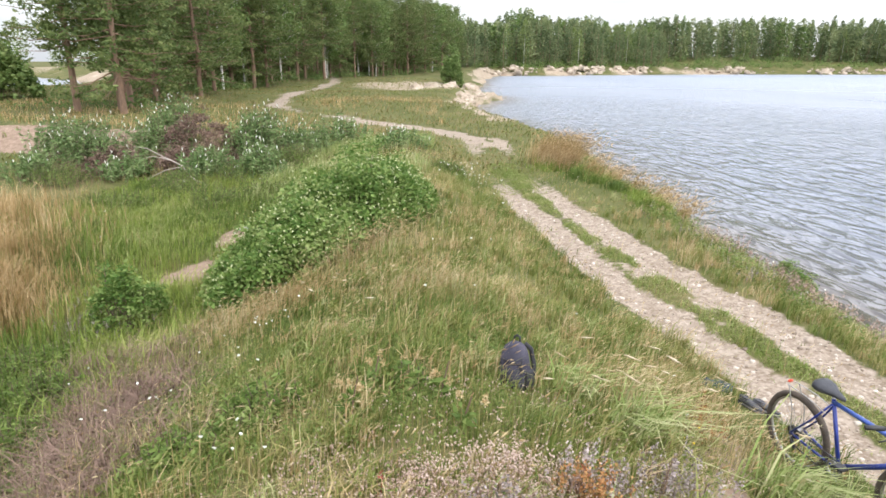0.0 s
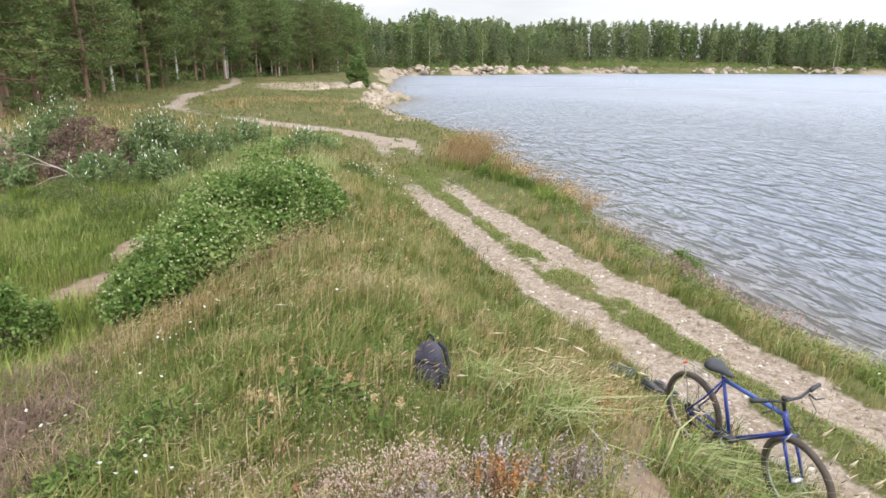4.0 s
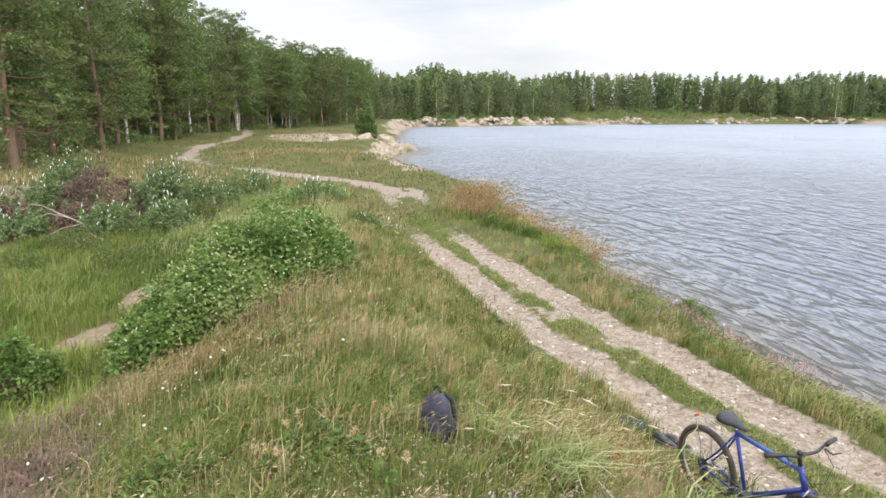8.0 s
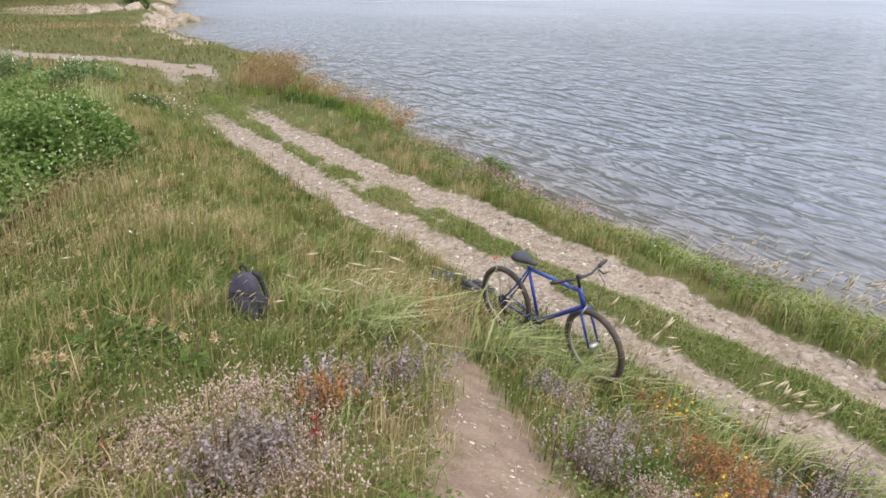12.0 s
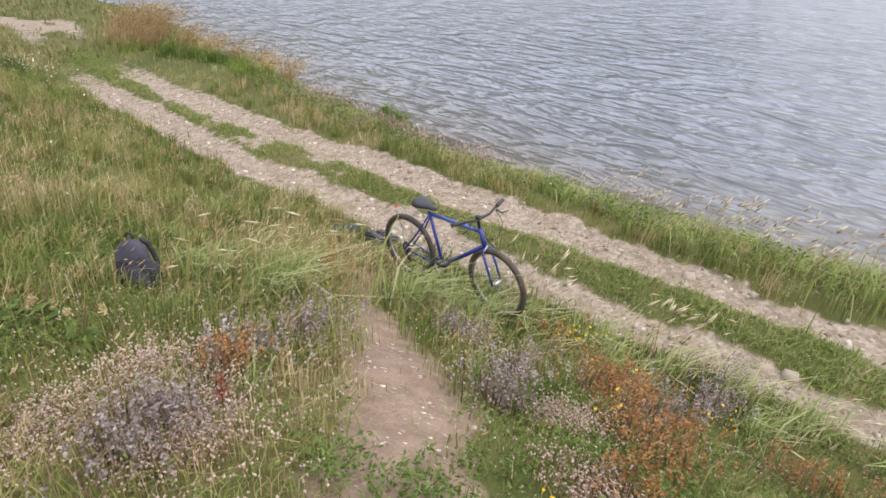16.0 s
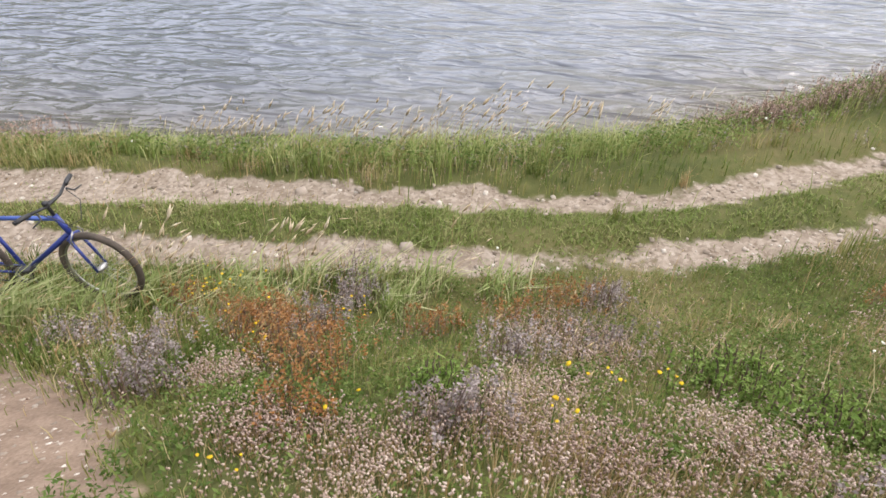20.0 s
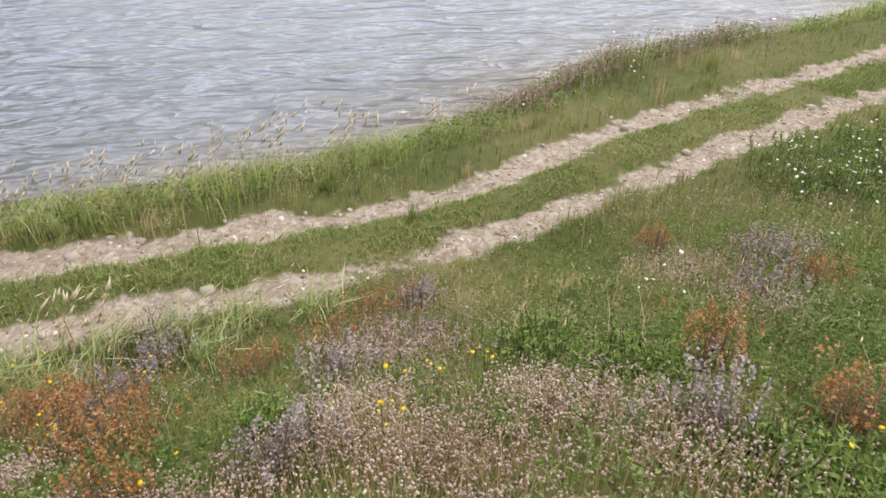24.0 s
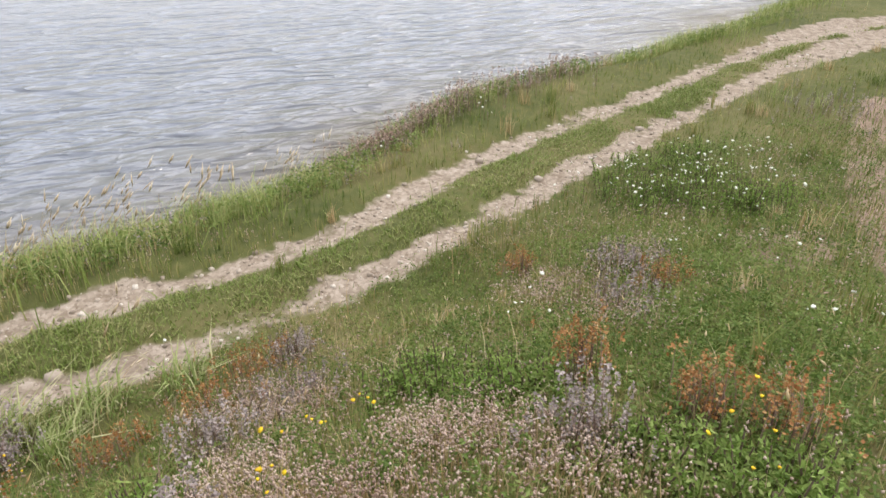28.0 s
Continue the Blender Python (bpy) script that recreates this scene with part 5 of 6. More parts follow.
bush("scrub", 31, (-39, 55), (4, 3), 3.6, 0, MAT_LEAF, 0.4, 260, 0.8, "dark rounded willow scrub by the pond")
bush("scrub", 32, (-44, 62), (4, 3), 4.0, 0, MAT_LEAF, 0.4, 260, 0.8, "dark rounded willow scrub by the pond")
bush("scrub", 34, (20.0, -27.5), (3.5, 2.2), 2.6, 40, MAT_LEAF, 0.3, 260, 0.6, "dark green scrub at the track's southern bend")
bush("scrub", 35, (15.0, -28.5), (3.0, 2.2), 2.4, 0, MAT_LEAF, 0.3, 260, 0.6, "dark green scrub at the track's southern bend")
bush("young_birch", 33, (1.2, 96), (1.5, 1.5), 3.4, 0, MAT_LEAF, 0.3, 240, 0.5, "bushy young birch on the sandy headland")


def tussock(x, y, seed, tall, count, label):
    rng = rng_of(seed)
    g = rng.randn(count, 2) * 0.09
    z0 = float(height(x, y))
    base = np.stack([g[:, 0], g[:, 1], height(x + g[:, 0], y + g[:, 1]) - z0 - 0.012], -1)
    v, f, _ = blades(rng, base, tall, 0.013, 0.6, wind=(0.36, -0.26), arch=1.0)
    ob = solid("grass_tussock", mesh_of("grass_tussock", v, *f), MAT_TUSSOCK, m=pose(x, y, z0))
    tagged(ob, label, "grass", "tussocks above the track")


TUSSOCKS = ((1.44, 3.99, 0.55), (1.28, 3.8, 0.45), (1.7, 4.2, 0.42), (2.36, 3.72, 0.6), (2.55, 3.95, 0.45), (2.62, 3.85, 0.45), (2.85, 3.62, 0.42), (3.0, 3.4, 0.4), (2.75, 3.3, 0.38), (3.3, 3.3, 0.36), (3.1, 2.9, 0.3),
            (3.6, 2.75, 0.42), (3.45, 2.4, 0.3), (3.85, 2.2, 0.42), (4.0, 1.7, 0.38), (3.8, 1.35, 0.3), (4.15, 1.15, 0.38), (4.2, 0.6, 0.32), (1.0, 4.3, 0.4))
for i, (x, y, h) in enumerate(TUSSOCKS):
    tussock(x, y, 200 + i, h, (120, 80, 100)[i % 3], "arching pale green grass tussock blown by the wind")


def thistle(x, y, seed, tall):
    rng = rng_of(seed)
    root = new("thistle")
    root.matrix_basis = pose(x, y, float(height(x, y)) - 0.02)
    top = np.array([0.06, -0.03, tall])
    v, f = tube([(0, 0, 0), (0.02, 0, 0.5 * tall), top], (0.009, 0.007, 0.004), 6)
    solid("stalk", mesh_of("stalk", v, f, smooth=True), MAT_BROWN, root)
    for i in range(4):
        u = rng.uniform(0.72, 1.0)
        at = np.array([0.06 * u, -0.03 * u, tall * u]) + rng.randn(3) * (0.05, 0.05, 0.02)
        v, f = leaves(rng, at[None], (0.024, 0.024, 0.035), 30, 0.022, slim=0.16)
        solid("fluffy_head", mesh_of("fluffy_head", v, f), MAT_STRAW, root)
    v, f = leaves(rng, np.array([(0.01, 0, u * tall) for u in (0.15, 0.3, 0.45, 0.6)]), (0.07, 0.07, 0.05), 7, 0.11, slim=0.14)
    solid("foliage", mesh_of("foliage", v, f), MAT_HERB, root)["kind"] = "stuff"
    tagged(root, "withered thistle with pale fluffy seed heads", "weeds", "thistles on the mound")


for i, (x, y, h) in enumerate(((-0.5, 3.95, 0.36), (-0.6, 3.6, 0.36), (-0.02, 3.7, 0.38), (0.12, 3.3, 0.32))):
    thistle(x, y, 400 + i, h)


def red_dock(x, y, seed):
    rng = rng_of(seed)
    root = new("red_dock")
    root.matrix_basis = pose(x, y, float(height(x, y)) - 0.02)
    v, f = tube([(0, 0, 0), (0.01, 0.01, 0.1), (0.02, 0.0, 0.2)], (0.005, 0.004, 0.002), 5)
    solid("stalk", mesh_of("stalk", v, f, smooth=True), MAT_DOCK, root)
    for i in range(5):
        v, f = leaves(rng, np.array([(0.012, 0, 0.06 + 0.035 * i)]), (0.03, 0.03, 0.02), 2, 0.06, slim=0.16)
        solid("leaf", mesh_of("leaf", v, f), MAT_DOCK, root)
    tagged(root, "small bright red dock plant among clover heads", "weeds", "red docks on the mound")


MAT_DOCK = foliage("red_dock_leaves", [(0.2, (0.20, 0.05, 0.035)), (0.8, (0.36, 0.12, 0.08))], 3.0, 0.2)
for i, (x, y) in enumerate(((0.72, 2.75), (0.57, 2.3), (-0.3, 2.5))):
    red_dock(x, y, 420 + i)


def dead_branch():
    rng = rng_of(77)
    root = new("dead_branch")
    root.matrix_basis = pose(-8.4, 19.9, float(height(-8.4, 19.9)))
    main = np.array([(-0.9, 0.6, 0.75), (-0.4, 0.3, 0.62), (0.1, -0.1, 0.5), (0.5, -0.5, 0.2), (1.15, -1.0, 0.06)])
    v, f = tube(main, (0.014, 0.022, 0.028, 0.032, 0.04), 7)
    solid("trunk", mesh_of("trunk", v, f, smooth=True), MAT_DEADWOOD, root)
    for a, b, c in (((-0.4, 0.3, 0.62), (-0.9, 0.1, 0.8), (-1.3, 0.1, 0.7)), ((0.1, -0.1, 0.5), (-0.3, -0.5, 0.45), (-0.8, -0.7, 0.2)), ((0.5, -0.5, 0.2), (0.0, -0.9, 0.15), (-0.5, -1.1, 0.05)), ((-0.9, 0.6, 0.75), (-1.4, 0.8, 0.95), (-1.9, 0.9, 1.0))):
        v, f = tube([a, b, c], (0.018, 0.013, 0.005), 6)
        solid("twig", mesh_of("twig", v, f, smooth=True), MAT_DEADWOOD, root)
    tagged(root, "bleached dead branch lying in the hollow", "branch")


dead_branch()


# ---------------------------------------------------------------- trees
def pine(seed, tall, crown_from, reach, limbs=62, per=34, leaf=0.30, needles=MAT_NEEDLE):
    """A pine: bent trunk, limbs, needle pads along the limbs."""
    rng = rng_of(seed)
    tree = new("pine_tree")
    zs = np.linspace(-0.3, tall * 0.97, 9)
    bend = np.cumsum(rng.randn(9, 2) * 0.012 * tall, 0) * 0.3
    trunk = np.stack([bend[:, 0], bend[:, 1], zs], -1)
    trunk[0, :2] = trunk[1, :2]
    rad = np.interp(zs, (0, 0.2 * tall, tall), (0.0135 * tall, 0.0105 * tall, 0.015))
    pieces, centers, sizes = [], [], []
    for i in range(limbs):
        u = crown_from + (0.985 - crown_from) * ((i + rng.rand()) / limbs) ** 1.25
        at = np.array([np.interp(u * tall, zs, trunk[:, k]) for k in range(3)])
        a = i * 2.4 + rng.rand() * 1.2
        w = (1 - u) / (1 - crown_from)
        long = reach * (0.22 + 0.78 * np.sin(np.pi * min(1, 0.12 + 0.5 * w))) * (0.55 + 0.6 * rng.rand())
        rise = rng.uniform(-0.2, 0.25) + 0.5 * (u - 0.55)
        way = np.array([np.cos(a), np.sin(a), rise])
        limb = [at, at + way * long * 0.5 - (0, 0, 0.05 * long), at + way * long + (0, 0, 0.03 * long)]
        pieces.append(tube(limb, (0.055 * (1.2 - u), 0.035 * (1.2 - u), 0.008), 4))
        for q in (0.3, 0.55, 0.8, 1.02):
            centers.append(at + way * long * q + rng.randn(3) * 0.25 + (0, 0, 0.1))
            sizes.append(np.array([0.74, 0.74, 0.34]) * (0.46 + 0.12 * reach) * (0.6 + 0.7 * rng.rand()))
    for i in range(int(26 * crown_from)):
        u = rng.uniform(0.1, crown_from)
        at = np.array([np.interp(u * tall, zs, trunk[:, k]) for k in range(3)])
        a = rng.rand() * 6.283
        pieces.append(tube([at, at + np.array([np.cos(a), np.sin(a), rng.uniform(-0.2, 0.2)]) * rng.uniform(0.5, 1.9)], (0.025, 0.006), 4))
    v, f = tube(trunk, rad, 9)
    solid("trunk", mesh_of("trunk", v, f, smooth=True), MAT_PINE_BARK, tree)
    v, f = merge(pieces)
    solid("branchwork", mesh_of("branchwork", v, f, smooth=True), MAT_PINE_BARK, tree)["kind"] = "stuff"
    v, f = leaves(rng, np.array(centers), np.array(sizes), per, leaf, slim=0.22)
    solid("crown", mesh_of("crown", v, f), needles, tree)["kind"] = "stuff"
    return tree


def birch(seed, tall, reach, limbs=40, per=26, leaf=0.24):
    rng = rng_of(seed)
    tree = new("birch_tree")
    zs = np.linspace(-0.3, tall * 0.95, 9)
    bend = np.cumsum(rng.randn(9, 2) * 0.02 * tall, 0) * 0.3
    trunk = np.stack([bend[:, 0], bend[:, 1], zs], -1)
    trunk[0, :2] = trunk[1, :2]
    pieces, centers, sizes = [], [], []
    for i in range(limbs):
        u = 0.2 + 0.77 * (i + rng.rand()) / limbs
        at = np.array([np.interp(u * tall, zs, trunk[:, k]) for k in range(3)])
        a = i * 2.4 + rng.rand()
        long = reach * (0.3 + 0.7 * np.sin(np.pi * (1 - u) ** 0.8)) * (0.6 + 0.6 * rng.rand())
        way = np.array([np.cos(a), np.sin(a), 0.7 * rng.rand() + 0.3])
        pieces.append(tube([at, at + way * long * 0.6, at + way * long], (0.035, 0.02, 0.006), 4))
        for q in (0.4, 0.75, 1.0):
            centers.append(at + way * long * q + rng.randn(3) * 0.15 * reach * 0.4)
            sizes.append(np.array([0.55, 0.55, 0.6]) * reach * 0.42 * (0.7 + 0.5 * rng.rand()))
    v, f = tube(trunk, np.interp(zs, (0, tall), (0.010 * tall, 0.012)), 8)
    solid("trunk", mesh_of("trunk", v, f, smooth=True), MAT_BIRCH_BARK, tree)
    v, f = merge(pieces)
    solid("branchwork", mesh_of("branchwork", v, f, smooth=True), MAT_BIRCH_BARK, tree)["kind"] = "stuff"
    v, f = leaves(rng, np.array(centers), np.array(sizes), per, leaf, 0.5)
    solid("crown", mesh_of("crown", v, f), MAT_LEAF, tree)["kind"] = "stuff"
    return tree


def far_tree(seed, name, tall, reach, crown_from, taper, leaf_mat, bark):
    """A tree of the far wood: trunk and a crown of clumps narrowing to the top."""
    rng = rng_of(seed)
    tree = new(name)
    v, f = tube([(0, 0, -0.3), (0.15 * rng.randn(), 0.15 * rng.randn(), 0.5 * tall), (0, 0, 0.96 * tall)], (0.17, 0.12, 0.03), 6)
    solid("trunk", mesh_of("trunk", v, f, smooth=True), bark, tree)
    centers, sizes = [], []
    for i in range(34):
        u = (i + rng.rand()) / 34
        w = (reach * min(1.0, 0.65 + 1.4 * u) * (1 - u ** (3.2 - 2.0 * taper)) + 0.35) * (0.7 + 0.6 * rng.rand())
        a = i * 2.4 + rng.rand()
        r = 0.6 * w
        centers.append((r * np.cos(a), r * np.sin(a), tall * (crown_from + (0.97 - crown_from) * u)))
        sizes.append(np.array([0.5 * w + 0.3, 0.5 * w + 0.3, 0.28 * w + 0.6]))
    v, f = leaves(rng, np.array(centers), np.array(sizes), 26, 0.55, slim=0.35)
    solid("crown", mesh_of("crown", v, f), leaf_mat, tree)["kind"] = "stuff"
    return tree


def planted(protos, spots, label, category, group):
    """Copies of the models at (x, y, scale, turn)."""
    used = set()
    for i, (x, y, s, turn) in enumerate(spots):
        ob = protos[i % len(protos)]
        m = pose(x, y, float(height(x, y)) - 0.05, 0, 0, turn)
        if i % len(protos) in used:
            ob = copy_thing(ob, m)
        else:
            ob.matrix_basis = m
            used.add(i % len(protos))
        ob.scale = (s, s, s)
        tagged(ob, label, category, group)


# wood along the track: front row, then the depth behind it
EDGE_Y, EDGE_X = (40, 43, 66, 100, 124, 150, 175, 215, 240), (-24, -21.5, -23.5, -22, -18, -9, -1, 6, 10)
rng = rng_of(8)
front, deep, light = [], [], []
for x, y in ((-21.3, 42.5), (-25.4, 44.2), (-23.8, 66.5), (-24.3, 49.5), (-24.2, 54), (-22.8, 60), (-23.0, 45.6), (-27.5, 56)):
    front.append((x, y, rng.uniform(0.88, 1.05), rng.uniform(0, 360)))
def spaced(x, y, gap):
    return all(math.hypot(x - s[0], y - s[1]) > gap for s in front + deep + light)
tries = 0
while len(front) + len(light) < 66 and tries < 9000:
    tries += 1
    y = 43 + 172 * rng.rand() ** 1.2
    x = np.interp(y, EDGE_Y, EDGE_X) - rng.uniform(0.3, 5.5)
    if -x / y < 0.51 and spaced(x, y, 2.6) and shore(np.array([x]), np.array([y]))[0] > 2.5:
        (light if rng.rand() < 0.14 and y > 70 else front).append((x, y, rng.uniform(0.82, 1.08), rng.uniform(0, 360)))
tries = 0
while len(deep) < 56 and tries < 9000:
    tries += 1
    y = 46 + 190 * rng.rand()
    x = np.interp(y, EDGE_Y, EDGE_X) - rng.uniform(5, 24 if y < 90 else 30)
    if spaced(x, y, 2.8) and shore(np.array([x]), np.array([y]))[0] > 4 and -x / y < 0.51:
        deep.append((x, y, rng.uniform(0.85, 1.12), rng.uniform(0, 360)))
planted([pine(40 + i, 18, (0.13, 0.24, 0.17, 0.30, 0.10)[i], 4.0, 74, 38, 0.27) for i in range(5)], front, "tall dark green pine tree at the wood's edge", "tree", "pines by the track")
planted([pine(50 + i, 18, (0.10, 0.2, 0.14)[i], 4.2, 40, 20, 0.55) for i in range(3)], deep, "tall pine tree deeper in the wood", "tree", "pines by the track")
planted([birch(55 + i, 17, 3.8, 60, 34, 0.36) for i in range(2)], light, "slender birch with a pale trunk among pines", "tree", "birches by the track")
bush_rng = rng_of(12)
v, f = [], []
pts = []
for i in range(420):
    y = 45 + 160 * bush_rng.rand()
    x = np.interp(y, EDGE_Y, EDGE_X) + bush_rng.uniform(-9, 0.6)
    pts.append((x, y, float(height(x, y)) + bush_rng.uniform(0.1, 0.9)))
v, f = leaves(bush_rng, np.array(pts), (0.9, 0.9, 0.6), 26, 0.28)
stuff("undergrowth", [(v, [f], MAT_LEAF)], "low green undergrowth below the pines", "undergrowth")

# wood across the lake and beyond the pond
rng = rng_of(9)
pspots, bspots = [], []
while len(pspots) + len(bspots) < 215:
    x, y = rng.uniform(-4, 330), rng.uniform(205, 345)
    d = shore(np.array([x]), np.array([y]))[0]
    if 7 < d < 34 and x > -26 + (y - 150) * 0.3 and not (95 < x < 205 and d < 24):
        (bspots if rng.rand() < 0.22 else pspots).append((x, y, rng.uniform(0.5, 0.98) * (0.85 + 0.4 * float(value_noise(np.array(x * 0.05), np.array(0.5), 81))), rng.uniform(0, 360)))
for i in range(9):
    bspots.append((-165 + 9 * i + rng.uniform(-3, 3), 205 + rng.uniform(0, 16), rng.uniform(0.7, 1.0), rng.uniform(0, 360)))
planted([far_tree(60 + i, "pine_tree", 19.5, *((3.6, 0.03, 0.5), (3.3, 0.16, 0.2), (3.9, 0.06, 1.0), (3.4, 0.02, 0.8))[i], MAT_FAR, MAT_PINE_BARK) for i in range(4)], pspots, "distant pine tree beyond the lake's far bank", "tree", "far wood")
planted([far_tree(70 + i, "birch_tree", 18, 3.3, (0.05, 0.2, 0.1)[i], 0.4, MAT_BRIGHT, MAT_BIRCH_BARK) for i in range(3)], bspots, "distant pale-trunked birch beyond the water", "tree", "far wood")


def massed(rng, spots, per, leaf):
    """Crowns and trunks of many trees in one go: (x, y, height)."""
    centers, sizes, trunks = [], [], []
    for x, y, tall in spots:
        z0 = float(height(x, y))
        slim = rng.uniform(0.8, 1.3)
        trunks.append(tube([(x, y, z0 - 0.3), (x + 0.2 * rng.randn(), y, z0 + tall * 0.9)], (0.16, 0.05), 4))
        for k in range(8):
            u = 0.06 + 0.125 * k
            centers.append((x + 0.5 * rng.randn(), y + 0.5 * rng.randn(), z0 + tall * u))
            sizes.append(np.array([3.0 * slim * (1.0 - 0.72 * u ** 2.2), 3.0 * slim * (1.0 - 0.72 * u ** 2.2), 0.115 * tall]))
    lv, lf = leaves(rng, np.array(centers), np.array(sizes), per, leaf)
    tv, tf = merge(trunks)
    return lv, lf, tv, tf


spots = []
while len(spots) < 860:
    x, y = rng.uniform(-20, 400), rng.uniform(200, 390)
    d = shore(np.array([x]), np.array([y]))[0]
    if 13 < d < 62 and not (95 < x < 205 and d < 24):
        spots.append((x, y, rng.uniform(14, 18) * (0.78 + 0.45 * float(value_noise(np.array(x * 0.06), np.array(0.5), 81)))))
v, f, tv, tf = massed(rng, spots, 38, 1.0)
cut = len(f) // 5
stuff("far_wood", [(v, [f[cut:]], MAT_FAR), (v[:4 * cut], [f[:cut]], MAT_LEAF), (tv, [tf], MAT_PINE_BARK)], "dense dark green wood behind the far bank", "forest")
spots = []
while len(spots) < 150:
    y = 50 + 190 * rng.rand()
    x = np.interp(y, EDGE_Y, EDGE_X) - rng.uniform(9, 34 if y > 100 else 20)
    if shore(np.array([x]), np.array([y]))[0] > 4 and -x / y < 0.5:
        spots.append((x, y, rng.uniform(14, 19)))
v, f, tv, tf = massed(rng, spots, 30, 0.75)
stuff("deep_wood", [(v, [f], MAT_NEEDLE), (tv, [tf], MAT_PINE_BARK)], "dense dark green wood behind the front pines", "forest")
pts = []
while len(pts) < 620:
    x, y = rng.uniform(10, 330), rng.uniform(215, 310)
    d = shore(np.array([x]), np.array([y]))[0]
    if 2.5 < d < 22 and rng.rand() < np.interp(d, (3, 7), (0.25, 1)):
        pts.append((x, y, float(height(x, y)) + rng.uniform(0.2, 0.8) + 0.16 * max(0, d - 4) * rng.rand()))
v, f = leaves(rng, np.array(pts), (1.6, 1.6, 1.1), 34, 0.5)
stuff("far_scrub", [(v, [f], MAT_LEAF)], "low green scrub on the far bank", "undergrowth")


# boulders and sand heaps on the far bank and headland
def boulder(seed):
    rng = rng_of(seed)
    bm = bmesh.new()
    bmesh.ops.create_icosphere(bm, subdivisions=2, radius=1)
    for p in bm.verts:
        p.co *= 0.75 + 0.55 * noise.noise(p.co * 1.3 + Vector((seed, 0, 0)))
        p.co.z *= 0.75
    return part("boulder", bm, MAT_BOULDER, None)


rocks = [boulder(i) for i in range(4)]
spots = []
rng = rng_of(14)
while len(spots) < 330:
    x, y = (rng.uniform(10, 260), rng.uniform(215, 295)) if len(spots) < 300 else (rng.uniform(-6, 9), rng.uniform(58, 130))
    d = shore(np.array([x]), np.array([y]))[0]
    if 0.2 < d < (5.0 if len(spots) < 300 else 2.5) and (len(spots) >= 300 or rng.rand() < 2.2 * value_noise(np.array([x * 0.09]), np.array([y * 0.02]), 48)[0] - 0.5):
        spots.append((x, y, 0.5 + 1.7 * rng.rand() ** 2.2 if len(spots) < 300 else rng.uniform(0.3, 1.1), rng.uniform(0, 360)))
for x, y, s in ((-1.5, 84, 1.6), (1.0, 86, 1.4), (3.0, 83, 1.3), (-3.5, 80, 1.2), (4.5, 85, 1.1), (5.6, 83, 0.9), (0.5, 80, 1.0)):
    spots.append((x, y, s, rng.uniform(0, 360)))
planted(rocks, spots, "pale sandy boulder on the lake bank", "boulder", "boulders along the bank")


# ---------------------------------------------------------------- bicycle
MAT_BLUE = surface("blue_paint", [(0.3, (0.016, 0.03, 0.17)), (0.6, (0.026, 0.048, 0.26)), (0.8, (0.05, 0.075, 0.26))], 9, 0.32, 0.1, 0.05, specular=0.6)
# Lighter copy of the blue, with the top tube's highlight in the colour.
MAT_BLUE_LIT = surface("highlit_blue_paint", [(0.3, (0.035, 0.075, 0.29)), (0.6, (0.055, 0.11, 0.38)), (0.8, (0.09, 0.15, 0.42))], 9, 0.3, 0.1, 0.05, specular=0.6)
MAT_RUBBER = surface("worn_rubber", [(0.3, (0.042, 0.034, 0.027)), (0.7, (0.115, 0.09, 0.07))], 12, 0.85, bump=0.3)
MAT_BLACK = surface("black_plastic", [(0.3, (0.016, 0.016, 0.018)), (0.7, (0.04, 0.04, 0.043))], 15, 0.5, bump=0.1)
MAT_STEEL = surface("dull_steel", [(0.3, (0.30, 0.29, 0.28)), (0.7, (0.52, 0.51, 0.50))], 15, 0.4, 0.85, 0.08)
MAT_RED = surface("red_reflector", [(0.3, (0.45, 0.05, 0.03)), (0.7, (0.65, 0.12, 0.07))], 30, 0.3)
MAT_LEATHER = surface("saddle_vinyl", [(0.3, (0.022, 0.024, 0.03)), (0.7, (0.055, 0.057, 0.065))], 18, 0.45, bump=0.15)


def ring(center, big, small, n=48, k=8):
    """A tyre or rim standing in the xz plane."""
    a = np.linspace(0, 2 * np.pi, n, endpoint=False)
    b = np.linspace(0, 2 * np.pi, k, endpoint=False)
    r = np.broadcast_to(big + small * np.cos(b)[None, :], (n, k))
    v = np.stack([center[0] + r * np.cos(a)[:, None], center[1] + np.broadcast_to(small * np.sin(b)[None, :], r.shape), center[2] + r * np.sin(a)[:, None]], -1)
    i, j = np.arange(n)[:, None], np.arange(k)[None, :]
    f = np.stack([i * k + j, i * k + (j + 1) % k, ((i + 1) % n) * k + (j + 1) % k, ((i + 1) % n) * k + j], -1).reshape(-1, 4)
    return v.reshape(-1, 3), f


def bar(name, pts, radius, mat, parent, label="", k=10):
    v, f = tube(np.array(pts, float), radius, k)
    n = len(pts)
    caps = [np.arange(k)[None, ::-1], (np.arange(k) + (n - 1) * k)[None]]
    return solid(name, mesh_of(name, v, f, *caps, smooth=True), mat, parent, label)


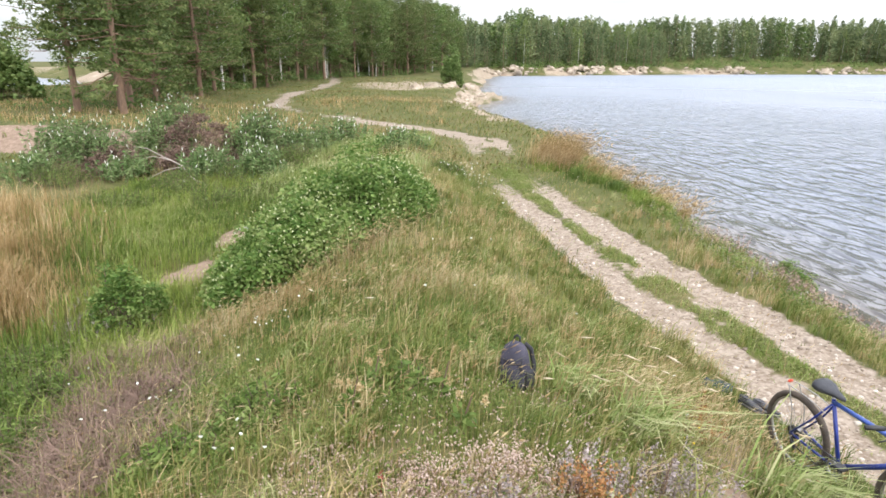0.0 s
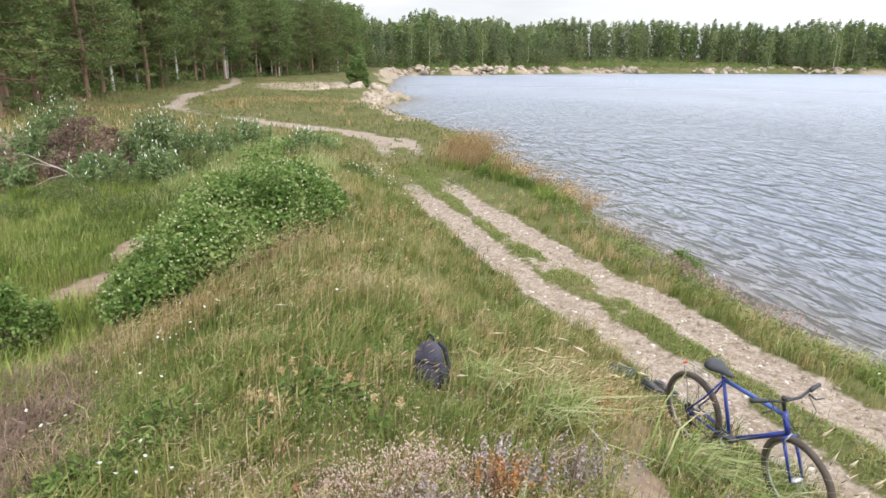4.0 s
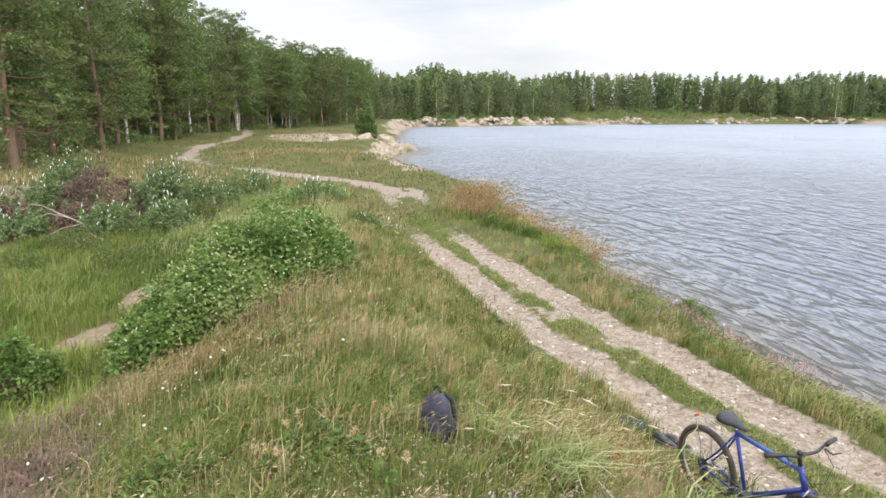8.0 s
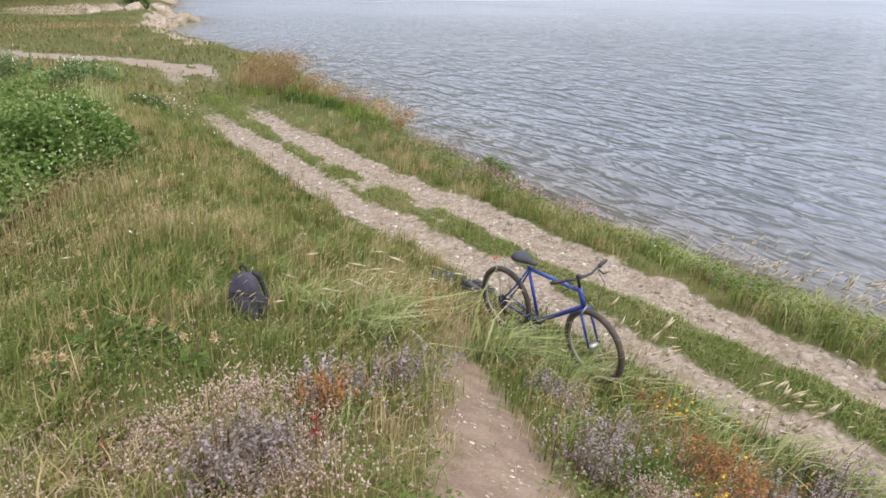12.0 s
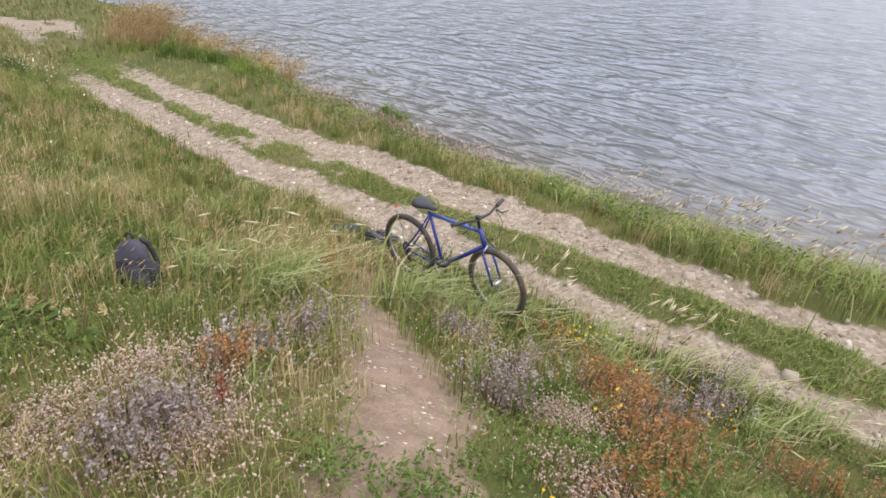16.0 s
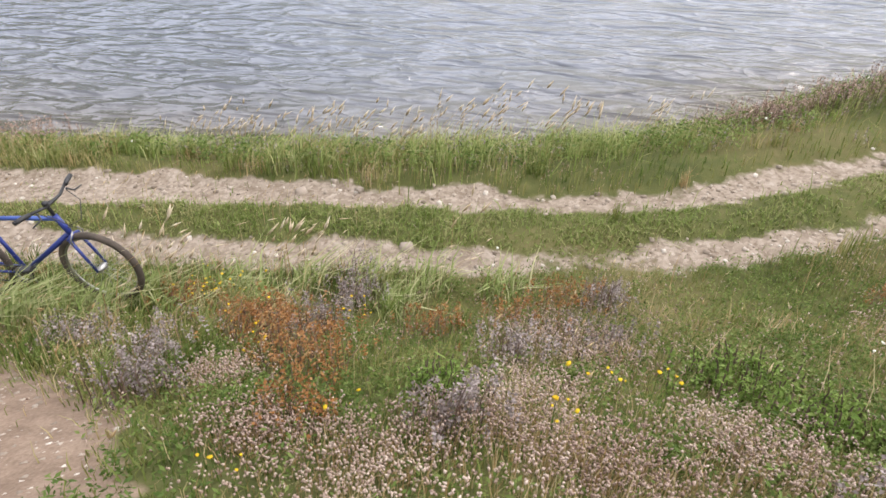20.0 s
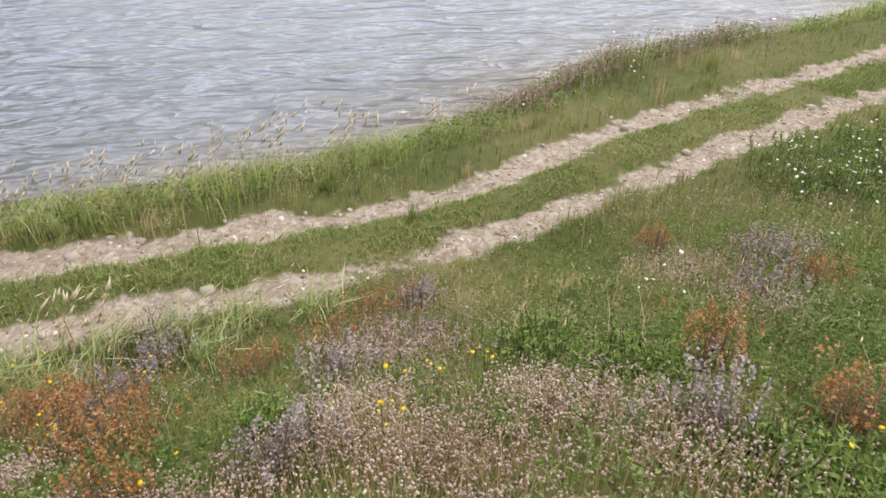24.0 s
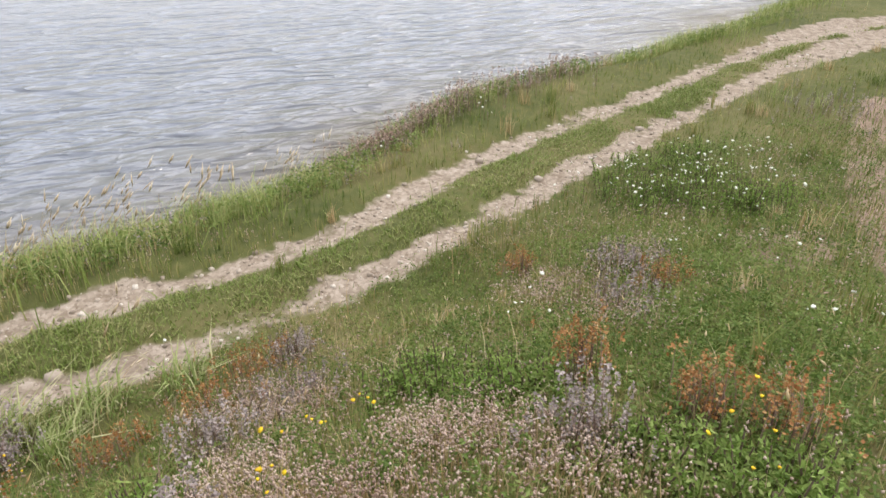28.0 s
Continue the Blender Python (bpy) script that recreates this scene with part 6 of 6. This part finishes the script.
def bicycle():
    bike = new("bicycle")
    bike.matrix_basis = pose(2.88, 4.42, 0.225, 2, 0, -77.4)
    bike.scale = (0.95, 0.95, 0.95)
    R = 0.345
    for name, x in (("rear_wheel", 0.0), ("front_wheel", 1.10)):
        v, f = ring((x, 0, R), R - 0.027, 0.027)
        wheel = solid(name, mesh_of(name, v, f, smooth=True), MAT_RUBBER, bike, "worn dark tyre")
        v, f = ring((x, 0, R), R - 0.054, 0.011, 48, 6)
        solid("rim", mesh_of("rim", v, f, smooth=True), MAT_STEEL, wheel)
        bar("hub", [(x, -0.055, R), (x, -0.03, R), (x, 0.03, R), (x, 0.055, R)], (0.012, 0.026, 0.026, 0.012), MAT_STEEL, wheel)
        paths = []
        for i in range(28):
            a = i * 2 * math.pi / 28
            side = 0.03 if i % 2 else -0.03
            b = a + (0.5 if i % 4 < 2 else -0.5)
            paths.append([(x + 0.022 * math.cos(b), side, R + 0.022 * math.sin(b)), (x + (R - 0.06) * math.cos(a), 0, R + (R - 0.06) * math.sin(a))])
        rods("spoking", paths, 0.0014, MAT_STEEL, wheel, k=4)["kind"] = "stuff"
    bar("top_tube", [(0.305, 0, 0.80), (0.62, 0, 0.805), (0.925, 0, 0.81)], 0.018, MAT_BLUE_LIT, bike, "blue tube with its highlight painted in")
    bar("down_tube", [(0.452, 0, 0.305), (0.72, 0, 0.495), (0.972, 0, 0.685)], 0.021, MAT_BLUE, bike)
    bar("seat_tube", [(0.45, 0, 0.29), (0.385, 0, 0.53), (0.302, 0, 0.825)], 0.016, MAT_BLUE, bike)
    bar("head_tube", [(0.98, 0, 0.655), (0.95, 0, 0.74), (0.915, 0, 0.84)], 0.023, MAT_BLUE, bike)
    for s in (-1, 1):
        bar("chain_stay", [(0.44, 0.03 * s, 0.30), (0.2, 0.05 * s, 0.32), (0, 0.064 * s, R)], 0.010, MAT_BLUE, bike)
        bar("seat_stay", [(0.312, 0.018 * s, 0.785), (0.17, 0.05 * s, 0.56), (0, 0.064 * s, R)], 0.0085, MAT_BLUE, bike)
        bar("fork_blade", [(0.99, 0.05 * s, 0.64), (1.045, 0.056 * s, 0.50), (1.10, 0.056 * s, R)], (0.014, 0.012, 0.009), MAT_BLUE, bike)
        grip = bar("grip", [(0.935, 0.20 * s, 0.985), (0.918, 0.25 * s, 0.99), (0.90, 0.315 * s, 0.99)], (0.017, 0.0185, 0.0175), MAT_BLACK, bike, "black rubber grip")
        bar("brake_lever", [(0.955, 0.165 * s, 0.975), (1.00, 0.19 * s, 0.945), (0.99, 0.28 * s, 0.93)], (0.008, 0.007, 0.005), MAT_BLACK, bike)
        bar("brake_arm", [(1.0, 0.05 * s, 0.58), (1.02, 0.075 * s, 0.66), (1.03, 0.03 * s, 0.72)], 0.006, MAT_STEEL, bike)
    bar("fork_crown", [(0.985, -0.06, 0.645), (0.99, 0, 0.665), (0.985, 0.06, 0.645)], 0.018, MAT_BLUE, bike, "pale blue fork crown")
    bar("stem", [(0.912, 0, 0.84), (0.895, 0, 0.91), (0.93, 0, 0.955), (0.965, 0, 0.97)], 0.014, MAT_BLACK, bike)
    bar("handlebar", [(0.92, -0.22, 0.985), (0.965, -0.08, 0.97), (0.965, 0.08, 0.97), (0.92, 0.22, 0.985)], 0.0115, MAT_BLACK, bike)
    bar("bell", [(0.965, -0.07, 0.985), (0.965, -0.07, 1.005), (0.965, -0.07, 1.015)], (0.022, 0.022, 0.008), MAT_BLACK, bike)
    for s in (-1, 1):
        bar("brake_cable", [(0.96, 0.16 * s, 0.965), (1.07, 0.13 * s, 0.90), (1.08, 0.05 * s, 0.78), (0.99, 0.01 * s, 0.74)], 0.0035, MAT_BLACK, bike, k=5)
    bar("seat_post", [(0.315, 0, 0.78), (0.29, 0, 0.86)], 0.0125, MAT_STEEL, bike)
    # saddle: rings from tail to nose
    rows, k = [], 12
    for u in np.linspace(0, 1, 12):
        w = np.interp(u, (0, 0.12, 0.35, 0.6, 0.9, 1), (0.06, 0.095, 0.09, 0.046, 0.026, 0.01))
        h = np.interp(u, (0, 0.15, 0.6, 1), (0.036, 0.066, 0.046, 0.018))
        a = np.linspace(0, 2 * np.pi, k, endpoint=False)
        up = np.where(np.sin(a) > 0, 1.0, 0.55) * np.sin(a) * h
        rows.append(np.stack([np.full(k, 0.135 + 0.27 * u), np.cos(a) * w, 0.865 + up + 0.014 * (1 - u)], -1))
    v = np.concatenate(rows)
    solid("saddle", mesh_of("saddle", v, grid_faces(12, k), np.arange(k)[None, ::-1], (np.arange(k) + 11 * k)[None], smooth=True), MAT_LEATHER, bike, "black padded saddle")
    v, f = ring((0.45, -0.055, 0.30), 0.082, 0.006, 40, 5)
    solid("chainring", mesh_of("chainring", v, f, smooth=True), MAT_BLACK, bike)
    v, f = ring((0.45, -0.05, 0.30), 0.06, 0.009, 32, 5)
    solid("chainring", mesh_of("chainring", v, f, smooth=True), MAT_STEEL, bike)
    for i, r in enumerate((0.055, 0.045, 0.034)):
        v, f = ring((0, -0.036 - 0.007 * i, R), r, 0.006, 28, 5)
        solid("sprocket", mesh_of("sprocket", v, f, smooth=True), MAT_BLACK, bike)
    rods("chain", [[(0.45, -0.055, 0.385), (0.0, -0.045, R + 0.045)], [(0.45, -0.055, 0.215), (0.06, -0.05, 0.24), (0.0, -0.045, R - 0.045)]], 0.0055, MAT_BLACK, bike, "rusty black chain", 5)
    bar("derailleur", [(0.01, -0.07, R - 0.02), (0.035, -0.07, 0.27), (0.06, -0.06, 0.22)], 0.011, MAT_BLACK, bike)
    for s, dx, dz in ((-1, 0.125, 0.115), (1, -0.125, -0.115)):
        arm = bar("crank", [(0.45, 0.07 * s, 0.30), (0.45 + dx, 0.085 * s, 0.30 + dz)], 0.010, MAT_BLACK, bike)
        bm = bmesh.new()
        bmesh.ops.create_cube(bm, size=1)
        bmesh.ops.scale(bm, vec=(0.095, 0.075, 0.024), verts=bm.verts)
        bmesh.ops.bevel(bm, geom=bm.edges[:], offset=0.006, segments=2, affect="EDGES")
        part("pedal", bm, MAT_BLACK, arm, m=pose(0.45 + dx, 0.13 * s, 0.30 + dz))
    rods("rear_carrier", [[(0.30, 0.05 * s, 0.70), (0.1, 0.05 * s, 0.735), (-0.13, 0.045 * s, 0.735)] for s in (-1, 1)] + [[(-0.10, 0.05 * s, 0.735), (-0.02, 0.06 * s, 0.55), (0, 0.066 * s, R)] for s in (-1, 1)], 0.0045, MAT_STEEL, bike, k=5)
    bm = bmesh.new()
    bmesh.ops.create_cube(bm, size=1)
    bmesh.ops.scale(bm, vec=(0.014, 0.05, 0.026), verts=bm.verts)
    bmesh.ops.bevel(bm, geom=bm.edges[:], offset=0.006, segments=2, affect="EDGES")
    part("rear_reflector", bm, MAT_RED, bike, "faded red reflector", pose(-0.145, 0, 0.745))
    bar("kickstand", [(0.33, 0.05, 0.29), (0.30, 0.13, 0.14), (0.27, 0.20, 0.0)], (0.009, 0.008, 0.008), MAT_STEEL, bike)
    # the front end is turned a little
    axis_dir = Vector((-0.33, 0, 0.944))
    steer = Matrix.Translation((0.95, 0, 0.74)) @ Matrix.Rotation(radians(-5), 4, axis_dir) @ Matrix.Translation((-0.95, 0, -0.74))
    for ob in bike.children:
        if ob.name.split(".")[0] in ("front_wheel", "fork_blade", "fork_crown", "grip", "brake_lever", "brake_arm", "stem", "handlebar", "bell", "brake_cable"):
            ob.matrix_basis = steer @ ob.matrix_basis
    tagged(bike, "blue city bicycle standing on grass beside the gravel track", "bicycle")


bicycle()


# ---------------------------------------------------------------- backpack and things laid by the track
MAT_PACK = surface("faded_navy_nylon", [(0.3, (0.018, 0.017, 0.03)), (0.52, (0.042, 0.039, 0.06)), (0.75, (0.10, 0.092, 0.12))], 7, 0.75, bump=0.4, fine=260)
MAT_PACK_DARK = surface("black_nylon", [(0.3, (0.012, 0.012, 0.015)), (0.7, (0.035, 0.034, 0.042))], 14, 0.7, bump=0.3, fine=260)
MAT_PRINT = surface("faded_print", [(0.35, (0.06, 0.06, 0.07)), (0.6, (0.22, 0.21, 0.21)), (0.75, (0.40, 0.38, 0.36))], 22, 0.8)
MAT_JACKET = surface("dark_blue_cloth", [(0.3, (0.012, 0.02, 0.038)), (0.55, (0.03, 0.05, 0.085)), (0.75, (0.075, 0.11, 0.165))], 14, 0.85, bump=0.5)
MAT_SHOE = surface("grey_shoe_mesh", [(0.3, (0.035, 0.036, 0.042)), (0.7, (0.11, 0.11, 0.12))], 25, 0.8)
MAT_SOLE = surface("shoe_sole", [(0.3, (0.07, 0.07, 0.07)), (0.7, (0.22, 0.21, 0.20))], 25, 0.8)
MAT_FOIL = surface("crumpled_plastic", [(0.4, (0.05, 0.05, 0.06)), (0.55, (0.45, 0.46, 0.48)), (0.7, (0.80, 0.80, 0.80))], 9, 0.35)


def loft(name, rings, mat, parent, label="", m=None):
    """A closed skin over rings of equal counts."""
    rings = [np.asarray(r, float) for r in rings]
    k = len(rings[0])
    v = np.concatenate(rings)
    return solid(name, mesh_of(name, v, grid_faces(len(rings), k), np.arange(k)[None, ::-1], (np.arange(k) + (len(rings) - 1) * k)[None], smooth=True), mat, parent, label, m)


def squircle(cx, cy, z, hx, hy, k=24, p=2.6):
    a = np.linspace(0, 2 * np.pi, k, endpoint=False)
    c, s = np.cos(a), np.sin(a)
    return np.stack([cx + hx * np.sign(c) * abs(c) ** (2 / p), cy + hy * np.sign(s) * abs(s) ** (2 / p), np.full(k, z)], -1)


def backpack():
    pack = new("backpack")
    x, y = 0.55, 4.22
    pack.matrix_basis = pose(x, y, float(height(x, y)) - 0.03, -9, -7, -36)
    pack.scale = (0.74, 0.84, 0.9)
    zs = np.array([0, 0.012, 0.05, 0.12, 0.2, 0.27, 0.33, 0.375, 0.40, 0.412])
    ws = np.array([0.10, 0.135, 0.152, 0.158, 0.156, 0.148, 0.13, 0.10, 0.06, 0.012])
    ds = np.array([0.07, 0.09, 0.10, 0.105, 0.10, 0.095, 0.085, 0.065, 0.04, 0.01])
    rings = []
    for i, (z, w, d) in enumerate(zip(zs, ws, ds)):
        r = squircle(0, 0, z, w, d)
        r[:, :2] *= 1 + 0.035 * np.sin(5 * np.arctan2(r[:, 1], r[:, 0]) + 9 * z)[:, None]
        rings.append(r)
    loft("body", rings, MAT_PACK, pack)
    rings = [squircle(0.0, -0.085 - 0.01 * math.sin(u * 3.14), 0.025 + 0.20 * u, 0.118 * (1 - 0.25 * u ** 3), 0.012 + 0.032 * math.sin(3.14 * min(1, 0.15 + 0.85 * (1 - u)) * 0.9)) for u in np.linspace(0, 1, 9)]
    pocket = loft("front_pocket", rings, MAT_PACK, pack)
    for i in range(5):
        bm = bmesh.new()
        bmesh.ops.create_cube(bm, size=1)
        bmesh.ops.scale(bm, vec=(0.013 if i % 2 else 0.02, 0.004, 0.05 - 0.008 * (i % 3)), verts=bm.verts)
        part("print_bar", bm, MAT_PRINT, pocket, m=pose(-0.055 + 0.028 * i, -0.131, 0.12, 0, 0, 0))
    a = np.linspace(-0.05, 3.19, 20)
    bar("zip", [(0.128 * math.cos(t), -0.082 + 0.03 * math.sin(t), 0.19 + 0.175 * math.sin(t)) for t in a], 0.006, MAT_PACK_DARK, pack, "black zip seam", 6)
    bar("front_strap", [(-0.13, -0.06, 0.27), (-0.06, -0.098, 0.262), (0.03, -0.10, 0.25), (0.12, -0.075, 0.235)], 0.009, MAT_PACK_DARK, pack, k=6)
    bar("handle", [(-0.035, 0.03, 0.40), (-0.03, 0.03, 0.44), (0.0, 0.03, 0.455), (0.03, 0.03, 0.44), (0.035, 0.03, 0.40)], 0.011, MAT_PACK_DARK, pack, "black carrying loop", 7)
    for s in (-1, 1):
        path = [(0.07 * s, 0.07, 0.385), (0.10 * s, 0.125, 0.33), (0.125 * s, 0.14, 0.20), (0.15 * s, 0.11, 0.08), (0.15 * s, 0.06, 0.03)]
        bar("shoulder_strap", path, (0.018, 0.024, 0.024, 0.014, 0.01), MAT_PACK_DARK, pack, "black padded strap", 8)
        rings = [squircle(0.155 * s, 0.01, 0.03 + 0.15 * u, 0.02 + 0.012 * math.sin(3.1 * u), 0.065) for u in np.linspace(0, 1, 6)]
        loft("side_pocket", rings, MAT_PACK_DARK, pack)
    tagged(pack, "small faded navy backpack standing in the grass", "backpack")


backpack()


def cloth():
    x, y = 2.98, 6.1
    bm = bmesh.new()
    bmesh.ops.create_grid(bm, x_segments=26, y_segments=16, size=0.5)
    for p in bm.verts:
        u, w = p.co.x, p.co.y
        n1 = noise.noise(Vector((u * 5, w * 5, 3)))
        n2 = noise.noise(Vector((u * 13, w * 13, 7)))
        edge = max(0, 1 - (2 * abs(u)) ** 4) * max(0, 1 - (2 * abs(w)) ** 4)
        p.co = Vector((u * 0.34 * (1 + 0.25 * n1), w * 0.18 * (1 + 0.3 * n2), 0.008 + edge * (0.055 + 0.05 * n1 + 0.025 * n2)))
    bmesh.ops.solidify(bm, geom=bm.faces[:], thickness=0.006)
    ob = part("cloth", bm, MAT_JACKET, None, m=pose(x, y, float(height(x, y)) + 0.005, 0, 0, -25), smooth=True)
    tagged(ob, "crumpled dark blue cloth lying at the track's edge", "clothing")


cloth()


def shoe(x, y, turn):
    thing = new("shoe")
    thing.matrix_basis = pose(x, y, float(height(x, y)) + 0.004, 0, 0, turn)
    ws = lambda u: np.interp(u, (0, 0.1, 0.3, 0.6, 0.85, 1), (0.02, 0.036, 0.034, 0.046, 0.036, 0.008))
    k = 12
    a = np.linspace(0, 2 * np.pi, k, endpoint=False)
    for name, lo, mat in (("sole", True, MAT_SOLE), ("upper", False, MAT_SHOE)):
        rings = []
        for u in np.linspace(0, 1, 11):
            hz = 0.014 if lo else np.interp(u, (0, 0.1, 0.35, 0.6, 1), (0.05, 0.06, 0.055, 0.035, 0.012))
            cz = 0.014 if lo else 0.024 + 0.6 * hz
            rings.append(np.stack([np.full(k, -0.14 + 0.28 * u), np.cos(a) * ws(u) * (1.06 if lo else 0.95), cz + np.sin(a) * hz * (1 if lo else 0.75)], -1))
        loft(name, rings, mat, thing)
    bar("collar", [(-0.13, 0, 0.095), (-0.09, 0.028, 0.095), (-0.04, 0.022, 0.088), (-0.03, 0, 0.085), (-0.04, -0.022, 0.088), (-0.09, -0.028, 0.095), (-0.13, 0, 0.095)], 0.006, MAT_PACK_DARK, thing, k=6)
    for i in range(4):
        bar("lace", [(-0.01 + 0.022 * i, -0.024, 0.078 - 0.008 * i), (-0.004 + 0.022 * i, 0, 0.088 - 0.008 * i), (-0.01 + 0.022 * i, 0.024, 0.078 - 0.008 * i)], 0.003, MAT_SOLE, thing, k=5)
    tagged(thing, "dark grey walking shoe set down beside the bicycle", "shoe", "pair of shoes")


shoe(3.16, 5.66, -60)
shoe(3.29, 5.6, -48)


def litter(x, y, size, seed):
    bm = bmesh.new()
    bmesh.ops.create_icosphere(bm, subdivisions=3, radius=size)
    for p in bm.verts:
        p.co *= 0.7 + 0.7 * noise.noise(p.co * (3.2 / size * 0.3) + Vector((seed, 1, 2)))
        p.co.z = max(p.co.z * 0.5, -0.02) + 0.03
    tagged(part("plastic_bag", bm, MAT_FOIL, None, m=pose(x, y, float(height(x, y)) - 0.01), smooth=False), "crumpled grey-white plastic bag on bare ground", "litter")


litter(-4.55, 14.0, 0.16, 3)
litter(-4.2, 14.3, 0.12, 5)
